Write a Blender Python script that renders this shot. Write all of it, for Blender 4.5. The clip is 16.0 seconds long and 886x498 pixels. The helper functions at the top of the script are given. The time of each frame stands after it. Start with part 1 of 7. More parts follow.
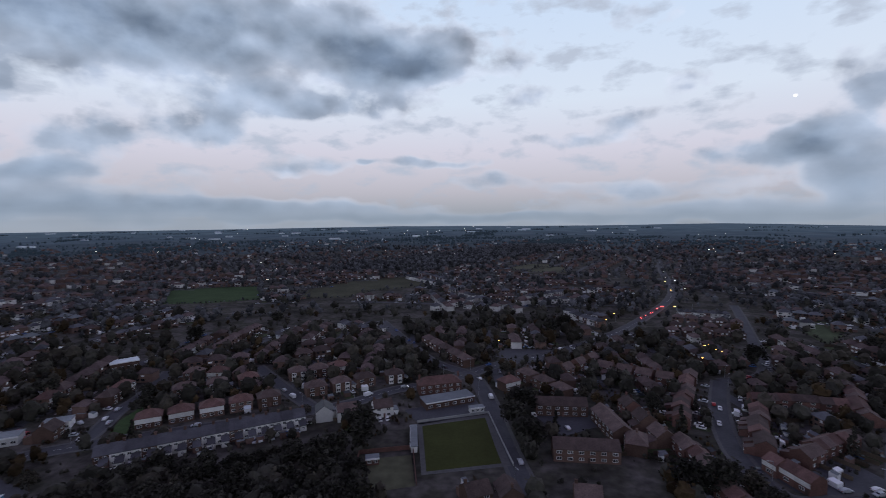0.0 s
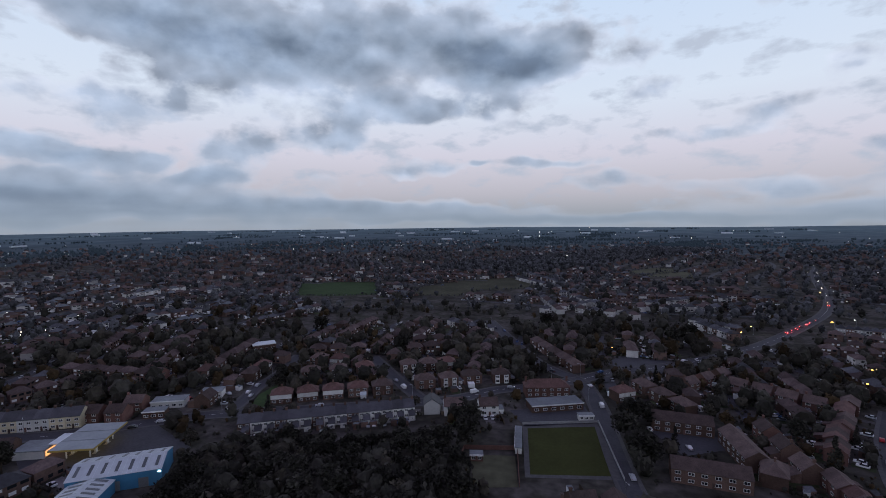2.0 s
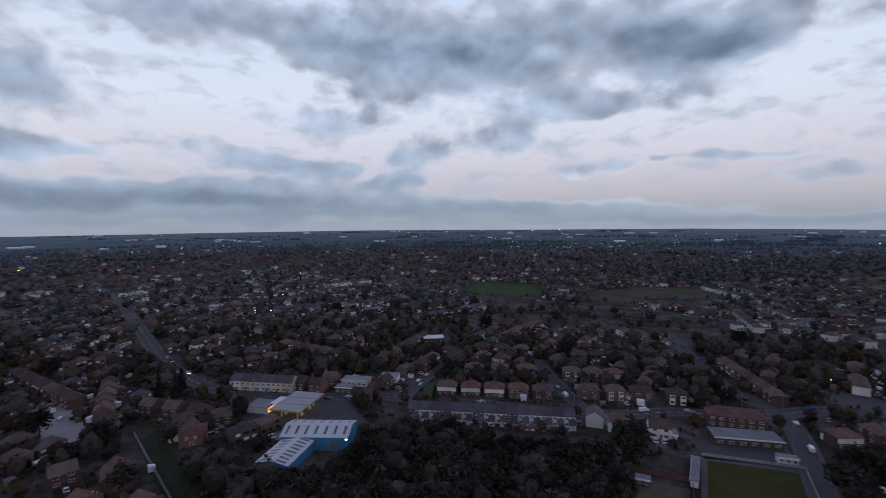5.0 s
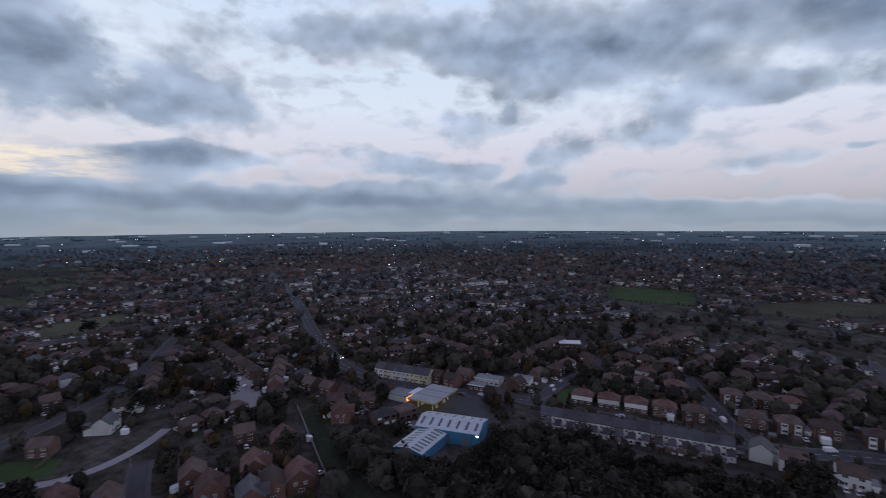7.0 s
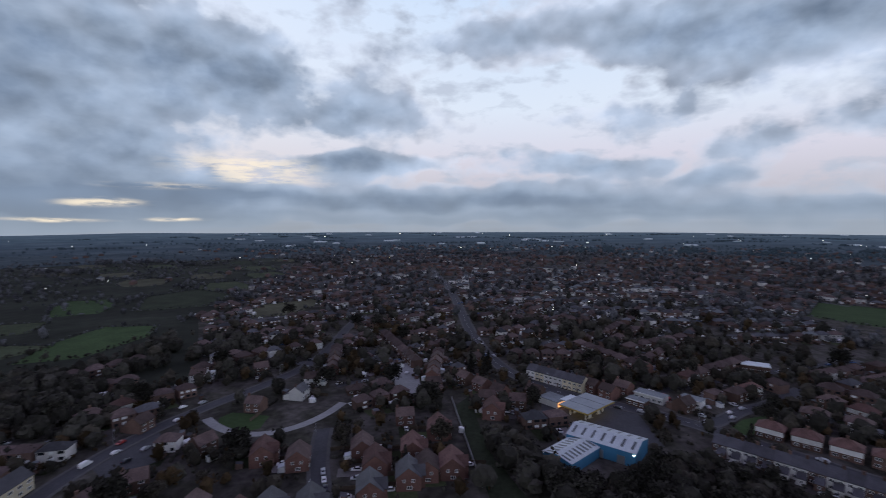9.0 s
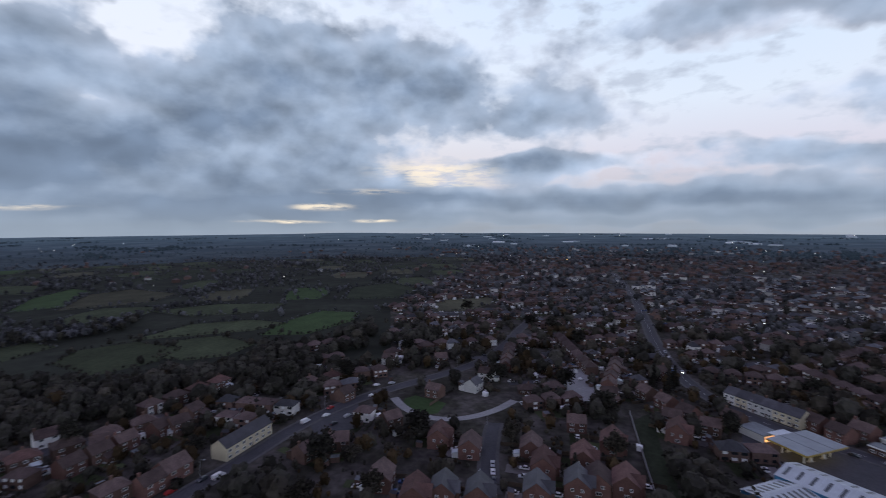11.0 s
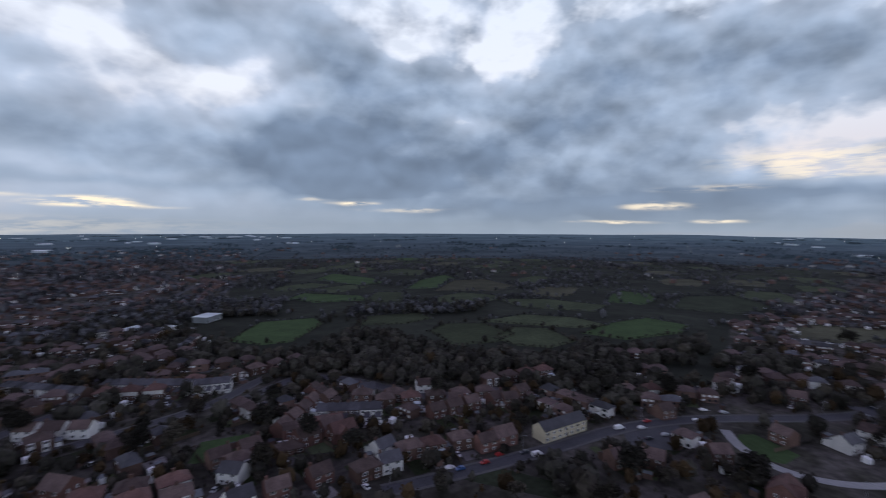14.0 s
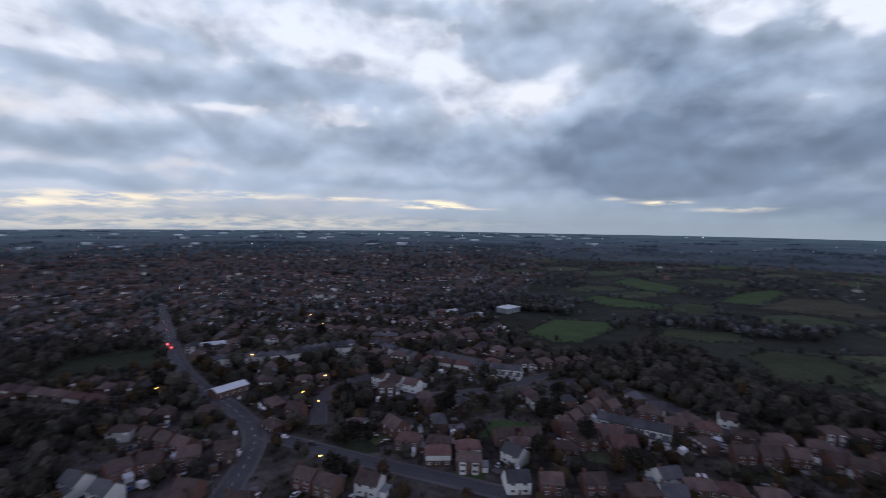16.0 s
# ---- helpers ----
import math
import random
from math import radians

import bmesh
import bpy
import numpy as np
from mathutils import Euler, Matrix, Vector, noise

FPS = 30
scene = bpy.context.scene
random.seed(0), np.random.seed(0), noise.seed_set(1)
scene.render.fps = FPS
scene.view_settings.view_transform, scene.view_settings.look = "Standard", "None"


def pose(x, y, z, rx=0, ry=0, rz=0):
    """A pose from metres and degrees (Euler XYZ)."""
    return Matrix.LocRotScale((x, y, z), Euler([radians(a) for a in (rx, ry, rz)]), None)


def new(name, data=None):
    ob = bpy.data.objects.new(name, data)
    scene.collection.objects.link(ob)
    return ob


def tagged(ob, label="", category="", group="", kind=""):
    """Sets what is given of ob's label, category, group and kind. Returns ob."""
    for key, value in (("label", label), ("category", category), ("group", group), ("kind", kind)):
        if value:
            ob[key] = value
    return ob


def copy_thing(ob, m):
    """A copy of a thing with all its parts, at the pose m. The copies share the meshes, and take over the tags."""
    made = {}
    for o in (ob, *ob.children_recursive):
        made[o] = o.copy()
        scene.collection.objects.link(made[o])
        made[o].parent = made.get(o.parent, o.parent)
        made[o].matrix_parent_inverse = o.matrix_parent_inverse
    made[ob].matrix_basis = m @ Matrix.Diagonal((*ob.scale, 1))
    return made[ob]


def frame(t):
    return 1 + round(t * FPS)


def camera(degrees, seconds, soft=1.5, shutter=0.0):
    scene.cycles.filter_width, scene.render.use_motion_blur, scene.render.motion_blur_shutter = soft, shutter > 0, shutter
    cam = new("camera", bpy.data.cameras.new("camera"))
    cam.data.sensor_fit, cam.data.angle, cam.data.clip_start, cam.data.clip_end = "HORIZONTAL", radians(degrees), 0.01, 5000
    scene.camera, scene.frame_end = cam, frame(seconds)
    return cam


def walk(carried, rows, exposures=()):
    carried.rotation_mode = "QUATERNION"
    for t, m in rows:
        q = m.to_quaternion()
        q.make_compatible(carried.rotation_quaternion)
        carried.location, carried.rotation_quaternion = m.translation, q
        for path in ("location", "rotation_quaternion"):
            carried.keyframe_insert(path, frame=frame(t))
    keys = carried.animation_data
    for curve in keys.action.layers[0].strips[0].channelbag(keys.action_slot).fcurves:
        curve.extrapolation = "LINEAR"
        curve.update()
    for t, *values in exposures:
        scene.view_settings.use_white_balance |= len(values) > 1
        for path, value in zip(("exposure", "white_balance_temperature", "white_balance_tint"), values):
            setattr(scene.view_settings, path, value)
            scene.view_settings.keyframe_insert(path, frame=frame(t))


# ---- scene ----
# The camera: a drone that hangs about 100 m above the town and turns slowly to its left.
cam = camera(87.8, 16.0, soft=0.9, shutter=0.6)
PATH = [
    (0, pose(-0.00, -0.00, 97.83, 86.093, 0, 0.002) @ pose(0, 0, 0, 0, 0, -0.504)),
    (0.5, pose(0.35, -0.20, 97.51, 86.125, 0, 3.822) @ pose(0, 0, 0, 0, 0, -0.544)),
    (1, pose(0.89, -0.52, 97.18, 86.203, 0, 10.063) @ pose(0, 0, 0, 0, 0, -0.505)),
    (1.5, pose(1.29, -0.64, 97.10, 86.263, 0, 13.290) @ pose(0, 0, 0, 0, 0, -0.437)),
    (2, pose(1.61, -0.69, 97.25, 86.299, 0, 13.785) @ pose(0, 0, 0, 0, 0, -0.476)),
    (2.5, pose(1.72, -0.82, 97.34, 86.299, 0, 15.963) @ pose(0, 0, 0, 0, 0, -0.489)),
    (3, pose(2.01, -1.03, 97.67, 86.315, 0, 19.976) @ pose(0, 0, 0, 0, 0, -0.427)),
    (3.5, pose(2.71, -1.48, 98.36, 86.370, 0, 23.775) @ pose(0, 0, 0, 0, 0, -0.520)),
    (4, pose(3.48, -1.57, 98.89, 86.407, 0, 27.069) @ pose(0, 0, 0, 0, 0, -0.548)),
    (6.5, pose(4.20, -0.26, 98.92, 86.696, 0, 46.993) @ pose(0, 0, 0, 0, 0, -0.390)),
    (7, pose(4.52, 0.13, 99.13, 86.700, 0, 51.378) @ pose(0, 0, 0, 0, 0, -0.375)),
    (7.5, pose(4.99, 0.14, 99.52, 86.719, 0, 55.935) @ pose(0, 0, 0, 0, 0, -0.195)),
    (8, pose(5.51, 0.24, 99.75, 86.755, 0, 60.965) @ pose(0, 0, 0, 0, 0, -0.095)),
    (8.5, pose(5.90, 0.20, 99.91, 86.775, 0, 65.695) @ pose(0, 0, 0, 0, 0, -0.061)),
    (11, pose(8.18, 2.08, 100.21, 86.925, 0, 92.525) @ pose(0, 0, 0, 0, 0, -0.195)),
    (11.5, pose(8.48, 3.02, 100.27, 86.953, 0, 97.882) @ pose(0, 0, 0, 0, 0, -0.114)),
    (12, pose(8.78, 3.90, 100.47, 86.957, 0, 103.202) @ pose(0, 0, 0, 0, 0, -0.104)),
    (12.5, pose(9.30, 4.57, 100.78, 86.955, 0, 108.704) @ pose(0, 0, 0, 0, 0, -0.080)),
    (13, pose(10.09, 5.42, 101.14, 87.005, 0, 115.839) @ pose(0, 0, 0, 0, 0, -0.004)),
    (13.5, pose(11.21, 6.28, 101.89, 86.996, 0, 123.632) @ pose(0, 0, 0, 0, 0, 0.184)),
    (14, pose(12.40, 6.62, 102.85, 86.954, 0, 131.719) @ pose(0, 0, 0, 0, 0, 0.234)),
    (14.5, pose(12.14, 7.53, 103.43, 86.885, 0, 140.776) @ pose(0, 0, 0, 0, 0, 0.381)),
    (15, pose(10.55, 8.72, 103.76, 86.834, 0, 149.463) @ pose(0, 0, 0, 0, 0, 0.390)),
    (15.5, pose(8.72, 9.63, 104.32, 86.755, 0, 158.595) @ pose(0, 0, 0, 0, 0, 0.567)),
    (16, pose(7.08, 9.52, 104.54, 86.674, 0, 167.896) @ pose(0, 0, 0, 0, 0, 0.763)),
]
walk(cam, PATH, [(0.0, 0.0), (7.0, 0.03), (11.0, 0.14), (16.0, 0.16)])

# ---- sky: an evening sky with broken cloud ----
world = bpy.data.worlds.new("evening_sky")
scene.world = world
world.use_nodes = True
WT = world.node_tree
WT.nodes.clear()


def wnode(kind, **settings):
    n = WT.nodes.new(kind)
    for key, value in settings.items():
        if key == "operation":
            n.operation = value
        elif key == "blend":
            n.data_type, n.blend_type = "RGBA", value
    return n


def wmath(op, a, b=None, c=None, clamp=False):
    n = wnode("ShaderNodeMath", operation=op)
    n.use_clamp = clamp
    for i, v in enumerate((a, b, c)):
        if v is None:
            continue
        if isinstance(v, (int, float)):
            n.inputs[i].default_value = v
        else:
            WT.links.new(v, n.inputs[i])
    return n.outputs[0]


def wmix(fac, a, b, blend="MIX"):
    n = wnode("ShaderNodeMix", blend=blend)
    for i, v in ((0, fac), (6, a), (7, b)):
        if isinstance(v, (int, float)):
            n.inputs[i].default_value = v
        elif isinstance(v, tuple):
            n.inputs[i].default_value = (*v, 1)
        else:
            WT.links.new(v, n.inputs[i])
    return n.outputs[2]


def wramp(fac, stops, smooth=False):
    n = WT.nodes.new("ShaderNodeValToRGB")
    ramp = n.color_ramp
    ramp.interpolation = "EASE" if smooth else "LINEAR"
    while len(ramp.elements) < len(stops):
        ramp.elements.new(0.5)
    for e, (at, colour) in zip(ramp.elements, stops):
        e.position, e.color = at, (*colour, 1)
    WT.links.new(fac, n.inputs[0])
    return n.outputs[0]


def wnoise(vec, scale, detail, rough=0.55, distort=0.0):
    n = WT.nodes.new("ShaderNodeTexNoise")
    n.inputs["Scale"].default_value, n.inputs["Detail"].default_value = scale, detail
    n.inputs["Roughness"].default_value, n.inputs["Distortion"].default_value = rough, distort
    WT.links.new(vec, n.inputs["Vector"])
    return n.outputs[0]


def wvec(x, y, z):
    n = WT.nodes.new("ShaderNodeCombineXYZ")
    for i, v in enumerate((x, y, z)):
        if isinstance(v, (int, float)):
            n.inputs[i].default_value = v
        else:
            WT.links.new(v, n.inputs[i])
    return n.outputs[0]


sky_way = WT.nodes.new("ShaderNodeTexCoord").outputs["Generated"]
split = WT.nodes.new("ShaderNodeSeparateXYZ")
WT.links.new(sky_way, split.inputs[0])
DX, DY, DZ = split.outputs
# bearing (degrees to the left of north, seam far behind the view) and height above the horizon
MID = 82.0
cm, sm = math.cos(radians(MID)), math.sin(radians(MID))
b_sin = wmath("SUBTRACT", wmath("MULTIPLY", DX, -cm), wmath("MULTIPLY", DY, sm))
b_cos = wmath("SUBTRACT", wmath("MULTIPLY", DY, cm), wmath("MULTIPLY", DX, sm))
BEAR = wmath("MULTIPLY_ADD", wmath("ARCTAN2", b_sin, b_cos), 57.29578, MID)
HIGH = wmath("MULTIPLY", wmath("ARCSINE", DZ), 57.29578)
up = wmath("MAXIMUM", DZ, 0.0)
flat = wmath("DIVIDE", 1.0, wmath("ADD", up, 0.13))
deck = wvec(wmath("MULTIPLY", DX, flat), wmath("MULTIPLY", DY, flat), 0.0)
puffs = wvec(wmath("MULTIPLY", BEAR, 0.1), wmath("MULTIPLY", HIGH, 0.125), 3.0)
puffs_up = wvec(wmath("MULTIPLY", BEAR, 0.1), wmath("MULTIPLY_ADD", HIGH, 0.125, 0.22), 3.0)
fluff = wnoise(deck, 1.7, 7.0, 0.56, 0.3)
billow = wnoise(puffs, 0.9, 7.0, 0.5)
swell = wnoise(puffs, 0.75, 2.6, 0.42)
swell_up = wnoise(puffs_up, 0.75, 2.6, 0.42)
bands = wnoise(wvec(wmath("MULTIPLY", BEAR, 0.035), wmath("MULTIPLY", HIGH, 0.42), 5.0), 1.0, 5.0, 0.5)


def lobes_of(vec, scale, detail):
    n = WT.nodes.new("ShaderNodeTexVoronoi")
    n.feature = "SMOOTH_F1"
    for key, value in (("Scale", scale), ("Detail", detail), ("Roughness", 0.5), ("Lacunarity", 2.2), ("Smoothness", 0.25)):
        n.inputs[key].default_value = value
    WT.links.new(vec, n.inputs["Vector"])
    return n.outputs["Distance"]


warp = wnoise(puffs, 1.6, 3.0, 0.5)
bear_l = wmath("MULTIPLY_ADD", warp, 0.35, wmath("MULTIPLY", BEAR, 0.1))
knobs = lobes_of(wvec(bear_l, wmath("MULTIPLY", HIGH, 0.13), 1.0), 1.7, 4.0)
lobes = lobes_of(wvec(bear_l, wmath("MULTIPLY", HIGH, 0.13), 1.0), 1.4, 1.25)
lobes_up = lobes_of(wvec(bear_l, wmath("MULTIPLY_ADD", HIGH, 0.13, 0.16), 1.0), 1.4, 1.25)
wob_a = wnoise(puffs, 1.3, 2.0, 0.5)
wob_b = wnoise(wvec(wmath("MULTIPLY", BEAR, 0.1), wmath("MULTIPLY", HIGH, 0.16), 9.0), 1.2, 2.0, 0.5)
bear_w = wmath("MULTIPLY_ADD", wmath("SUBTRACT", wob_a, 0.5), 9.0, BEAR)
high_w = wmath("MULTIPLY_ADD", wmath("SUBTRACT", wob_b, 0.5), 4.0, HIGH)
# level layers low down, round billows higher up
low = wmath("SUBTRACT", 1.0, wmath("MULTIPLY", HIGH, 1 / 8, clamp=True), clamp=True)
rise = wmath("MULTIPLY_ADD", low, -0.7, 1.0)
far_west = wmath("MULTIPLY", wmath("SUBTRACT", BEAR, 88.0), 1 / 40, clamp=True)
lofty = wmath("MULTIPLY", wmath("SUBTRACT", HIGH, 12.0), 1 / 8, clamp=True)
mid_north = wmath("POWER", 0.5, wmath("POWER", wmath("MULTIPLY", wmath("ABSOLUTE", wmath("SUBTRACT", BEAR, 45.0)), 1 / 48), 4.0))
base_cover = wmath("MULTIPLY_ADD", far_west, 0.42, 0.58)
base_cover = wmath("MULTIPLY_ADD", wmath("MULTIPLY", lofty, mid_north), 0.34, base_cover)
rise = wmath("MULTIPLY", rise, wmath("MULTIPLY_ADD", wmath("MULTIPLY", wmath("SUBTRACT", BEAR, 125.0), 1 / 25, clamp=True), -0.3, 1.0))
tufts = wnoise(wvec(wmath("MULTIPLY", BEAR, 0.1), wmath("MULTIPLY", HIGH, 0.17), 21.0), 2.4, 6.0, 0.52, 0.0)
cover = wmath("MULTIPLY_ADD", wmath("SUBTRACT", fluff, 0.5), wmath("MULTIPLY", rise, 0.5), base_cover)
cover = wmath("MULTIPLY_ADD", wmath("SUBTRACT", billow, 0.5), wmath("MULTIPLY", rise, 1.3), cover)
cover = wmath("MULTIPLY_ADD", wmath("SUBTRACT", tufts, 0.5), wmath("MULTIPLY", rise, 1.2), cover)
cover = wmath("MULTIPLY_ADD", wmath("SUBTRACT", bands, 0.47), wmath("MULTIPLY_ADD", low, 1.3, 0.15), cover)
cover = wmath("MULTIPLY_ADD", wmath("SUBTRACT", 0.45, knobs), wmath("MULTIPLY", rise, 0.85), cover)
mass = 0.0
glow = 0.0


def spot(bear, high, wide, tall, a, h, amount=1.0):
    u = wmath("MULTIPLY", wmath("SUBTRACT", a, bear), 1.0 / wide)
    v = wmath("MULTIPLY", wmath("SUBTRACT", h, high), 1.0 / tall)
    r2 = wmath("MULTIPLY_ADD", u, u, wmath("MULTIPLY", v, v))
    return wmath("POWER", 0.5, wmath("POWER", r2, 1.5) if amount > 0 else r2)


def cloud(bear, high, wide, tall, amount):
    global mass
    mass = wmath("MULTIPLY_ADD", spot(bear, high, wide, tall, bear_w, high_w, amount), amount * (0.7 if amount < 0 else 0.8 if bear > 85 else 1.15 if tall < 2.6 else 0.62), mass)


def warm(bear, high, wide, tall, amount):
    global glow
    thin = wmath("MULTIPLY_ADD", wmath("SUBTRACT", wob_b, 0.5), 0.5, HIGH)
    glow = wmath("MULTIPLY_ADD", spot(bear, high, wide, tall, bear_w, thin), amount, glow)


cloud(2.3, 6.3, 4.9, 0.6, 0.8)
cloud(-6.1, 4.3, 6.2, 0.8, 0.6)
cloud(-14.8, 9.0, 7.8, 0.8, 0.65)
cloud(-12.1, 14.1, 3.3, 1.1, 0.55)
cloud(-28.3, 14.0, 3.2, 1.2, 0.6)
cloud(-22.8, 10.6, 4.7, 1.0, 0.65)
cloud(-8.4, 17.7, 2.7, 1.2, 0.4)
cloud(3.5, 18.2, 7.5, 2.5, 0.7)
cloud(-33.6, 6.5, 5.3, 1.5, 0.95)
cloud(-39.4, 7.4, 4.2, 2.3, 0.95)
cloud(-42.3, 3.0, 2.7, 2.5, 0.95)
cloud(-42.4, 11.0, 1.9, 1.7, 0.8)
cloud(-41.4, 15.9, 1.2, 2.8, 0.4)
cloud(-24.1, 3.0, 9.2, 0.8, 0.5)
cloud(-31.3, 0.8, 10.2, 0.9, 0.55)
cloud(-29.2, 18.4, 12.4, 2.6, -0.5)
cloud(5.8, 2.4, 16.8, 1.4, -0.5)
cloud(-18.0, 5.5, 5.7, 1.0, -0.3)
cloud(-37.0, 2.2, 2.2, 0.9, -0.35)
cloud(-14.8, -0.1, 30.2, 0.5, 0.5)
cloud(-0.6, 11.6, 4.1, 0.5, -0.3)
cloud(36.3, 8.1, 3.0, 2.1, 0.6)
cloud(39.6, 5.0, 2.9, 0.8, 0.85)
cloud(29.6, 1.5, 21.2, 0.9, 0.65)
cloud(5.7, 0.1, 18.6, 0.6, 0.5)
cloud(41.0, 21.2, 14.7, 2.8, 0.7)
cloud(19.0, 21.6, 8.1, 2.6, 0.85)
cloud(5.3, 18.7, 8.0, 2.5, 0.9)
cloud(22.5, 13.2, 6.8, 2.0, 0.6)
cloud(12.3, 13.5, 8.6, 1.6, 0.75)
cloud(26.7, 9.6, 3.5, 1.8, 0.6)
cloud(30.7, 18.4, 10.7, 2.1, 0.6)
cloud(30.1, 13.1, 4.7, 1.2, -0.35)
cloud(15.7, 6.1, 4.1, 1.0, 0.8)
cloud(9.0, 6.4, 0.9, 0.5, 0.6)
cloud(12.3, 3.3, 12.6, 1.2, -0.6)
cloud(29.5, 6.2, 4.8, 1.1, -0.4)
cloud(13.6, 15.7, 1.7, 0.5, -0.4)
cloud(15.7, 11.5, 3.4, 0.5, -0.45)
cloud(42.7, 9.2, 2.5, 0.9, -0.3)
cloud(62.5, 15.5, 10.2, 2.2, -0.9)
cloud(51.1, 16.8, 5.1, 1.1, -0.4)
cloud(80.8, 12.8, 5.8, 2.8, 0.9)
cloud(72.9, 12.2, 4.1, 1.8, 0.6)
cloud(75.5, 16.2, 3.4, 1.2, -0.2)
cloud(88.6, 20.3, 4.0, 2.1, -0.45)
cloud(80.9, 6.7, 7.1, 1.4, 0.9)
cloud(85.9, 9.4, 3.6, 1.0, -0.5)
cloud(70.1, 9.6, 4.1, 1.1, -0.5)
cloud(78.4, 2.9, 27.9, 1.2, 0.85)
cloud(71.6, 0.7, 31.3, 0.6, 0.5)
cloud(57.8, 20.8, 18.2, 2.6, 0.6)
cloud(36.5, 17.9, 13.1, 3.0, 0.6)
cloud(67.3, 21.8, 8.2, 1.7, 0.35)
cloud(47.2, 12.3, 4.4, 2.2, 0.75)
cloud(53.7, 12.0, 4.0, 1.2, 0.5)
cloud(57.7, 7.2, 7.5, 1.2, 0.85)
cloud(50.3, 6.3, 3.2, 0.9, 0.7)
cloud(45.0, 6.8, 2.1, 1.0, 0.7)
cloud(63.2, 5.4, 8.3, 0.4, -0.5)
cloud(71.5, 5.5, 4.8, 0.5, -0.4)
cloud(98.9, 17.7, 8.8, 3.7, 0.7)
cloud(91.4, 15.3, 4.9, 3.4, 0.75)
cloud(107.6, 13.6, 10.9, 3.8, 0.6)
cloud(80.5, 13.7, 4.6, 2.8, 0.7)
cloud(102.4, 7.3, 8.7, 3.0, 0.7)
cloud(105.2, 3.3, 4.6, 0.8, 0.9)
cloud(93.5, 6.7, 4.9, 1.3, -1.3)
cloud(87.9, 9.1, 3.5, 0.6, -0.6)
cloud(94.8, 23.1, 6.8, 1.5, -0.5)
cloud(80.4, 6.9, 6.6, 1.5, 0.5)
cloud(98.4, 1.2, 16.9, 0.9, 0.35)
cloud(84.4, 3.2, 10.8, 1.0, 0.4)
cloud(106.9, 22.0, 3.4, 2.1, 0.9)
cloud(115.8, 18.9, 5.5, 2.7, 0.9)
cloud(99.4, 18.8, 6.0, 2.9, 0.5)
cloud(125.1, 15.1, 3.8, 2.1, 0.7)
cloud(110.3, 14.1, 11.6, 3.9, 0.7)
cloud(118.6, 8.7, 12.0, 3.4, 0.7)
cloud(108.3, 3.2, 3.5, 0.6, 0.5)
cloud(125.4, 18.0, 3.2, 2.0, -0.94)
cloud(121.4, 21.5, 3.9, 2.3, -0.72)
cloud(135.0, 21.0, 3.5, 1.6, -0.58)
cloud(143.7, 17.4, 5.5, 3.0, 0.8)
cloud(132.0, 17.6, 2.9, 3.1, 0.85)
cloud(146.2, 11.3, 6.2, 2.8, 0.75)
cloud(135.3, 13.5, 5.0, 2.9, 0.75)
cloud(148.5, 13.9, 0.8, 0.4, -0.6)
cloud(148.1, 16.8, 0.8, 0.3, -0.5)
cloud(130.1, 12.3, 2.4, 0.6, -0.55)
cloud(139.2, 7.9, 14.5, 2.9, 0.9)
cloud(141.8, 4.3, 11.8, 1.3, 0.7)
cloud(130.9, 1.8, 17.7, 1.0, 0.5)
cloud(135.7, 20.4, 2.8, 1.1, -0.5)
cloud(133.1, 24.1, 6.0, 1.2, -0.6)
cloud(150.1, 21.6, 7.3, 2.6, 0.85)
cloud(142.6, 17.1, 8.9, 3.1, 0.85)
cloud(136.3, 10.1, 14.9, 4.0, 0.8)
cloud(156.1, 9.6, 11.5, 2.9, 0.7)
cloud(156.7, 15.2, 2.5, 1.1, -0.54)
cloud(152.6, 17.4, 1.5, 0.8, -0.6)
cloud(158.5, 18.0, 3.1, 1.8, 0.5)
cloud(146.7, 3.9, 14.9, 1.1, 0.6)
cloud(150.8, 5.9, 10.8, 0.8, 0.35)
cloud(177.3, 19.6, 4.0, 1.0, -0.75)
cloud(167.1, 17.9, 2.9, 1.5, -1.1)
cloud(193.0, 12.4, 2.1, 0.5, -1.0)
cloud(178.0, 11.9, 2.4, 0.5, -0.6)
cloud(156.2, 15.5, 2.7, 1.0, -0.5)
cloud(207.5, 15.5, 4.1, 0.9, -0.6)
cloud(185.8, 20.6, 5.0, 1.4, -0.5)
cloud(191.8, 17.0, 3.5, 0.6, -0.2)
cloud(200.8, 14.0, 12.2, 1.1, 0.95)
cloud(182.0, 15.1, 9.0, 1.3, 0.85)
cloud(205.6, 7.4, 8.3, 1.4, 0.9)
cloud(193.0, 8.6, 8.0, 1.6, 0.8)
cloud(207.0, 3.9, 6.3, 0.8, 1.0)
cloud(173.9, 9.1, 9.6, 2.4, 0.7)
cloud(160.3, 20.5, 5.4, 2.7, 0.8)
cloud(160.0, 7.5, 12.2, 2.3, 0.65)
cloud(200.7, 17.9, 4.9, 1.3, 0.6)
cloud(173.8, 4.3, 13.0, 0.6, 0.6)
cloud(196.9, 5.5, 4.2, 0.4, -0.4)
cloud(174.0, 24.1, 13.3, 0.8, 0.3)
warm(93.1, 6.4, 5.6, 1.13, 0.75)
warm(91.4, 5.0, 4.2, 0.42, 0.5)
warm(107.8, 2.2, 2.9, 0.35, 0.9)
warm(111.4, 0.4, 3.1, 0.18, 1.0)
warm(101.5, 0.5, 2.4, 0.18, 0.9)
warm(102.5, 4.0, 4.0, 0.28, 0.4)
warm(142.1, 2.4, 1.2, 0.21, 0.6)
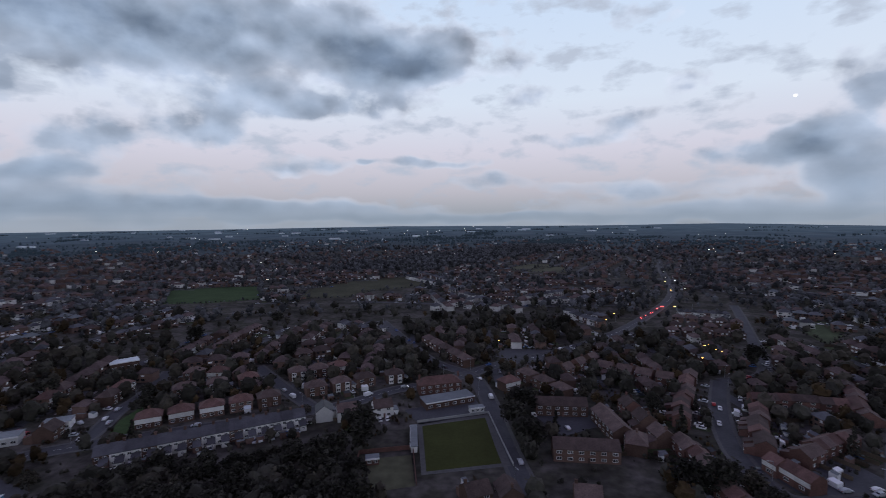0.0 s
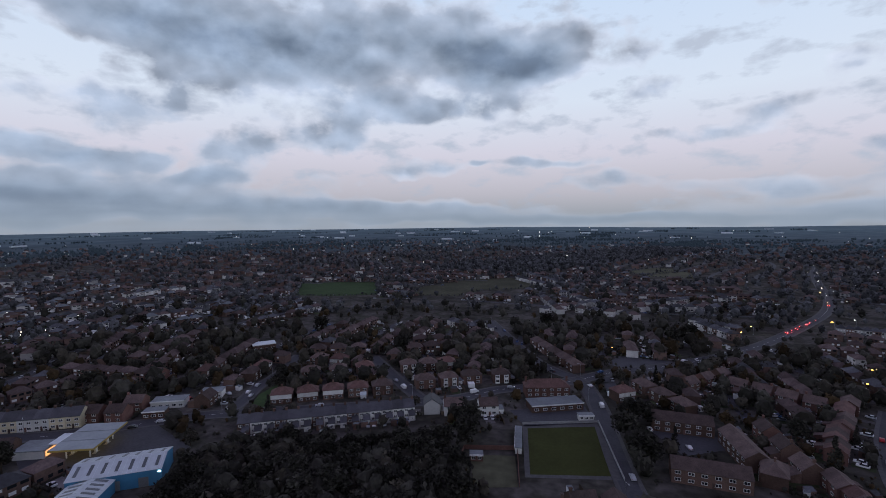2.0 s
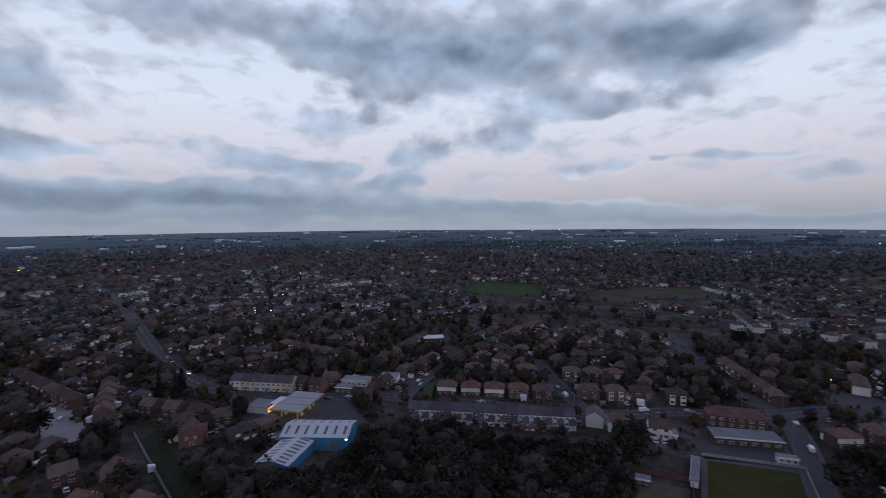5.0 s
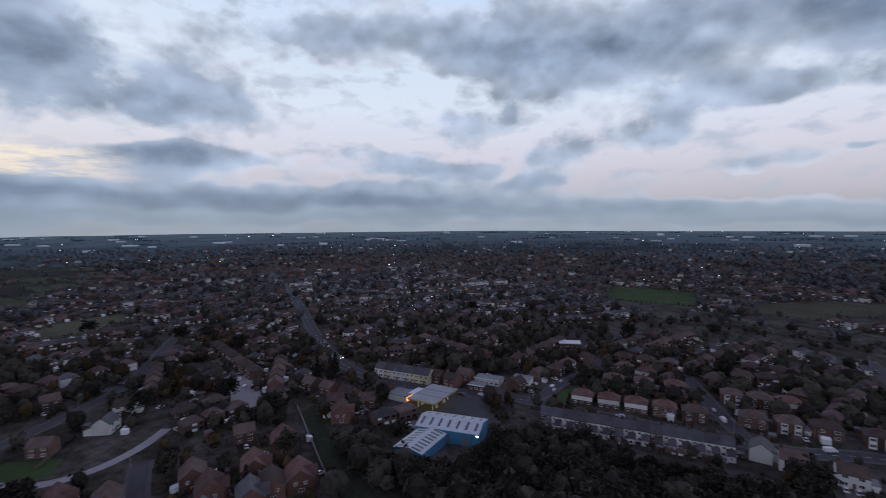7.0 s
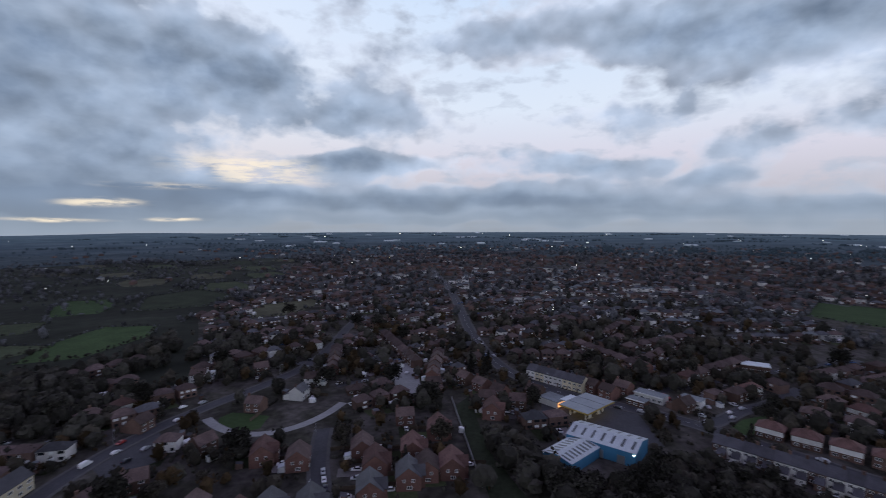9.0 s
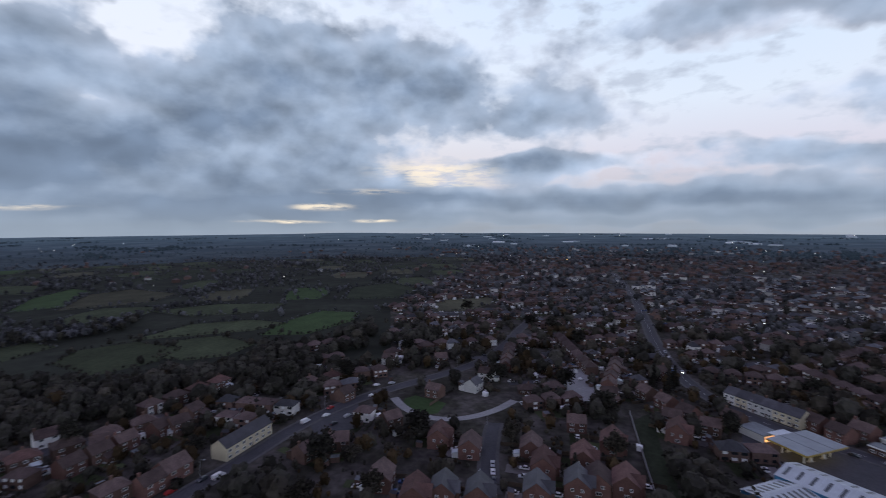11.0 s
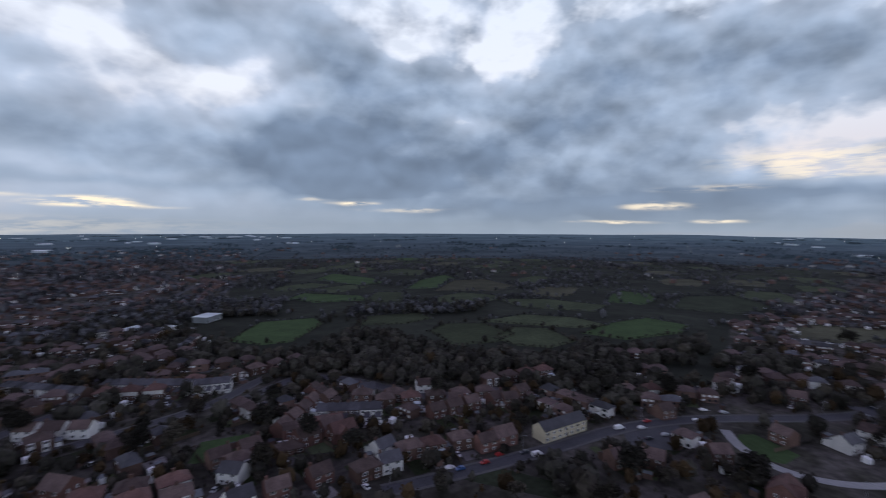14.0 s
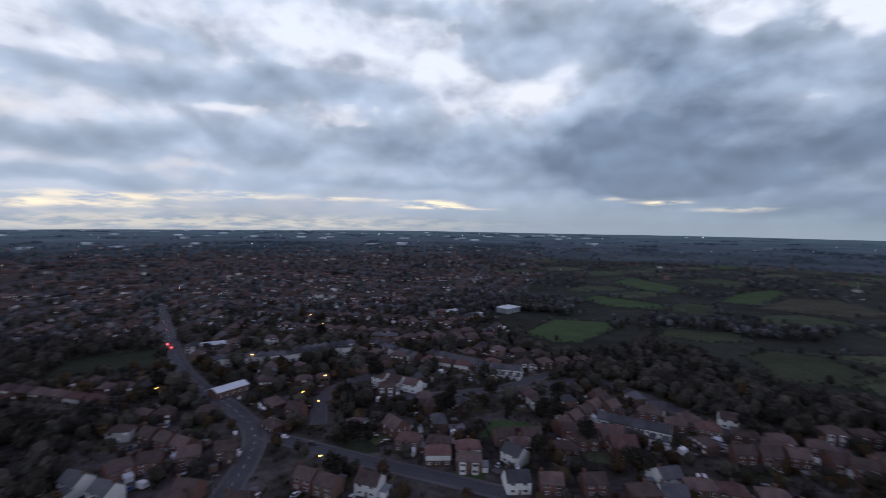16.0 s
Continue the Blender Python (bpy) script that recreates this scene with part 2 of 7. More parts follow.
warm(136.7, 1.7, 3.2, 0.21, 0.35)
warm(142.5, 2.5, 2.1, 0.21, 0.6)
warm(134.5, 1.8, 2.0, 0.21, 0.4)
warm(168.8, 2.0, 4.4, 0.35, 0.8)
warm(147.4, 2.9, 1.8, 0.18, 0.4)
warm(203.5, 2.2, 7.4, 0.35, 0.9)
warm(205.7, 1.4, 7.9, 0.35, 0.8)
warm(191.9, 2.8, 4.7, 0.35, 0.7)
warm(180.6, 2.6, 5.4, 0.21, 0.7)
warm(169.0, 2.3, 3.1, 0.28, 0.9)
warm(166.8, 1.7, 4.2, 0.18, 0.9)
warm(195.9, -0.3, 26.8, 0.84, 0.42)
warm(211.0, 1.5, 2.2, 0.56, 0.7)
cloud(128, 3.2, 28, 4.5, 0.95)
cloud(112, 2.6, 16, 2.4, 0.5)
cloud(90, 15.5, 9, 7, 0.5)
cloud(175, 6, 30, 2.5, 0.4)
cloud(185, 12, 20, 4, 0.25)
cloud(40, 1.5, 40, 1.6, 0.5)
cloud(56, 3.6, 20, 1.6, 0.3)
cloud(27.3, 17.0, 22.4, 5.5, 0.4)
cloud(38.2, 9.2, 7.3, 4.2, 0.3)
cloud(32.7, 18.3, 26.9, 4.8, 0.25)
cloud(36.5, 17.7, 14.7, 3.8, 0.35)
cloud(28.1, 10.5, 6.1, 3.7, 0.35)
cloud(56.8, 3.7, 12.8, 2.3, 0.3)
cloud(2, 6.2, 22, 2.2, -0.2)
cloud(-22, 15, 16, 6, -0.3)

# clear air behind the cloud: pale blue above, rosy low down to the north, cream to the south-west
nishita = WT.nodes.new("ShaderNodeTexSky")
nishita.sky_type, nishita.sun_disc = "NISHITA", False
nishita.sun_elevation, nishita.sun_rotation = radians(1.0), radians(-120)
high_f = wmath("MULTIPLY", HIGH, 1 / 30, clamp=True)
blue = wramp(high_f, [(0.0, (0.42, 0.43, 0.47)), (0.1, (0.55, 0.53, 0.60)), (0.26, (0.66, 0.65, 0.76)), (0.45, (0.69, 0.77, 0.90)), (0.8, (0.60, 0.73, 0.93)), (1.0, (0.50, 0.65, 0.90))])
west = wramp(high_f, [(0.0, (0.45, 0.43, 0.44)), (0.08, (0.58, 0.55, 0.56)), (0.25, (0.72, 0.70, 0.73)), (0.5, (0.78, 0.82, 0.92)), (1.0, (0.72, 0.80, 0.95))])
west_f = wmath("MULTIPLY", wmath("SUBTRACT", BEAR, 65.0), 1 / 50, clamp=True)
clear = wmix(west_f, blue, west)
clear = wmix(0.003, clear, nishita.outputs[0], "ADD")
# thin high streaks across the clear air
streak = wnoise(wvec(wmath("MULTIPLY", BEAR, 0.12), wmath("MULTIPLY", HIGH, 0.27), 14.0), 1.5, 7.0, 0.55)
wisp = wmath("MULTIPLY_ADD", wmath("SUBTRACT", streak, 0.52), 7.0, 0.0, clamp=True)
clear = wmix(wmath("MULTIPLY", wisp, wmath("MULTIPLY_ADD", west_f, -0.5, 0.85)), clear, (0.47, 0.53, 0.65))
# the cloud itself: thin edges bright, thick middles slate blue, tops of the billows paler
cover = wmath("ADD", cover, mass)
shade = wmath("MULTIPLY_ADD", wmath("SUBTRACT", swell, 0.5), 0.5, wmath("MULTIPLY_ADD", cover, 0.3, 0.06))
shade = wmath("MULTIPLY_ADD", mass, 0.17, shade)
shade = wmath("MULTIPLY_ADD", wmath("SUBTRACT", 1.0, west_f), -0.06, shade)
shade = wmath("MULTIPLY_ADD", wmath("MULTIPLY", west_f, wmath("SUBTRACT", 1.0, wmath("MULTIPLY", wmath("SUBTRACT", BEAR, 118.0), 1 / 25, clamp=True))), 0.16, shade)
body = wramp(shade, [(0.15, (0.56, 0.605, 0.725)), (0.4, (0.385, 0.455, 0.585)), (0.7, (0.295, 0.37, 0.495)), (1.0, (0.175, 0.235, 0.34))])
relief = wmath("MULTIPLY_ADD", wmath("SUBTRACT", swell, swell_up), 1.0, 1.06)
relief = wmath("MULTIPLY_ADD", wmath("SUBTRACT", lobes_up, lobes), wmath("MULTIPLY", rise, 0.75), relief)
relief = wmath("MULTIPLY_ADD", wmath("SUBTRACT", tufts, 0.5), wmath("MULTIPLY", rise, -0.45), relief)
body = wmix(1.0, body, wvec(relief, relief, relief), "MULTIPLY")
veil = wramp(cover, [(0.28, (0, 0, 0)), (0.52, (0.5, 0.5, 0.5)), (0.86, (1, 1, 1))])
sky = wmix(veil, clear, body)
# grey murk close to the horizon
murk = wmath("POWER", 0.5, wmath("MULTIPLY", wmath("MAXIMUM", HIGH, 0.0), 0.6))
sky = wmix(wmath("MULTIPLY", murk, 0.7), sky, (0.255, 0.305, 0.37))
# bright gaps low in the west
torn = wmath("MULTIPLY_ADD", wmath("SUBTRACT", wnoise(wvec(wmath("MULTIPLY", BEAR, 0.2), wmath("MULTIPLY", HIGH, 1.1), 2.0), 1.5, 5.0, 0.6), 0.5), 6.0, 0.6, clamp=True)
sky = wmix(wmath("MULTIPLY", wmath("MULTIPLY", glow, torn), 0.95, clamp=True), sky, (1.0, 0.87, 0.68))
# evening cloud overhead, out of view, added to dim the ground and tint it purple
over = wmath("MULTIPLY", wmath("SUBTRACT", HIGH, 27.0), 1 / 16, clamp=True)
sky = wmix(over, sky, wmix(fluff, (0.143, 0.129, 0.256), (0.232, 0.211, 0.412)))
back = WT.nodes.new("ShaderNodeBackground")
WT.links.new(sky, back.inputs[0])
back.inputs[1].default_value = 1.0
WT.links.new(back.outputs[0], WT.nodes.new("ShaderNodeOutputWorld").inputs[0])


# ---- materials ----
def surface(name, colour, rough=0.8, grain=0.3, size=1.0, big=0.0, vary=0.15, metal=0.0, bump=0.0, emit=0.0, island=0.0, second=None, glow=None):
    """A surface with grain, larger stains, and a little difference from piece to piece."""
    m = bpy.data.materials.new(name)
    m.use_nodes = True
    t = m.node_tree
    p = t.nodes["Principled BSDF"]
    p.inputs["Roughness"].default_value, p.inputs["Metallic"].default_value = rough, metal
    p.inputs["Specular IOR Level"].default_value = 0.08 if rough >= 0.9 else 0.25 if rough >= 0.75 else 0.5
    pos = t.nodes.new("ShaderNodeNewGeometry").outputs["Position"]

    def noise_at(scale, detail):
        n = t.nodes.new("ShaderNodeTexNoise")
        n.inputs["Scale"].default_value, n.inputs["Detail"].default_value = scale, detail
        t.links.new(pos, n.inputs["Vector"])
        return n.outputs[0]

    def scaled(col, fac_out, amount):
        r = t.nodes.new("ShaderNodeMapRange")
        r.inputs[1].default_value, r.inputs[2].default_value = 0.25, 0.75
        r.inputs[3].default_value, r.inputs[4].default_value = 1 - amount, 1 + amount
        t.links.new(fac_out, r.inputs[0])
        v = t.nodes.new("ShaderNodeVectorMath")
        v.operation = "SCALE"
        t.links.new(col, v.inputs[0])
        t.links.new(r.outputs[0], v.inputs["Scale"])
        return v.outputs[0]

    base = t.nodes.new("ShaderNodeRGB")
    base.outputs[0].default_value = (*colour, 1)
    col = base.outputs[0]
    fine_n = noise_at(1.0 / size, 4.0)
    if second:
        mx = t.nodes.new("ShaderNodeMix")
        mx.data_type = "RGBA"
        r = t.nodes.new("ShaderNodeMapRange")
        r.inputs[1].default_value, r.inputs[2].default_value = 0.42, 0.58
        t.links.new(noise_at(0.23 / size, 3.0), r.inputs[0])
        t.links.new(r.outputs[0], mx.inputs[0])
        t.links.new(col, mx.inputs[6])
        mx.inputs[7].default_value = (*second, 1)
        col = mx.outputs[2]
    col = scaled(col, fine_n, grain)
    if big:
        col = scaled(col, noise_at(0.12 / size, 3.0), big)
    if vary:
        col = scaled(col, t.nodes.new("ShaderNodeObjectInfo").outputs["Random"], vary)
    if island:
        col = scaled(col, t.nodes["Geometry"].outputs["Random Per Island"], island)
    t.links.new(col, p.inputs["Base Color"])
    if bump:
        b = t.nodes.new("ShaderNodeBump")
        b.inputs["Strength"].default_value, b.inputs["Distance"].default_value = bump, size * 0.3
        t.links.new(fine_n, b.inputs["Height"])
        t.links.new(b.outputs[0], p.inputs["Normal"])
    if emit:
        p.inputs["Emission Color"].default_value, p.inputs["Emission Strength"].default_value = (*colour, 1), emit
    if glow:
        p.inputs["Emission Color"].default_value, p.inputs["Emission Strength"].default_value = (*glow, 1), 1.0
    return m


M = {
    "brick": surface("brown_brick", (0.13, 0.083, 0.068), 0.9, 0.2, 0.5, 0.2, 0.25, island=0.0),
    "redbrick": surface("red_brick", (0.150, 0.083, 0.071), 0.9, 0.2, 0.5, 0.2, 0.2),
    "white": surface("white_render", (0.68, 0.67, 0.645), 0.85, 0.08, 0.8, 0.12, 0.15),
    "cream": surface("cream_render", (0.60, 0.53, 0.38), 0.85, 0.08, 0.8, 0.12, 0.1),
    "tile": surface("brown_roof_tile", (0.104, 0.074, 0.067), 0.85, 0.3, 0.4, 0.3, 0.3, bump=0.3),
    "redtile": surface("red_roof_tile", (0.124, 0.071, 0.062), 0.85, 0.3, 0.4, 0.3, 0.25, bump=0.3),
    "slate": surface("slate_roof", (0.062, 0.062, 0.070), 0.6, 0.25, 0.4, 0.3, 0.25, bump=0.3),
    "frame": surface("white_window_frame", (0.80, 0.80, 0.80), 0.5, 0.04, 0.5, 0.0, 0.1),
    "glass": surface("window_glass", (0.02, 0.023, 0.027), 0.08, 0.05, 1.0, 0.0, 0.2),
    "door": surface("painted_door", (0.10, 0.05, 0.04), 0.5, 0.1, 0.5, 0.0, 0.5),
    "tarmac": surface("tarmac", (0.062, 0.062, 0.070), 0.8, 0.2, 1.2, 0.2, 0.05),
    "paving": surface("paving", (0.092, 0.09, 0.09), 0.85, 0.2, 1.5, 0.15, 0.05),
    "path": surface("pale_concrete", (0.29, 0.29, 0.288), 0.85, 0.15, 1.5, 0.15, 0.05),
    "lines": surface("road_paint", (0.6, 0.6, 0.57), 0.7, 0.2, 0.6),
    "town": surface("garden_ground", (0.046, 0.044, 0.034), 0.95, 0.5, 4.0, 0.5, 0.0, second=(0.080, 0.073, 0.066)),
    "meadow": surface("rough_meadow", (0.033, 0.037, 0.027), 0.95, 0.3, 14.0, 0.5, 0.0, second=(0.025, 0.028, 0.021)),
    # bluer than the meadow: a little haze of distance in the base colour
    "farland": surface("hazed_farmland", (0.024, 0.033, 0.034), 0.95, 0.35, 40.0, 0.5, 0.0, second=(0.034, 0.043, 0.038)),
    "g_bright": surface("mown_grass", (0.052, 0.085, 0.034), 0.95, 0.2, 2.5, 0.2, 0.1),
    "g_green": surface("bowling_green_turf", (0.050, 0.056, 0.018), 0.95, 0.12, 1.5, 0.15, 0.05),
    "g_mid": surface("pasture", (0.060, 0.074, 0.040), 0.95, 0.25, 4.0, 0.3, 0.2),
    "g_olive": surface("dry_pasture", (0.082, 0.082, 0.052), 0.95, 0.25, 4.0, 0.3, 0.2),
    "g_dark": surface("rough_grass", (0.034, 0.042, 0.025), 0.95, 0.3, 2.5, 0.3, 0.1),
    "lawn": surface("garden_lawn", (0.050, 0.062, 0.030), 0.95, 0.25, 1.5, 0.3, 0.0, island=0.5),
    "drive": surface("paved_drive", (0.15, 0.14, 0.135), 0.85, 0.2, 0.8, 0.2, 0.0, island=0.5),
    "bark": surface("bark", (0.06, 0.045, 0.035), 0.95, 0.3, 0.3),
    "leaf": surface("leaves", (0.060, 0.053, 0.042), 0.9, 0.35, 2.0, 0.3, 0.35, island=0.4),
    "leaf_dark": surface("evergreen_leaves", (0.036, 0.034, 0.028), 0.9, 0.35, 2.0, 0.3, 0.3, island=0.4),
    # paler and bluer than the near leaves: haze mixed into the base colour
    "leaf_hazed": surface("hazed_far_leaves", (0.082, 0.083, 0.088), 0.9, 0.35, 2.0, 0.3, 0.0, island=0.5),
    "leaf_rust": surface("autumn_leaves", (0.070, 0.048, 0.026), 0.9, 0.35, 2.0, 0.3, 0.3, island=0.4),
    "steel": surface("galvanised_steel", (0.35, 0.36, 0.37), 0.45, 0.1, 0.4, 0.0, 0.1, metal=0.6),
    "metalroof": surface("pale_metal_roof", (0.55, 0.60, 0.63), 0.5, 0.08, 2.0, 0.12, 0.1),
    "skylight": surface("dark_rooflight", (0.10, 0.115, 0.12), 0.3, 0.1, 1.0),
    "blue": surface("blue_cladding", (0.06, 0.22, 0.38), 0.5, 0.08, 1.5, 0.12, 0.05),
    "yellow": surface("yellow_fascia", (0.42, 0.31, 0.09), 0.5, 0.08, 1.0),
    "canopyroof": surface("ribbed_canopy_roof", (0.30, 0.335, 0.355), 0.6, 0.1, 1.0, 0.15, 0.1),
    "pale": surface("pale_cladding", (0.78, 0.80, 0.82), 0.6, 0.08, 3.0, 0.12, 0.15),
    "greyroof": surface("grey_flat_roof", (0.15, 0.165, 0.175), 0.85, 0.15, 1.0, 0.2, 0.1),
    "felt": surface("roof_felt", (0.20, 0.22, 0.23), 0.8, 0.15, 1.0, 0.2, 0.1),
    "timber": surface("weathered_timber", (0.13, 0.10, 0.075), 0.9, 0.25, 0.4, 0.2, 0.25, island=0.3),
    "tyre": surface("tyre_rubber", (0.02, 0.02, 0.02), 0.8, 0.1, 0.2),
    "car_white": surface("white_car_paint", (0.75, 0.75, 0.75), 0.3, 0.03, 1.0, 0.0, 0.05),
    "car_silver": surface("silver_car_paint", (0.40, 0.42, 0.44), 0.3, 0.03, 1.0, 0.0, 0.1),
    "car_dark": surface("dark_car_paint", (0.03, 0.035, 0.045), 0.3, 0.03, 1.0, 0.0, 0.3),
    "car_red": surface("red_car_paint", (0.35, 0.03, 0.03), 0.3, 0.03, 1.0, 0.0, 0.1),
    "car_blue": surface("blue_car_paint", (0.04, 0.10, 0.26), 0.3, 0.03, 1.0, 0.0, 0.1),
    "lit_red": surface("tail_lamp_lit", (1.0, 0.03, 0.03), 0.4, 0.0, 1.0, vary=0.0, emit=80.0),
    "lit_head": surface("head_lamp_lit", (1.0, 0.95, 0.85), 0.4, 0.0, 1.0, vary=0.0, emit=20.0),
    "off_red": surface("tail_lamp", (0.25, 0.02, 0.02), 0.3, 0.0, 1.0),
    "off_head": surface("head_lamp", (0.5, 0.5, 0.5), 0.2, 0.0, 1.0),
    "lit_amber": surface("sodium_lamp", (1.0, 0.50, 0.10), 0.4, 0.0, 1.0, vary=0.0, emit=14.0),
    "lit_white": surface("white_lamp", (1.0, 0.93, 0.78), 0.4, 0.0, 1.0, vary=0.0, emit=9.0),
    "lit_shop": surface("lit_shopfront", (1.0, 0.45, 0.16), 0.4, 0.3, 1.0, vary=0.0, emit=1.4),
    "lit_yellow": surface("lit_canopy_soffit", (1.0, 0.72, 0.22), 0.5, 0.2, 1.5, vary=0.0, emit=0.22),
    # the blue of the hills is mostly emission, standing in for haze
    "hill": surface("haze_glow_hills", (0.045, 0.055, 0.065), 0.95, 0.3, 60.0, 0.3, 0.0, glow=(0.028, 0.046, 0.070)),
    # haze in front of the far woods, put in as a faint blue emission
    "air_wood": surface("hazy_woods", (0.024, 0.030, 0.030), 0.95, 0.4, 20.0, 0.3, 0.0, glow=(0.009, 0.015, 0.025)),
    # blue haze over the plain put in as emission, stronger in each farther ring
    **{f"air_{k}": surface("haze_glow_plain", (0.015, 0.021, 0.024), 0.95, 0.5, 45.0, 0.6, 0.0, second=(0.036, 0.045, 0.047), glow=g) for k, g in enumerate(((0.009, 0.014, 0.024), (0.013, 0.021, 0.037), (0.018, 0.030, 0.052), (0.022, 0.038, 0.063), (0.029, 0.048, 0.076)))},
    "moon": surface("moon_face", (1.0, 0.97, 0.9), 0.9, 0.1, 10.0, vary=0.0, emit=1.0),
}


# ---- building helpers ----
def mesh_of(name, bm, mats):
    me = bpy.data.meshes.new(name)
    bm.to_mesh(me)
    bm.free()
    for m in mats if isinstance(mats, (list, tuple)) else [mats]:
        me.materials.append(m)
    return me


def part(name, bm, mats, parent, label=""):
    ob = new(name, mesh_of(name, bm, mats))
    ob.parent = parent
    return tagged(ob, label) if label else ob


def box(bm, x0, x1, y0, y1, z0, z1, slot=0):
    v = [bm.verts.new(c) for c in ((x0, y0, z0), (x1, y0, z0), (x1, y1, z0), (x0, y1, z0), (x0, y0, z1), (x1, y0, z1), (x1, y1, z1), (x0, y1, z1))]
    for f in ((3, 2, 1, 0), (4, 5, 6, 7), (0, 1, 5, 4), (1, 2, 6, 5), (2, 3, 7, 6), (3, 0, 4, 7)):
        bm.faces.new([v[i] for i in f]).material_index = slot
    return bm


def boxed(*a):
    return box(bmesh.new(), *a)


def profile(bm, pts, x0, x1, slot=0):
    """A closed outline in y and z, drawn out along x."""
    a = [bm.verts.new((x0, y, z)) for y, z in pts]
    b = [bm.verts.new((x1, y, z)) for y, z in pts]
    n = len(pts)
    for i in range(n):
        bm.faces.new((a[i], a[(i + 1) % n], b[(i + 1) % n], b[i])).material_index = slot
    bm.faces.new(a[::-1]).material_index = slot
    bm.faces.new(b).material_index = slot
    bmesh.ops.recalc_face_normals(bm, faces=bm.faces[:])
    return bm


def profile_y(bm, pts, y0, y1):
    """The same drawn out along y, for a roof that runs front to back."""
    profile(bm, pts, y0, y1)
    for v in bm.verts:
        v.co = (v.co.y, v.co.x, v.co.z)
    bmesh.ops.recalc_face_normals(bm, faces=bm.faces[:])
    return bm


def cylinder(bm, x, y, z0, z1, r0, r1, n=8):
    a = [bm.verts.new((x + r0 * math.cos(6.2832 * i / n), y + r0 * math.sin(6.2832 * i / n), z0)) for i in range(n)]
    b = [bm.verts.new((x + r1 * math.cos(6.2832 * i / n), y + r1 * math.sin(6.2832 * i / n), z1)) for i in range(n)]
    for i in range(n):
        bm.faces.new((a[i], a[(i + 1) % n], b[(i + 1) % n], b[i]))
    bm.faces.new(a[::-1])
    bm.faces.new(b)
    return bm


def gable_roof(w, d, eave, rise, over=0.35, thick=0.18):
    h = d / 2 + over
    drop = rise * over / (d / 2)
    pts = [(-h, eave - drop), (0, eave + rise), (h, eave - drop), (h, eave - drop + thick), (0, eave + rise + thick), (-h, eave - drop + thick)]
    return profile(bmesh.new(), pts, -w / 2 - 0.15, w / 2 + 0.15)


def hip_roof(w, d, eave, rise, over=0.4):
    bm = bmesh.new()
    a, b, r = w / 2 + over, d / 2 + over, max(0.3, w / 2 - d / 2)
    lo = [bm.verts.new((x, y, eave - 0.12)) for x, y in ((-a, -b), (a, -b), (a, b), (-a, b))]
    hi = [bm.verts.new((x, y, eave + 0.08)) for x, y in ((-a, -b), (a, -b), (a, b), (-a, b))]
    p, q = bm.verts.new((-r, 0, eave + rise)), bm.verts.new((r, 0, eave + rise))
    bm.faces.new(lo[::-1])
    for i in range(4):
        bm.faces.new((lo[i], lo[(i + 1) % 4], hi[(i + 1) % 4], hi[i]))
    bm.faces.new((hi[0], hi[1], q, p))
    bm.faces.new((hi[1], hi[2], q))
    bm.faces.new((hi[2], hi[3], p, q))
    bm.faces.new((hi[3], hi[0], p))
    return bm


def add_window(parent, x, z, w, h, y, front=True, label="", gable=False):
    """A framed window with a mullion, set into the wall face at y."""
    s = -1 if front else 1
    bm = bmesh.new()
    f, out, back = 0.13, y + s * 0.06, y - s * 0.1
    xs = (x - w / 2, x - w / 2 + f, x - f / 2, x + f / 2, x + w / 2 - f, x + w / 2)
    zs = (z, z + f, z + h - f, z + h)
    grid = [[bm.verts.new((a, out, b)) for b in zs] for a in xs]
    for i in range(5):
        for j in range(3):
            q = (grid[i][j], grid[i + 1][j], grid[i + 1][j + 1], grid[i][j + 1])
            if j == 1 and i in (1, 3):
                deep = [bm.verts.new((v.co.x, y + s * 0.015, v.co.z)) for v in q]
                bm.faces.new(deep).material_index = 1
                for k in range(4):
                    bm.faces.new((q[k], q[(k + 1) % 4], deep[(k + 1) % 4], deep[k]))
            else:
                bm.faces.new(q)
    ring = [grid[0][0], grid[5][0], grid[5][3], grid[0][3]]
    rear = [bm.verts.new((v.co.x, back, v.co.z)) for v in ring]
    sides = [[grid[i][0] for i in range(6)], [grid[5][j] for j in range(4)], [grid[i][3] for i in range(5, -1, -1)], [grid[0][j] for j in range(3, -1, -1)]]
    for k in range(4):
        bm.faces.new((*sides[k], rear[(k + 1) % 4], rear[k]))
    if gable:
        for v in bm.verts:
            v.co = (v.co.y, -v.co.x, v.co.z)
    bmesh.ops.recalc_face_normals(bm, faces=bm.faces[:])
    return part("window", bm, [M["frame"], M["glass"]], parent, label)


def add_chimney(parent, x, y, z0, z1, wall):
    bm = boxed(x - 0.5, x + 0.5, y - 0.35, y + 0.35, z0, z1)
    box(bm, x - 0.58, x + 0.58, y - 0.43, y + 0.43, z1, z1 + 0.15)
    part("chimney", bm, wall, parent)


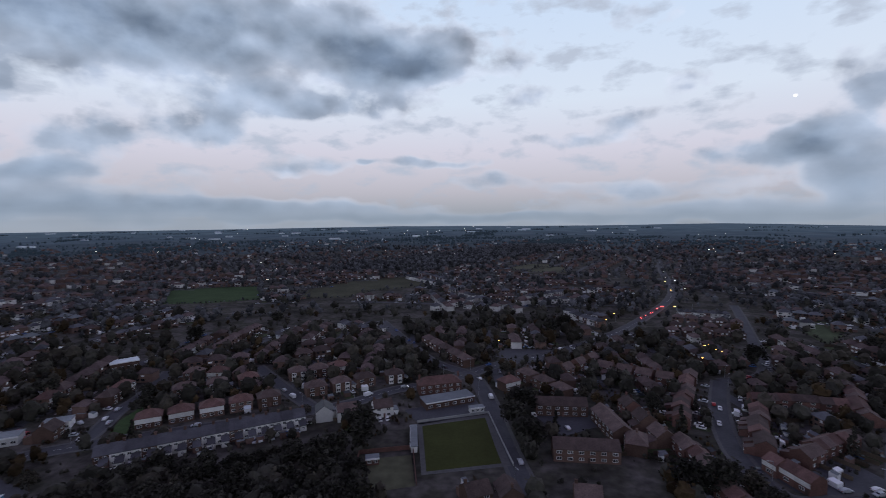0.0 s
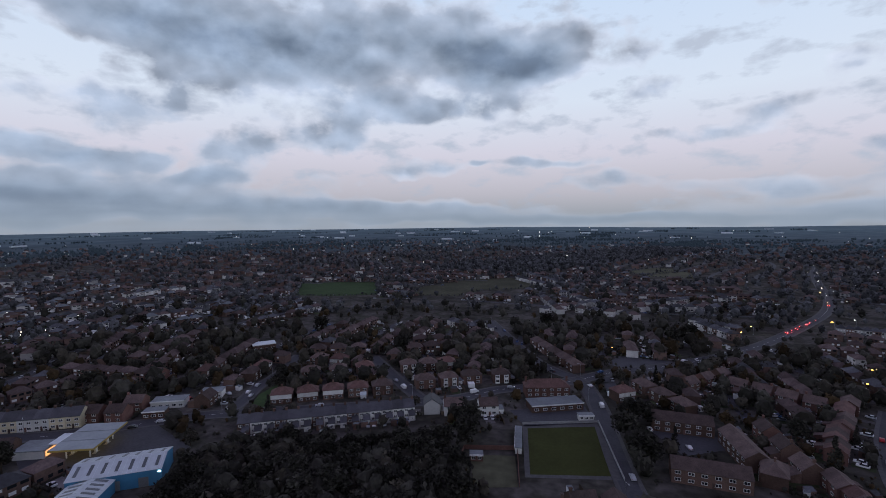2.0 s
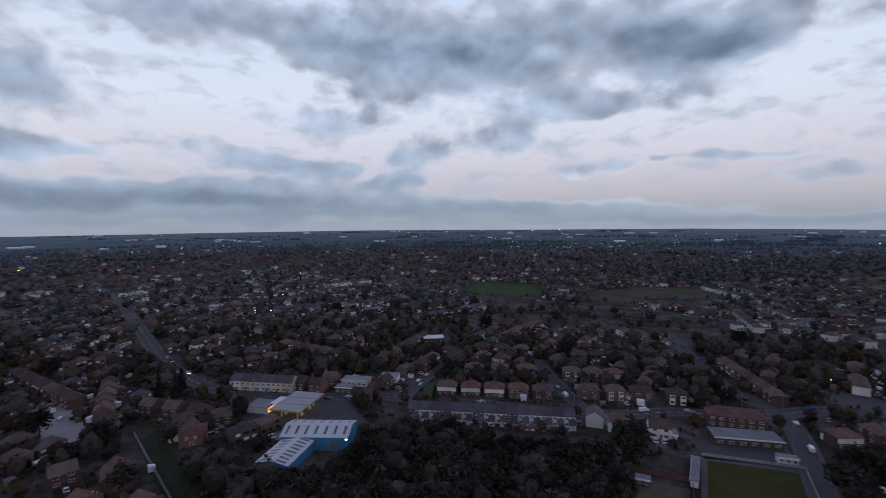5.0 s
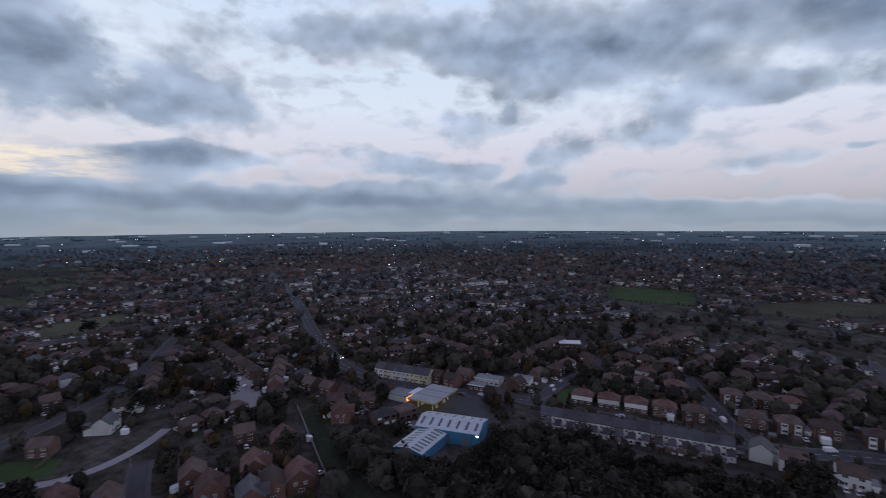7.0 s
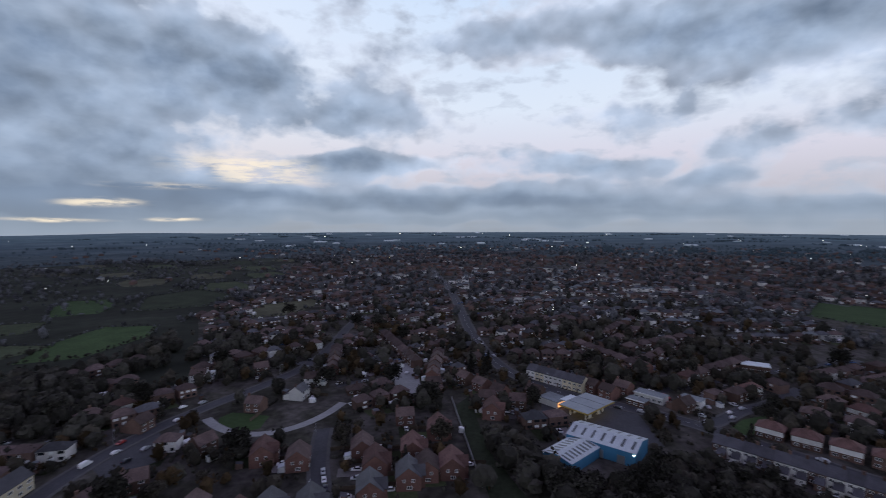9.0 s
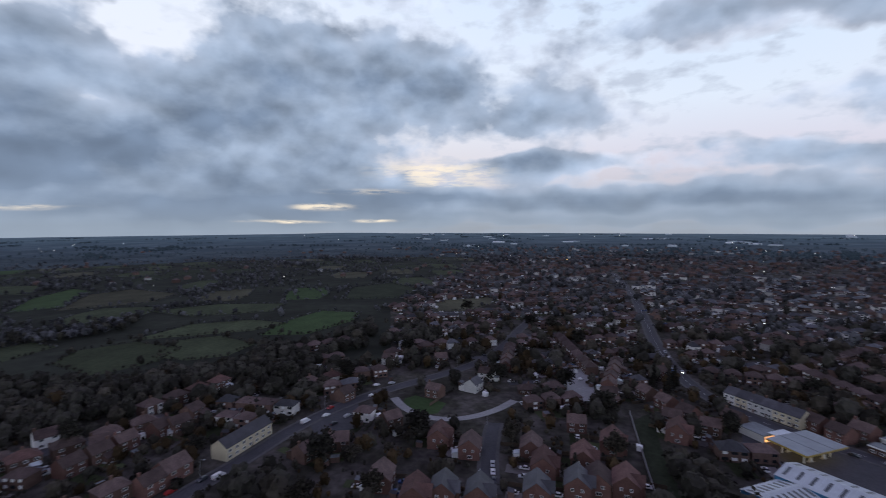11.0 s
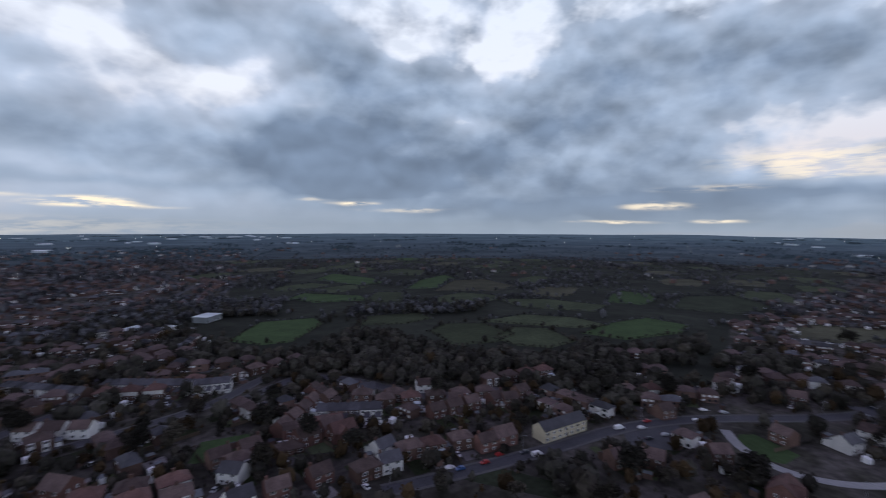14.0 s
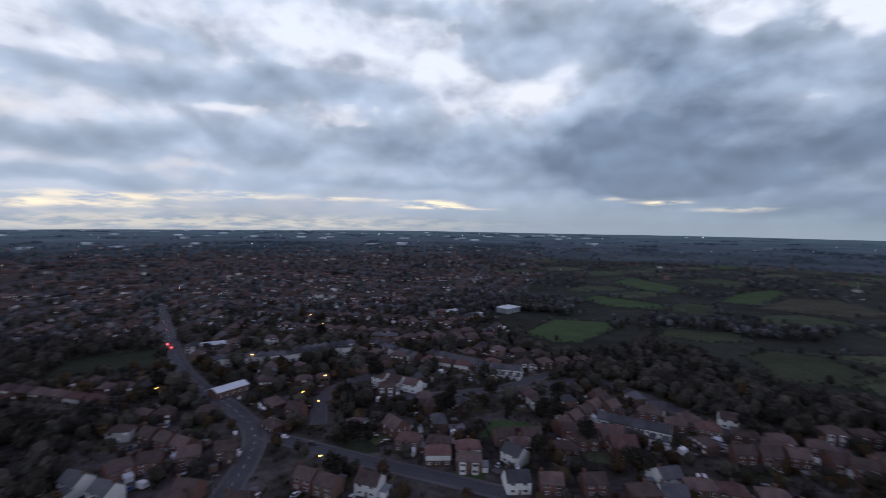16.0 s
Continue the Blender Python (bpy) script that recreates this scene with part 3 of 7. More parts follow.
def make_house(name, label, w, d, eave, rise, wall, roof, hip=False, bays=0, front_white=False, rear=False, garage=False, gable_front=False, storeys=2, windows=2, chimneys=1, conservatory=False, gables=False):
    """One dwelling, or a pair under one roof, with its ridge along x and its front towards -y."""
    root = tagged(new(name), label, "house")
    bm = bmesh.new()
    if hip:
        box(bm, -w / 2, w / 2, -d / 2, d / 2, -0.3, eave)
    else:
        profile(bm, [(-d / 2, -0.3), (d / 2, -0.3), (d / 2, eave), (0, eave + rise - 0.02), (-d / 2, eave)], -w / 2, w / 2)
    walls = part("wall", bm, M[wall], root)
    roof_part = part("roof", hip_roof(w, d, eave, rise) if hip else gable_roof(w, d, eave, rise), M[roof], root)
    for i in range(chimneys):
        cx = 0.0 if chimneys == 1 and hip else (-w / 2 + 0.7 if i == 0 else w / 2 - 0.7)
        add_chimney(roof_part, cx, 0.0, eave + rise * 0.55, eave + rise + 1.1, M["brick" if wall != "redbrick" else "redbrick"])
    step = w / windows
    for k in range(windows):
        x = -w / 2 + step * (k + 0.5)
        big_w = min(1.9, step * 0.55)
        for s in range(storeys):
            z = 0.9 + 2.6 * s
            if bays and k in (0, windows - 1):
                pass
            else:
                add_window(root, x, z, big_w, 1.25, -d / 2)
            add_window(root, x, z, big_w, 1.2, d / 2, False)
        if bays and k in (0, windows - 1):
            bay = part("bay", boxed(x - 1.25, x + 1.25, -d / 2 - 0.75, -d / 2 + 0.05, 0, eave - 0.15), M["white" if front_white == "bay" else wall], root, "white-fronted bay" if front_white == "bay" else "")
            for s in range(storeys):
                add_window(bay, x, 0.85 + 2.6 * s, 2.1, 1.4, -d / 2 - 0.75)
    if front_white and not bays:
        part("cladding", boxed(-w / 2 + 0.02, w / 2 - 0.02, -d / 2 - 0.05, -d / 2 - 0.003, 2.7, eave - 0.2), M["white"], root, "white upper-floor cladding")
    door_x = w * 0.03 if windows > 1 else w * 0.3
    part("door", boxed(door_x - 0.5, door_x + 0.5, -d / 2 - 0.06, -d / 2 + 0.05, 0.05, 2.1), M["door"], root)
    if gables:
        for s, front in ((-1, True), (1, False)):
            for k in (-1.7, 1.7):
                add_window(root, k, 3.4, 1.2, 1.25, s * w / 2, front, "", True)
            add_window(root, 0.4, 0.8, 2.0, 1.35, s * w / 2, front, "", True)
    if rear:
        bm = profile(bmesh.new(), [(d / 2 - 0.1, -0.2), (d / 2 + 3.6, -0.2), (d / 2 + 3.6, 2.6), (d / 2 - 0.1, 3.9)], -w / 2 + 0.2, w * 0.1)
        ext = part("rear_extension", bm, M["white" if wall in ("white", "cream") else wall], root)
        part("lean_to_roof", profile(bmesh.new(), [(d / 2 - 0.1, 3.92), (d / 2 + 3.85, 2.55), (d / 2 + 3.85, 2.72), (d / 2 - 0.1, 4.1)], -w / 2 + 0.05, w * 0.1 + 0.15), M[roof], ext)
        add_window(ext, -w * 0.2, 0.9, 1.0, 1.2, d / 2 + 3.6, False)
    if garage:
        g = part("garage", boxed(w / 2 + 0.3, w / 2 + 3.0, -d / 2 + 1.5, d / 2 - 1.0, -0.2, 2.4), M[wall], root)
        part("garage_roof", boxed(w / 2 + 0.2, w / 2 + 3.1, -d / 2 + 1.4, d / 2 - 0.9, 2.4, 2.58), M["felt"], g)
        part("garage_door", boxed(w / 2 + 0.5, w / 2 + 2.8, -d / 2 + 1.44, -d / 2 + 1.5, 0, 2.1), M["frame"], g, "white up-and-over door")
    if conservatory:
        c = part("conservatory", boxed(-w / 2 + 1, -w / 2 + 4.2, d / 2, d / 2 + 2.8, -0.1, 2.1), M["frame"], root, "white conservatory")
        part("conservatory_roof", profile(bmesh.new(), [(d / 2, 2.1), (d / 2 + 2.95, 2.1), (d / 2 + 2.95, 2.2), (d / 2, 2.95)], -w / 2 + 0.9, -w / 2 + 4.3), M["metalroof"], c)
    if gable_front:
        gw = w * 0.48
        bm = profile_y(bmesh.new(), [(-gw / 2 - 1.2, -0.2), (gw / 2 - 1.2, -0.2), (gw / 2 - 1.2, eave), (-1.2, eave + rise * 0.75), (-gw / 2 - 1.2, eave)], -d / 2 - 1.6, 0.0)
        wing = part("front_wing", bm, M[wall], root)
        o = 0.3
        part("wing_roof", profile_y(bmesh.new(), [(-gw / 2 - 1.2 - o, eave - 0.25), (-1.2, eave + rise * 0.75 + 0.02), (gw / 2 - 1.2 + o, eave - 0.25), (gw / 2 - 1.2 + o, eave - 0.08), (-1.2, eave + rise * 0.75 + 0.2), (-gw / 2 - 1.2 - o, eave - 0.08)], -d / 2 - 1.85, -0.05), M[roof], wing)
        for s in range(2):
            add_window(wing, -1.2, 0.9 + 2.6 * s, 1.7, 1.25, -d / 2 - 1.6)
    return root


# ---- ground: one sheet out to the horizon ----
def country(x, y):
    """Whether a place lies in the farmland south-west of the town."""
    b = math.degrees(math.atan2(-x, y)) % 360
    r = math.hypot(x, y)
    ragged = 6 * noise.noise((x * 0.005, y * 0.005, 3.0)) + 3 * noise.noise((x * 0.016, y * 0.016, 1.0))
    return 93 + 6 * math.sin(r * 0.004) + ragged < b < 161 + ragged - 0.006 * (r - 600) and r > 345 - 0.5 * abs(b - 128)


def make_ground():
    bm = bmesh.new()
    rings = [0, 40, 80, 120, 160, 200, 240, 280, 320, 360, 400, 440, 500, 560, 640, 740, 860, 1000, 1200, 1500, 1900, 2400, 3000, 3800, 4940]
    n = 160
    loops = []
    for r in rings[1:]:
        loops.append([bm.verts.new((r * math.cos(6.283185 * i / n), r * math.sin(6.283185 * i / n), 0.0)) for i in range(n)])
    c = bm.verts.new((0, 0, 0))
    for i in range(n):
        bm.faces.new((c, loops[0][i], loops[0][(i + 1) % n]))
    for a, b in zip(loops, loops[1:]):
        for i in range(n):
            f = bm.faces.new((a[i], b[i], b[(i + 1) % n], a[(i + 1) % n]))
            m = f.calc_center_median()
            # the hazed farmland colour starts beyond 1600 m
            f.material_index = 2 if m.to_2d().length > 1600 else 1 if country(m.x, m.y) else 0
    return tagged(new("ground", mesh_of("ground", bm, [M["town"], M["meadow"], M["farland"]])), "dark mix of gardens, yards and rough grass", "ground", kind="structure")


make_ground()

# ---- roads ----
SEGS = []


def strip(name, pts, lo, hi, z0, z1, mat, label):
    """A band between two offsets from a line of points, with thickness."""
    bm = bmesh.new()
    P = [Vector((*p, 0)) for p in pts]
    rows = []
    for i, p in enumerate(P):
        a, b = P[max(0, i - 1)], P[min(len(P) - 1, i + 1)]
        d = (b - a).normalized()
        side = Vector((-d.y, d.x, 0))
        rows.append([bm.verts.new(p + side * o + Vector((0, 0, z))) for o, z in ((lo, z0), (lo, z1), (hi, z1), (hi, z0))])
    for a, b in zip(rows, rows[1:]):
        for k in range(3):
            bm.faces.new((a[k], a[k + 1], b[k + 1], b[k]))
    bmesh.ops.recalc_face_normals(bm, faces=bm.faces[:])
    return tagged(new(name, mesh_of(name, bm, M[mat])), label, name, kind="structure")


def smooth(pts):
    for _ in range(2):
        q = [pts[0]]
        for a, b in zip(pts, pts[1:]):
            q += [(a[0] * 0.75 + b[0] * 0.25, a[1] * 0.75 + b[1] * 0.25), (a[0] * 0.25 + b[0] * 0.75, a[1] * 0.25 + b[1] * 0.75)]
        pts = q + [pts[-1]]
    return pts


ROADS = []
road_level = 0.04


def road(wide, pts):
    global road_level
    pts = smooth(pts)
    ROADS.append((wide, pts))
    for a, b in zip(pts, pts[1:]):
        SEGS.append((*a, *b, wide / 2 + 2.0))
    road_level += 0.004
    if wide < 6:
        strip("path", pts, -wide / 2, wide / 2, -0.05, road_level, "path", "pale concrete lane round a small green")
        return
    strip("road", pts, -wide / 2, wide / 2, -0.05, road_level, "tarmac", "grey tarmac street")
    for s in (-1, 1):
        lo, hi = sorted((s * wide / 2, s * (wide / 2 + 1.6)))
        strip("pavement", pts, lo, hi, -0.05, road_level + 0.115, "paving", "grey paved footway with a kerb")
    if wide >= 8:
        bm = bmesh.new()
        for i in range(0, len(pts) - 1):
            a, b = Vector((*pts[i], 0)), Vector((*pts[i + 1], 0))
            length = (b - a).length
            d = (b - a) / max(length, 0.01)
            n = Vector((-d.y, d.x, 0)) * 0.09
            s = 0.0
            while s + 3 < length:
                p, q = a + d * s, a + d * (s + 3)
                z = Vector((0, 0, road_level + 0.006))
                bm.faces.new([bm.verts.new(v + z) for v in (p - n, q - n, q + n, p + n)])
                s += 7
        tagged(new("road_marking", mesh_of("road_marking", bm, M["lines"])), "white dashed centre line", "road marking", kind="structure")


road(8, [(-935, 306), (-664, 246), (-474, 191), (-375, 161), (-306, 145), (-259, 142), (-220, 154), (-190, 176), (-169, 190), (-153, 196), (-69, 228), (-48, 238), (-30, 257), (-13, 262), (5, 275), (17, 283)])
road(7, [(30, 156), (27, 183), (25, 219), (23, 252), (17, 283), (1, 296), (-12, 314), (-26, 349), (-45, 397), (-59, 433)])
road(8, [(17, 283), (34, 300), (66, 316), (116, 352), (161, 397), (214, 463), (270, 539), (318, 634), (372, 778), (455, 964)])
road(7, [(163, 266), (138, 226), (120, 188), (115, 158), (119, 148), (139, 149), (168, 154), (195, 158)])
road(6, [(163, 266), (194, 270), (217, 307), (241, 353), (273, 412), (315, 494)])
road(6, [(230, 225), (195, 191), (165, 160)])
road(6, [(-160, 193), (-162, 210), (-168, 230), (-168, 254), (-178, 293)])
road(6, [(-67, 231), (-87, 254), (-104, 275), (-124, 300)])
road(6.5, [(-101, -125), (-120, -116), (-144, -106), (-166, -97), (-181, -91), (-212, -81), (-244, -63), (-270, -39), (-296, -9), (-326, 17), (-378, 40), (-429, 55), (-494, 83)])
road(5.0, [(-252, -38), (-238, -31), (-227, -20), (-223, -8), (-226, 6), (-236, 20), (-250, 31)])
road(6, [(-158, 12), (-180, 12), (-204, 15), (-220, 18)])
road(8, [(52, -168), (48, -195), (48, -224), (67, -259), (92, -292), (116, -334), (143, -396), (185, -499), (225, -601)])
road(7, [(48, -224), (24, -207), (-1, -189), (-27, -172), (-55, -153)])
road(6, [(20, -229), (21, -259), (12, -287), (-30, -309)])
road(6, [(-90, -251), (-127, -262), (-155, -270), (-176, -228), (-177, -181), (-214, -161)])
road(6, [(-21, -259), (-40, -258), (-92, -260), (-133, -284), (-162, -289)])

SEG = np.array(SEGS)


def road_gap(x, y):
    """Metres from a place to the nearest road's edge."""
    ax, ay, bx, by, r = SEG.T
    dx, dy = bx - ax, by - ay
    t = np.clip(((x - ax) * dx + (y - ay) * dy) / (dx * dx + dy * dy + 1e-6), 0, 1)
    return float((np.hypot(ax + t * dx - x, ay + t * dy - y) - r).min())


# ---- fields, lawns and woods ----
AREAS = {"field": [], "wood": []}


def inside(x, y, poly):
    hit = False
    j = len(poly) - 1
    for i in range(len(poly)):
        (xi, yi), (xj, yj) = poly[i], poly[j]
        if (yi > y) != (yj > y) and x < (xj - xi) * (y - yi) / (yj - yi) + xi:
            hit = not hit
        j = i
    return hit


patch_level = 0.015


def patch(pts, mat, label, name="field", level=None):
    global patch_level
    patch_level += 0.0012
    c = pts
    bm = bmesh.new()
    z = level or patch_level
    f = bm.faces.new([bm.verts.new((x, y, z)) for x, y in c])
    if f.calc_area() and f.normal.z < 0:
        f.normal_flip()
    f.normal_update()
    if f.normal.z < 0:
        f.normal_flip()
    bmesh.ops.triangulate(bm, faces=bm.faces[:])
    AREAS["field"].append(pts)
    return tagged(new(name, mesh_of(name, bm, M[mat])), label, name, kind="structure")


def field_bright(pts):
    patch(pts, "g_bright", "bright green mown grass field")


def field_mid(pts):
    patch(pts, "g_mid", "green pasture between dark hedges")


def field_olive(pts):
    patch(pts, "g_olive", "dull olive pasture between hedges")


def field_dark(pts):
    patch(pts, "g_dark", "dark rough grass strip")


def wood(pts):
    AREAS["wood"].append(pts)


field_bright([(-58, -202), (-70, -219), (-94, -209), (-85, -199), (-67, -196)])
field_bright([(-32, -169), (-40, -174), (-52, -172), (-47, -160)])
field_mid([(-91, -175), (-97, -181), (-115, -174), (-107, -165)])
field_dark([(-128, -108), (-146, -100), (-153, -73), (-141, -73)])
field_dark([(8, -194), (5, -207), (-8, -210), (-9, -195)])
field_bright([(-276, 80), (-329, 95), (-336, 105), (-265, 87)])
field_dark([(200, -328), (205, -375), (151, -396), (137, -340)])
field_bright([(-325.9, 530.3), (-379.8, 631.7), (-327.1, 658.0), (-268.2, 665.1), (-221.3, 559.3), (-270.5, 536.0)])
field_olive([(-177.5, 561.3), (-187.1, 631.1), (-142.7, 710.7), (-80.2, 754.4), (-31.5, 751.0), (-28.2, 651.7), (-93.7, 617.1), (-119.9, 564.8)])
field_olive([(126.0, 881.5), (182.5, 952.4), (222.3, 948.8), (206.3, 872.0), (138.2, 833.2)])
field_olive([(140.9, 811.4), (195.4, 901.3), (236.2, 887.6), (217.2, 797.4)])
field_mid([(298.3, 374.1), (335.8, 418.5), (348.5, 408.9), (321.0, 364.3), (286.4, 337.5)])
field_bright([(-151.6, 197.7), (-159.1, 219.4), (-159.2, 237.3), (-154.3, 234.9), (-147.1, 214.6), (-142.9, 198.0)])
field_dark([(-249.9, 71.0), (-313.9, 88.9), (-309.7, 98.2), (-241.4, 79.2)])
field_dark([(-224.3, 87.5), (-234.7, 100.2), (-171.2, 84.4), (-134.5, 82.9), (-140.5, 69.8)])
field_bright([(-237.5, -31.3), (-250.6, -31.8), (-256.0, -26.1), (-244.7, -7.5), (-230.7, -11.5), (-228.9, -20.3)])
field_bright([(-160.0, -398.8), (-216.9, -453.2), (-268.1, -430.1), (-257.3, -400.0), (-195.8, -354.9), (-172.9, -364.9)])
field_mid([(-307.5, -296.5), (-343.1, -306.6), (-371.2, -278.4), (-352.5, -228.7), (-316.4, -222.5), (-283.1, -243.8)])
field_mid([(-277.3, -363.7), (-311.3, -397.1), (-367.2, -367.1), (-353.5, -333.7), (-312.1, -337.0)])
field_bright([(-492.2, -522.7), (-589.5, -587.7), (-691.5, -616.8), (-665.2, -564.8), (-536.0, -490.3)])
field_olive([(-506.0, -474.5), (-627.4, -539.4), (-687.4, -516.2), (-641.7, -412.0), (-572.2, -403.7)])
field_bright([(-462.9, -734.3), (-547.8, -800.2), (-550.4, -670.8), (-521.2, -607.2), (-463.9, -611.5)])
field_bright([(-314.4, -569.3), (-356.6, -600.3), (-401.8, -517.1), (-379.9, -483.0), (-322.3, -514.7)])
field_mid([(-385.9, -490.6), (-440.1, -530.8), (-467.0, -496.2), (-412.7, -446.7), (-383.5, -457.3)])
field_mid([(-626.7, -743.8), (-707.5, -778.2), (-729.1, -699.9), (-628.2, -626.1)])
field_olive([(-653.3, -1368.6), (-852.0, -1629.7), (-896.4, -1510.4), (-712.4, -1236.8)])
field_mid([(-327.1, -231.5), (-377.7, -246.0), (-394.9, -218.0), (-367.9, -173.2), (-332.8, -178.7), (-319.0, -202.8)])
field_mid([(-374.4, -288.3), (-441.3, -272.1), (-465.4, -220.4), (-449.8, -176.1), (-415.8, -197.0), (-394.7, -243.7)])
field_bright([(-398.7, -182.8), (-457.4, -182.4), (-518.3, -162.6), (-506.9, -116.5), (-461.3, -113.1), (-401.7, -142.7)])
field_dark([(-596.3, -158.9), (-711.2, -175.8), (-773.8, -122.0), (-695.3, -62.5), (-609.7, -87.7)])
field_olive([(-518.3, -39.1), (-592.1, -27.9), (-623.5, 40.5), (-574.8, 44.1), (-519.8, 6.1)])
field_mid([(-508.7, -364.9), (-557.9, -307.3), (-564.4, -225.2), (-511.9, -219.3), (-478.7, -295.0)])
wood([(-133, 135), (-131, 162), (-89, 168), (-44, 186), (-36, 178), (-27, 139), (-132, 85), (-134, 99), (-125, 112)])
wood([(-23, 177), (-26, 195), (-17, 195), (-14, 180)])
wood([(29, 204), (36, 201), (35, 148), (28, 145)])
wood([(-167, -236), (-217, -292), (-263, -202), (-350, -148), (-400, -18), (-369, -17), (-347, -92), (-285, -121), (-240, -123), (-233, -161), (-189, -184)])
wood([(-148, 69), (-190, 86), (-176, 102), (-134, 99), (-139, 74)])
wood([(-234, -101), (-283, -136), (-320, -118), (-302, -81), (-246, -79)])
wood([(-138, -79), (-163, -89), (-171, -71), (-142, -58)])
wood([(-101, -387), (-144, -384), (-180, -312), (-260, -345), (-270, -267), (-302, -191), (-354, -153), (-449, -90), (-397, -78), (-316, -135), (-248, -165), (-154, -242), (-113, -328)])
wood([(-29, -491), (-90, -564), (-233, -603), (-307, -553), (-244, -467), (-182, -509)])
wood([(247, -303), (306, -387), (164, -419), (141, -366), (191, -347), (191, -304)])
wood([(30, -313), (59, -367), (27, -413), (8, -363)])
wood([(-294, -409), (-331, -437), (-466, -345), (-415, -314)])
wood([(152, -167), (201, -250), (155, -282), (118, -239), (106, -185)])
wood([(-278, 889), (-104, 1060), (490, 1937), (498, 1527), (62, 951), (-41, 783)])
# the bowling green, its path, the pub yard, parking yards and a walled lawn
patch([(-13, 213), (22, 223), (26, 175), (-9, 169)], "paving", "grey paved walk round the bowling green", "pavement", 0.05)
patch([(-10.5, 210.5), (20, 219), (23, 177), (-7.2, 171.4)], "g_green", "flat yellow-green bowling green turf", "lawn", 0.075)
patch([(-20.5, 229), (16.5, 243), (21, 223.5), (-12, 212)], "tarmac", "grey tarmac pub car park", "pavement", 0.05)
patch([(-32, 181), (-14, 184), (-11, 162), (-27, 158)], "g_olive", "pale mown lawn inside a walled garden", "lawn", 0.05)
patch([(44, 221), (66, 228), (77, 211), (53, 199)], "tarmac", "tarmac parking court between flats", "pavement", 0.05)
patch([(-311, 69), (-323, 92), (-252, 78), (-248, 60)], "path", "pale concrete parking yard", "pavement", 0.05)
patch([(46, 339), (86, 331), (63, 299), (35, 318)], "tarmac", "wide tarmac car park", "pavement", 0.05)
patch([(-216, 160), (-185, 176), (-150, 160), (-168, 136), (-200, 128), (-222, 140)], "tarmac", "petrol station forecourt of dark tarmac", "pavement", 0.05)
patch([(-222, -80), (-246, -58), (-214, -48), (-200, -66)], "tarmac", "wide tarmac parking bay beside the street", "pavement", 0.05)
patch([(120, 180), (133, 187), (160, 178), (163, 158), (140, 152), (124, 156)], "tarmac", "tarmac court of a housing estate", "pavement", 0.036)

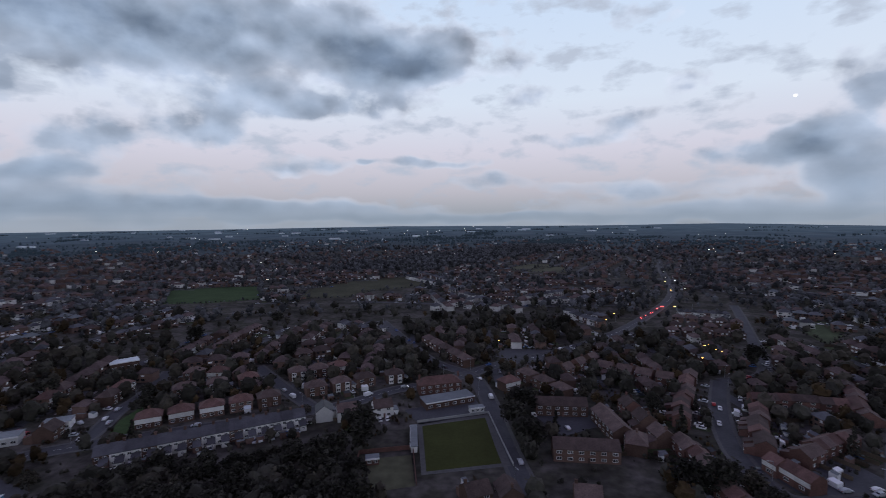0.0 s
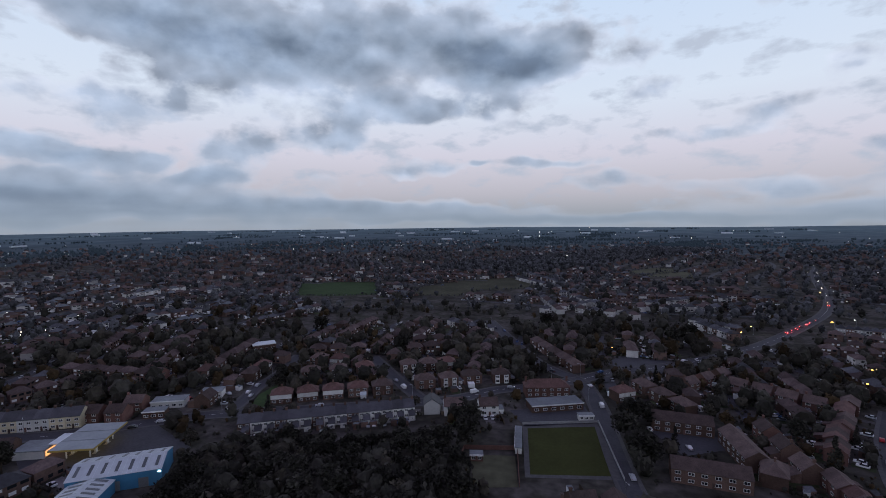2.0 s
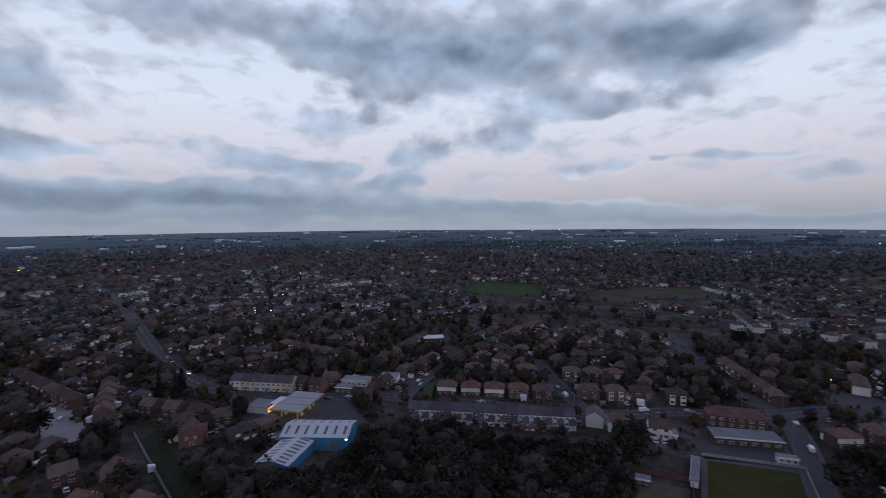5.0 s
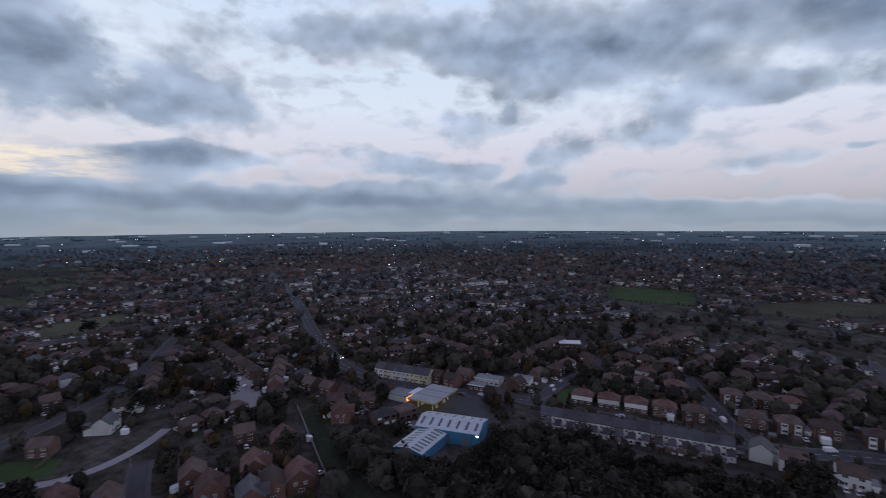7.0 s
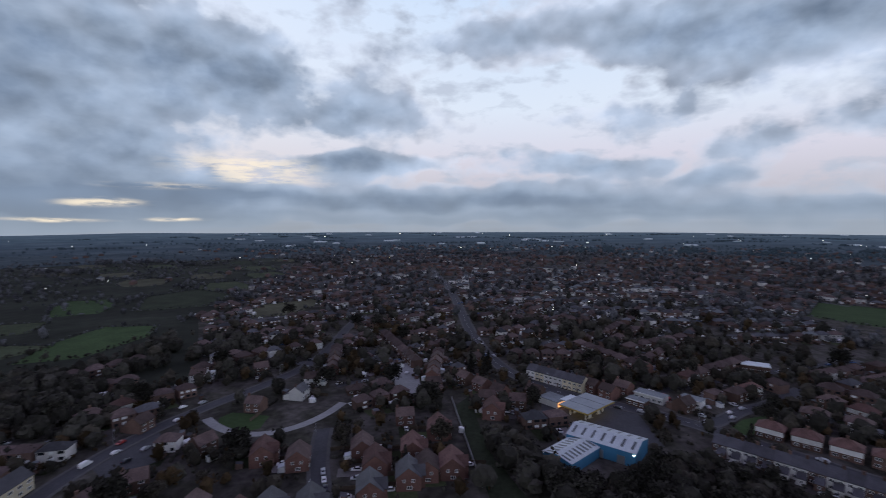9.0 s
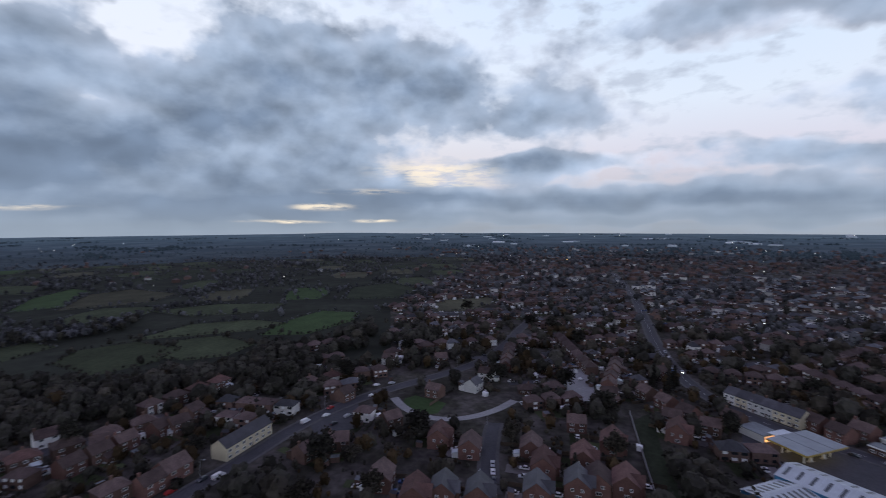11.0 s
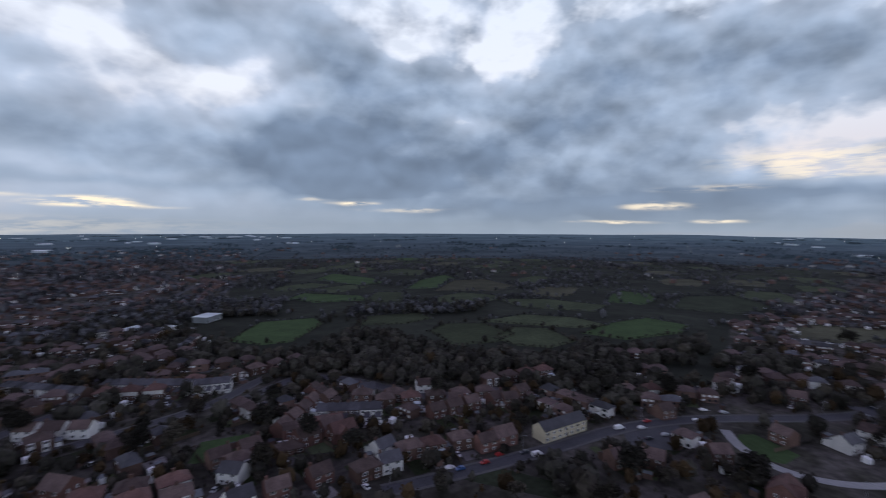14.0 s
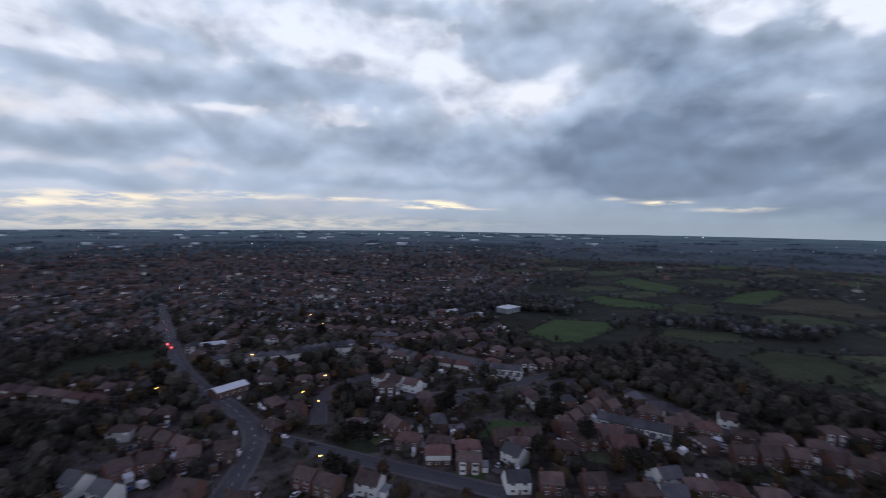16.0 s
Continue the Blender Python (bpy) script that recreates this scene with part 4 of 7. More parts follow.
# ---- dwellings ----
KINDS = {
    "semi": (12.8, [
        ("semi_detached_house", "brown-tiled brick semi-detached pair with white bays", dict(w=11.2, d=8, eave=5.2, rise=3.0, wall="brick", roof="tile", hip=True, bays=2, front_white=True, windows=2, garage=False)),
        ("semi_detached_house", "brown-roofed brick semi-detached pair with flat-roofed garage", dict(w=10.4, d=8, eave=5.2, rise=2.9, wall="brick", roof="tile", hip=True, bays=2, front_white="bay", windows=2, garage=True)),
        ("semi_detached_house", "red-roofed semi-detached pair with white conservatory", dict(w=10.8, d=8, eave=5.2, rise=3.0, wall="brick", roof="redtile", hip=True, bays=0, front_white=True, windows=3, conservatory=True)),
    ]),
    "terrace": (5.4, [("terraced_house", "white-rendered slate-roofed terraced house with rear extension", dict(w=5.4, d=8, eave=5.4, rise=2.7, wall="white", roof="slate", rear=True)),
                      ("terraced_house", "white slate-roofed terraced house with white conservatory", dict(w=5.4, d=8, eave=5.4, rise=2.7, wall="white", roof="slate", rear=True)),
                      ("terraced_house", "brick slate-roofed terraced house with lean-to", dict(w=5.4, d=8, eave=5.4, rise=2.7, wall="brick", roof="slate", rear=True))]),
    "brick": (11.0, [("brick_house", "brown brick house with brown tiled gable roof", dict(w=9, d=8, eave=5.0, rise=2.9, wall="brick", roof="tile", rear=True)),
                     ("brick_house", "red-brown brick house with white conservatory", dict(w=9, d=8, eave=5.0, rise=2.9, wall="redbrick", roof="tile", conservatory=True))]),
    "white": (12.0, [("white_house", "white-rendered house with brown tiled roof", dict(w=9.5, d=8, eave=5.0, rise=2.9, wall="white", roof="tile", garage=True)),
                     ("white_house", "white-rendered house with grey slate roof", dict(w=9.5, d=8, eave=5.0, rise=2.9, wall="white", roof="slate", rear=True))]),
    "redrow": (5.7, [("estate_house", "red-brick estate terrace house with red-brown roof", dict(w=5.7, d=7.4, eave=4.9, rise=2.2, wall="redbrick", roof="redtile", windows=1, chimneys=0)),
                     ("estate_house", "red-brick estate terrace house with small garden extension", dict(w=5.7, d=7.4, eave=4.9, rise=2.2, wall="redbrick", roof="tile", windows=1, chimneys=0, rear=True))]),
    "redwhite": (5.7, [("estate_house", "estate terrace house with white upper cladding", dict(w=5.7, d=7.4, eave=4.9, rise=2.2, wall="redbrick", roof="redtile", windows=1, chimneys=0, front_white=True))]),
    "shops": (7.0, [("shop_building", "cream two-storey shop terrace with slate roof", dict(w=7, d=9, eave=5.8, rise=3.0, wall="cream", roof="slate", rear=True)),
                    ("shop_building", "pale two-storey shop terrace with slate roof", dict(w=7, d=9, eave=5.8, rise=3.0, wall="white", roof="slate", rear=True))]),
    "redgable": (13.0, [("detached_house", "red-brick detached house with projecting front gable", dict(w=12.0, d=9.6, eave=5.2, rise=3.7, wall="redbrick", roof="redtile", gable_front=True, gables=True, chimneys=0)),
                        ("detached_house", "red-brick detached house with white conservatory", dict(w=11.0, d=9.2, eave=5.2, rise=3.5, wall="redbrick", roof="tile", conservatory=True, gables=True, chimneys=0))]),
    "darkgable": (12.0, [("detached_house", "red-brick detached house with dark slate-grey roof", dict(w=11.0, d=9.4, eave=5.2, rise=3.7, wall="redbrick", roof="slate", gable_front=True, gables=True, chimneys=0))]),
    "bungalow": (13.5, [("bungalow", "low brick bungalow with brown hipped roof", dict(w=12, d=8, eave=2.7, rise=2.6, wall="brick", roof="tile", hip=True, storeys=1, windows=3))]),
    "flats": (24.0, [("apartment_block", "long brown-brick block of flats with tiled roof", dict(w=24, d=9, eave=5.4, rise=2.8, wall="brick", roof="tile", storeys=2, windows=6, chimneys=0))]),
    "flatscream": (28.0, [("apartment_block", "long cream-walled block of flats with slate roof", dict(w=28, d=8.5, eave=5.8, rise=3.0, wall="cream", roof="slate", storeys=2, windows=7, chimneys=0))]),
    "pub": (26.0, [("pub", "large red-brick pub with red hipped roof", dict(w=24, d=9, eave=5.4, rise=3.5, wall="redbrick", roof="redtile", hip=True, windows=6, chimneys=2))]),
    "shed": (20.0, [("workshop", "long low workshop with pale metal roof", dict(w=20, d=10, eave=4.0, rise=1.6, wall="brick", roof="metalroof", storeys=1, windows=5, chimneys=0))]),
}
PROTO, BUILT, DISTANT, PLOTS = {}, [], [], []
rng = random.Random(7)


def house(kind, x, y, turn, side=None, fit=1.0, snug=False, reach=None):
    """One house at a place, its ridge turned by that many degrees; none where a road or another house stands."""
    pitch, makes = KINDS[kind]
    variant = rng.randrange(len(makes))
    name, label, spec = makes[variant]
    half = (side or spec["w"] * fit) / 2
    if road_gap(x, y) < (-1.0 if snug else 1.5 if half < 4 else 2.0):
        return None
    for bx, by, br in BUILT:
        if math.hypot(bx - x, by - y) < (reach or min(br + half, 11.0)) * 0.86:
            return None
    if side is None and math.hypot(x, y) > 330 and kind not in ("pub", "shed"):
        DISTANT.append((x, y, radians(turn), spec, fit))
        BUILT.append((x, y, half))
        return None
    sx = side / spec["w"] if side else fit
    m = pose(x, y, 0, 0, 0, turn) @ Matrix.Diagonal((sx, 1, 1, 1))
    key = (kind, variant)
    if key not in PROTO:
        root = make_house(name, label, **spec)
        root.matrix_basis = m
        PROTO[key] = (root, sx)
    else:
        root, s0 = PROTO[key]
        root = copy_thing(root, pose(x, y, 0, 0, 0, turn) @ Matrix.Diagonal((sx / s0, 1, 1, 1)))
    if half > 12:
        for k in (-0.66, 0, 0.66):
            BUILT.append((x + k * half * math.cos(radians(turn)), y + k * half * math.sin(radians(turn)), half * 0.4 + 3))
    else:
        BUILT.append((x, y, half))
        PLOTS.append((x, y, radians(turn), half))
    return root


def row(kind, n, a, b):
    """A row of like houses from one place to another, fronts to the street."""
    pitch = KINDS[kind][0]
    dx, dy = b[0] - a[0], b[1] - a[1]
    length = math.hypot(dx, dy)
    n = max(1, round(length / pitch + (0.0 if pitch < 8 else 0.6)))
    tight = pitch < 8
    step = length / n if tight else length / max(1, n - 1) if n > 1 else 0
    turn = math.degrees(math.atan2(dy, dx))
    for i in range(n):
        t = (i + 0.5) / n if tight else (i / (n - 1) if n > 1 else 0.5)
        wob = 0.0 if tight else rng.uniform(-2.5, 2.5)
        back = 1.3 * ((i + 1) // 3 % 2) if kind in ("redrow", "redwhite") else 0.0
        house(kind, a[0] + dx * t - dy / max(length, 1) * back, a[1] + dy * t + dx / max(length, 1) * back, turn + (180 if kind == "terrace" else 0 if tight else wob) + (180 if kind in ("semi", "brick", "white") and rng.random() < 0.4 else 0), fit=step / pitch if tight else 1.0, reach=pitch * 0.75 if tight else None)


house("redgable", -162.2, -29.4, 178, snug=True, reach=8.2)
house("redgable", -152.2, -15.3, 176, snug=True, reach=8.2)
house("darkgable", -154.8, -5.2, 174, snug=True, reach=8.2)
house("darkgable", -153.1, 7.7, 172, snug=True, reach=8.2)
house("darkgable", -156.1, 28.8, 170, snug=True, reach=8.2)
house("darkgable", -160.4, 44.5, 166, snug=True, reach=8.2)
house("redgable", -163.0, 52.7, 164, snug=True, reach=8.2)
house("redgable", -161.8, 62.8, 162, snug=True, reach=8.2)
house("redgable", -173.9, 34.3, 168, snug=True, reach=8.2)
house("redgable", -180.0, 51.6, 165, snug=True, reach=8.2)
house("redgable", -194.6, 68.0, 160, snug=True, reach=8.2)
house("redgable", -188.0, 31.4, 170, snug=True, reach=8.2)
house("redgable", -188.1, 5.0, 172, snug=True, reach=8.2)
house("redgable", -197.3, -8.8, 175, snug=True, reach=8.2)
house("brick", -191.2, -53.7, 100, snug=True, reach=8.2)
house("brick", -215.0, -34.0, 130, snug=True, reach=8.2)
house("brick", -213.7, 57.0, 80, snug=True, reach=8.2)
house("redgable", -206.0, 101.9, 150, snug=True, reach=8.2)
house("brick", -222.1, 106.5, 60, snug=True, reach=8.2)
house("bungalow", -217.4, 14.7, 112, snug=True, reach=8.2)
house("brick", -255.2, -14.4, 62, snug=True, reach=8.2)
house("white", -265.6, 8.2, 150, snug=True, reach=8.2)
house("white", -286.1, 17.4, 70, snug=True, reach=8.2)
house("white", -269.9, -43.3, 62, snug=True, reach=8.2)
house("white", -279.1, -22.4, 70, snug=True, reach=8.2)
house("brick", -248.0, -65.9, 150, snug=True, reach=8.2)
house("white", -224.8, -76.3, 150, snug=True, reach=8.2)
house("white", -235.9, -70.5, 150, snug=True, reach=8.2)
house("bungalow", -263.6, 40.8, 92, snug=True, reach=8.2)
house("brick", -319.4, -14.3, 100, snug=True, reach=8.2)
house("brick", -346.7, 26.2, 60, snug=True, reach=8.2)
house("white", -316.8, -50.8, 80, snug=True, reach=8.2)
house("flatscream", -192.0, -98.0, 163, side=28, snug=True, reach=8.2)
house("brick", -181.7, -65.4, 150, snug=True, reach=8.2)
house("redgable", -165.0, -113.5, 160, snug=True, reach=8.2)
house("brick", 10.5, 151.7, 20, snug=True, reach=8.5)
house("brick", 48.1, 149.2, -12, snug=True, reach=8.5)
house("brick", 21.7, 151.6, 100, snug=True, reach=8.5)
house("white", -2.7, -165.0, 150, snug=True, reach=8.5)
house("white", -59.4, -155.9, 172, snug=True, reach=8.5)
house("redgable", -103.0, -181.6, 175, snug=True, reach=8.5)
house("redgable", -116.1, -181.5, 175, snug=True, reach=8.5)
house("redgable", -17.6, -211.9, 120, snug=True, reach=8.5)
house("semi", -32.9, -181.7, 170, snug=True, reach=8.5)
house("semi", -71.1, -182.5, 170, snug=True, reach=8.5)
house("semi", -44.7, -173.7, 165, snug=True, reach=8.5)
house("brick", -88.3, -148.8, 172, snug=True, reach=8.5)
house("semi", -103.2, -138.2, 170, snug=True, reach=8.5)
house("brick", -59.5, -156.5, 165, snug=True, reach=8.5)
house("redgable", -107.2, -178.8, 170, snug=True, reach=8.5)
house("redgable", -117.0, -173.5, 170, snug=True, reach=8.5)
house("white", -113.5, -135.6, 160, snug=True, reach=8.5)
row("terrace", 15, (-140, 178), (-67, 214))
row("terrace", 4, (49.9, -343.9), (11.2, -359.3))
row("terrace", 4, (-16.2, -372.3), (-46.3, -322.0))
row("terrace", 4, (-56.7, -332.1), (-93.1, -291.1))
row("white", 4, (-7.7, -292.5), (-43.4, -259.9))
row("terrace", 4, (-92.7, -289.9), (-124.6, -272.4))
row("white", 4, (-160.6, -208.5), (-189.2, -188.5))
row("white", 4, (-13.8, 564.7), (6.0, 480.5))
row("white", 4, (27.4, 488.9), (67.4, 471.6))
row("terrace", 4, (99.5, 534.6), (152.8, 573.1))
row("terrace", 4, (123.6, 438.4), (139.6, 399.7))
row("terrace", 4, (-87.6, 401.9), (-65.1, 386.5))
row("terrace", 4, (-55.1, 384.2), (-36.9, 393.6))
row("terrace", 4, (-43.4, 791.5), (12.9, 674.6))
row("terrace", 4, (227.8, 441.9), (268.2, 427.3))
row("brick", 4, (199.4, 391.0), (238.4, 379.4))
row("semi", 4, (-141, 214), (-93, 238))
row("semi", 2, (-72, 252), (-47, 265))
row("semi", 2, (-145, 251), (-116, 267))
row("semi", 2, (-90, 277), (-67, 287))
row("semi", 2, (-98, 315), (-76, 329))
row("semi", 3, (-182, 276), (-139, 278))
house("semi", -30, 271, 17)
house("pub", -3, 255, 15)
house("white", -48, 220, 19)
house("white", -31, 224, 18)
house("white", -59, 220, -74)
house("flats", 58, 224, -6, side=25)
house("flats", 76, 204, -86, side=25)
house("flats", 57, 181, -7, side=26)
house("semi", 80, 186, -111)
row("brick", 4, (75, 279), (97, 299))
row("terrace", 6, (121, 453), (150, 423))
row("brick", 7, (216, 419), (256, 397))
row("brick", 7, (188, 373), (233, 359))
row("redrow", 7, (109, 206), (147, 269))
row("redrow", 8, (99, 188), (97, 138))
row("redrow", 5, (129, 179), (153, 219))
row("redwhite", 7, (124, 177), (131, 142))
row("redrow", 7, (157, 231), (198, 221))
row("redrow", 4, (138, 173), (172, 189))
row("redrow", 4, (222, 250), (194, 206))
row("redrow", 6, (126, 126), (180, 102))
row("brick", 5, (208, 213), (237, 195))
row("terrace", 4, (254, 244), (269, 227))
row("brick", 4, (218, 292), (246, 279))
row("brick", 3, (92, 223), (93, 192))
row("brick", 3, (101, 281), (128, 261))
row("semi", 3, (50, 270), (64, 246))
row("semi", 3, (-11, 313), (-36, 358))
row("semi", 3, (14, 300), (-11, 350))
row("semi", 2, (25, 249), (37, 257))
house("semi", 29, 247, -3)
row("white", 6, (-8, 482), (40, 529))
row("white", 5, (87, 508), (163, 526))
row("white", 5, (-89, 407), (-40, 396))
row("semi", 4, (-100, 338), (-73, 348))
row("semi", 6, (-179, 292), (-138, 307))
row("white", 4, (24, 569), (75, 468))
row("white", 5, (-55, 735), (4, 641))
row("shops", 7, (-254, 152), (-219, 169))
row("brick", 2, (-218, 173), (-207, 176))
row("brick", 5, (-293, 163), (-275, 205))
row("brick", 4, (-300, 224), (-235, 227))
row("semi", 4, (-211, 239), (-224, 301))
row("semi", 3, (-180, 241), (-186, 282))
row("brick", 4, (-366, 169), (-362, 227))
row("semi", 4, (-403, 225), (-375, 282))
row("semi", 4, (-279, 254), (-288, 314))
house("brick", -212, 120, 58)
house("brick", -178, 201, 101)
house("brick", -209, 188, 19)
house("brick", -202, 97, 58)
house("brick", -221, 136, 30)
house("redgable", -161, 52, 160)
house("redgable", -165, 62, 157)
house("redgable", -199, 70, 159)
house("redgable", -171, -119, 142)
house("brick", -253, 85, -94)
row("semi", 2, (-265, -92), (-275, -81))
row("semi", 9, (-157, -188), (-205, -154))
row("semi", 5, (-226, -165), (-264, -148))
row("semi", 4, (-332, -51), (-360, -16))
row("white", 4, (-360, -7), (-371, 24))
row("semi", 5, (-342, -126), (-366, -97))
row("brick", 3, (-364, 41), (-304, 31))
row("semi", 3, (-382, 84), (-302, 87))
row("brick", 4, (-314, 109), (-258, 85))
row("brick", 3, (-228, 117), (-256, 107))
row("semi", 4, (-136, -132), (-162, -120))
house("shed", -298, 149, -55)
house("brick", -293, 129, -69)
house("shops", -352, 180, 91)
row("semi", 4, (-153, -203), (-179, -178))
row("semi", 4, (-183, -175), (-219, -159))
row("semi", 3, (-228, -159), (-263, -151))
row("terrace", 6, (-122, -202), (-147, -179))
row("brick", 3, (-166, -157), (-187, -150))
row("brick", 2, (-201, -143), (-221, -139))
row("brick", 3, (-100, -199), (-137, -223))
house("redgable", -170, -117, 151)
row("semi", 2, (-127, -137), (-149, -128))
house("white", -58, -155, 153)
house("white", -120, -147, 178)
row("bungalow", 2, (-96, -143), (-110, -137))
house("semi", -87, -145, 160)
house("brick", -72, -152, 164)
house("semi", -60, -160, 152)
house("brick", -73, -183, 155)
house("semi", -47, -184, 172)
house("redgable", -16, -218, -168)
row("semi", 2, (-22, -196), (-35, -191))
row("bungalow", 2, (-13, -187), (-30, -174))
row("redrow", 6, (-98, -195), (-125, -184))
row("shops", 6, (98, -340), (49, -344))
row("shops", 4, (43, -349), (3, -358))
house("shed", 75, -283, -138)
row("semi", 5, (-20, -270), (-46, -263))
row("semi", 8, (-44, -335), (-97, -301))
row("semi", 5, (-102, -293), (-126, -272))
row("semi", 6, (-61, -387), (-117, -376))
row("semi", 5, (-112, -332), (-139, -318))
row("brick", 2, (-11, -214), (-25, -216))
house("brick", -33, -199, -174)
house("semi", -47, -178, -161)
row("brick", 2, (32, -242), (15, -231))
house("bungalow", 45, -258, 122)
row("brick", 3, (86, -198), (58, -203))
row("brick", 3, (64, -173), (50, -168))
row("brick", 2, (13, -167), (21, -173))
row("brick", 3, (95, -223), (77, -210))
row("semi", 5, (-129, -127), (-151, -122))
row("semi", 3, (-118, -149), (-123, -130))
row("bungalow", 3, (-93, -180), (-118, -171))
row("semi", 4, (-164, -187), (-186, -165))
row("semi", 4, (-198, -164), (-250, -157))
row("brick", 3, (-110, -203), (-137, -215))
row("brick", 3, (-173, -155), (-206, -137))
row("semi", 8, (-167, -162), (-157, -209))
row("bungalow", 3, (-101, -194), (-125, -187))
row("brick", 3, (-114, -214), (-138, -231))
row("bungalow", 4, (-87, -146), (-114, -138))
row("semi", 4, (-115, -139), (-141, -125))
house("redgable", -166, -116, 155)
row("white", 3, (-68, -172), (-64, -179))
row("semi", 6, (-33, -330), (-116, -269))
row("semi", 5, (-49, -384), (-102, -367))
row("semi", 5, (-110, -332), (-138, -314))
row("brick", 4, (-97, -187), (-122, -186))
row("brick", 2, (-67, -192), (-80, -191))
house("white", -55, -155, 166)
house("semi", -46, -179, -164)
house("semi", -73, -151, 165)
row("bungalow", 3, (-81, -150), (-114, -140))
house("redgable", -29, -199, -160)
row("white", 3, (-14, -176), (-33, -165))
house("white", 0, -164, 180)
house("brick", 17, -165, -167)
house("flats", 21, -223, -59, side=24)
house("bungalow", 42, -229, -49)
house("shed", 75, -280, -115)
row("brick", 3, (78, -209), (96, -193))
row("white", 2, (93, -177), (107, -186))
row("brick", 3, (44, -161), (66, -165))
house("bungalow", 103, -220, -130)
row("semi", 10, (-17, -339), (-94, -286))
row("semi", 9, (-18, -266), (-77, -256))
row("semi", 8, (-28, -370), (-105, -398))
row("semi", 7, (-105, -296), (-165, -296))
row("shops", 6, (102, -334), (49, -349))
row("shops", 4, (45, -353), (-1, -370))
house("shed", 112, -389, -162)
row("semi", 5, (198, -300), (141, -273))
row("white", 3, (124, -382), (68, -398))
row("brick", 5, (-178, -167), (-198, -141))
row("brick", 4, (-135, -124), (-165, -112))


# ---- landmarks: petrol station, blue works, bowls club, sports hall ----
def thing(name, label, category, x, y, turn):
    ob = tagged(new(name), label, category)
    ob.matrix_basis = pose(x, y, 0, 0, 0, turn)
    BUILT.append((x, y, 12))
    return ob


def works_building(x, y, turn, w, d, eave, rise, lights, name, label):
    root = thing(name, label, "workshop", x, y, turn)
    wall = part("wall", profile(bmesh.new(), [(-d / 2, -0.3), (d / 2, -0.3), (d / 2, eave), (0, eave + rise - 0.05), (-d / 2, eave)], -w / 2, w / 2), M["blue"], root, "blue metal cladding")
    roof = part("roof", gable_roof(w, d, eave, rise, 0.3, 0.15), M["metalroof"], root, "white ribbed metal roof")
    slope = math.hypot(d / 2, rise)
    for k in range(lights):
        cx = -w / 2 + w * (k + 0.5) / lights
        for s in (-1, 1):
            t0, t1 = 0.2, 0.8
            y0, z0 = s * d / 2 * (1 - t0), eave + rise * t0 + 0.2
            y1, z1 = s * d / 2 * (1 - t1), eave + rise * t1 + 0.2
            bm = bmesh.new()
            lo = [bm.verts.new(c) for c in ((cx - 0.55, y0, z0 - 0.06), (cx + 0.55, y0, z0 - 0.06), (cx + 0.55, y1, z1 - 0.06), (cx - 0.55, y1, z1 - 0.06))]
            hi = [bm.verts.new(v.co + Vector((0, 0, 0.1))) for v in lo]
            bm.faces.new(hi)
            for i in range(4):
                bm.faces.new((lo[i], lo[(i + 1) % 4], hi[(i + 1) % 4], hi[i]))
            bmesh.ops.recalc_face_normals(bm, faces=bm.faces[:])
            part("rooflight", bm, M["skylight"], roof)
    for k in range(int(w / 1.5)):
        cx = -w / 2 + 0.75 + 1.5 * k
        for s in (-1, 1):
            part("rib", profile(bmesh.new(), [(s * d / 2, eave + 0.13), (s * d / 2, eave + 0.23), (0, eave + rise + 0.23), (0, eave + rise + 0.13)], cx - 0.05, cx + 0.05), M["metalroof"], roof)
    for k in range(3):
        part("roller_door", boxed(-w * 0.3 + k * w * 0.3 - 1.6, -w * 0.3 + k * w * 0.3 + 1.6, -d / 2 - 0.08, -d / 2 + 0.03, 0, 3.6), M["steel"], wall)
    part("lamp", boxed(w / 2 - 1.2, w / 2 - 0.4, -d / 2 - 0.35, -d / 2 - 0.02, eave - 1.0, eave - 0.7), M["lit_white"], wall, "lit white wall lamp")
    return root


works_building(-157, 134, 32, 30, 17, 6.0, 2.2, 7, "factory_hall", "blue-clad works hall with white ribbed roof")
works_building(-154.5, 114, -68, 21, 14, 4.6, 1.4, 8, "factory_wing", "lower blue works wing with striped white roof")


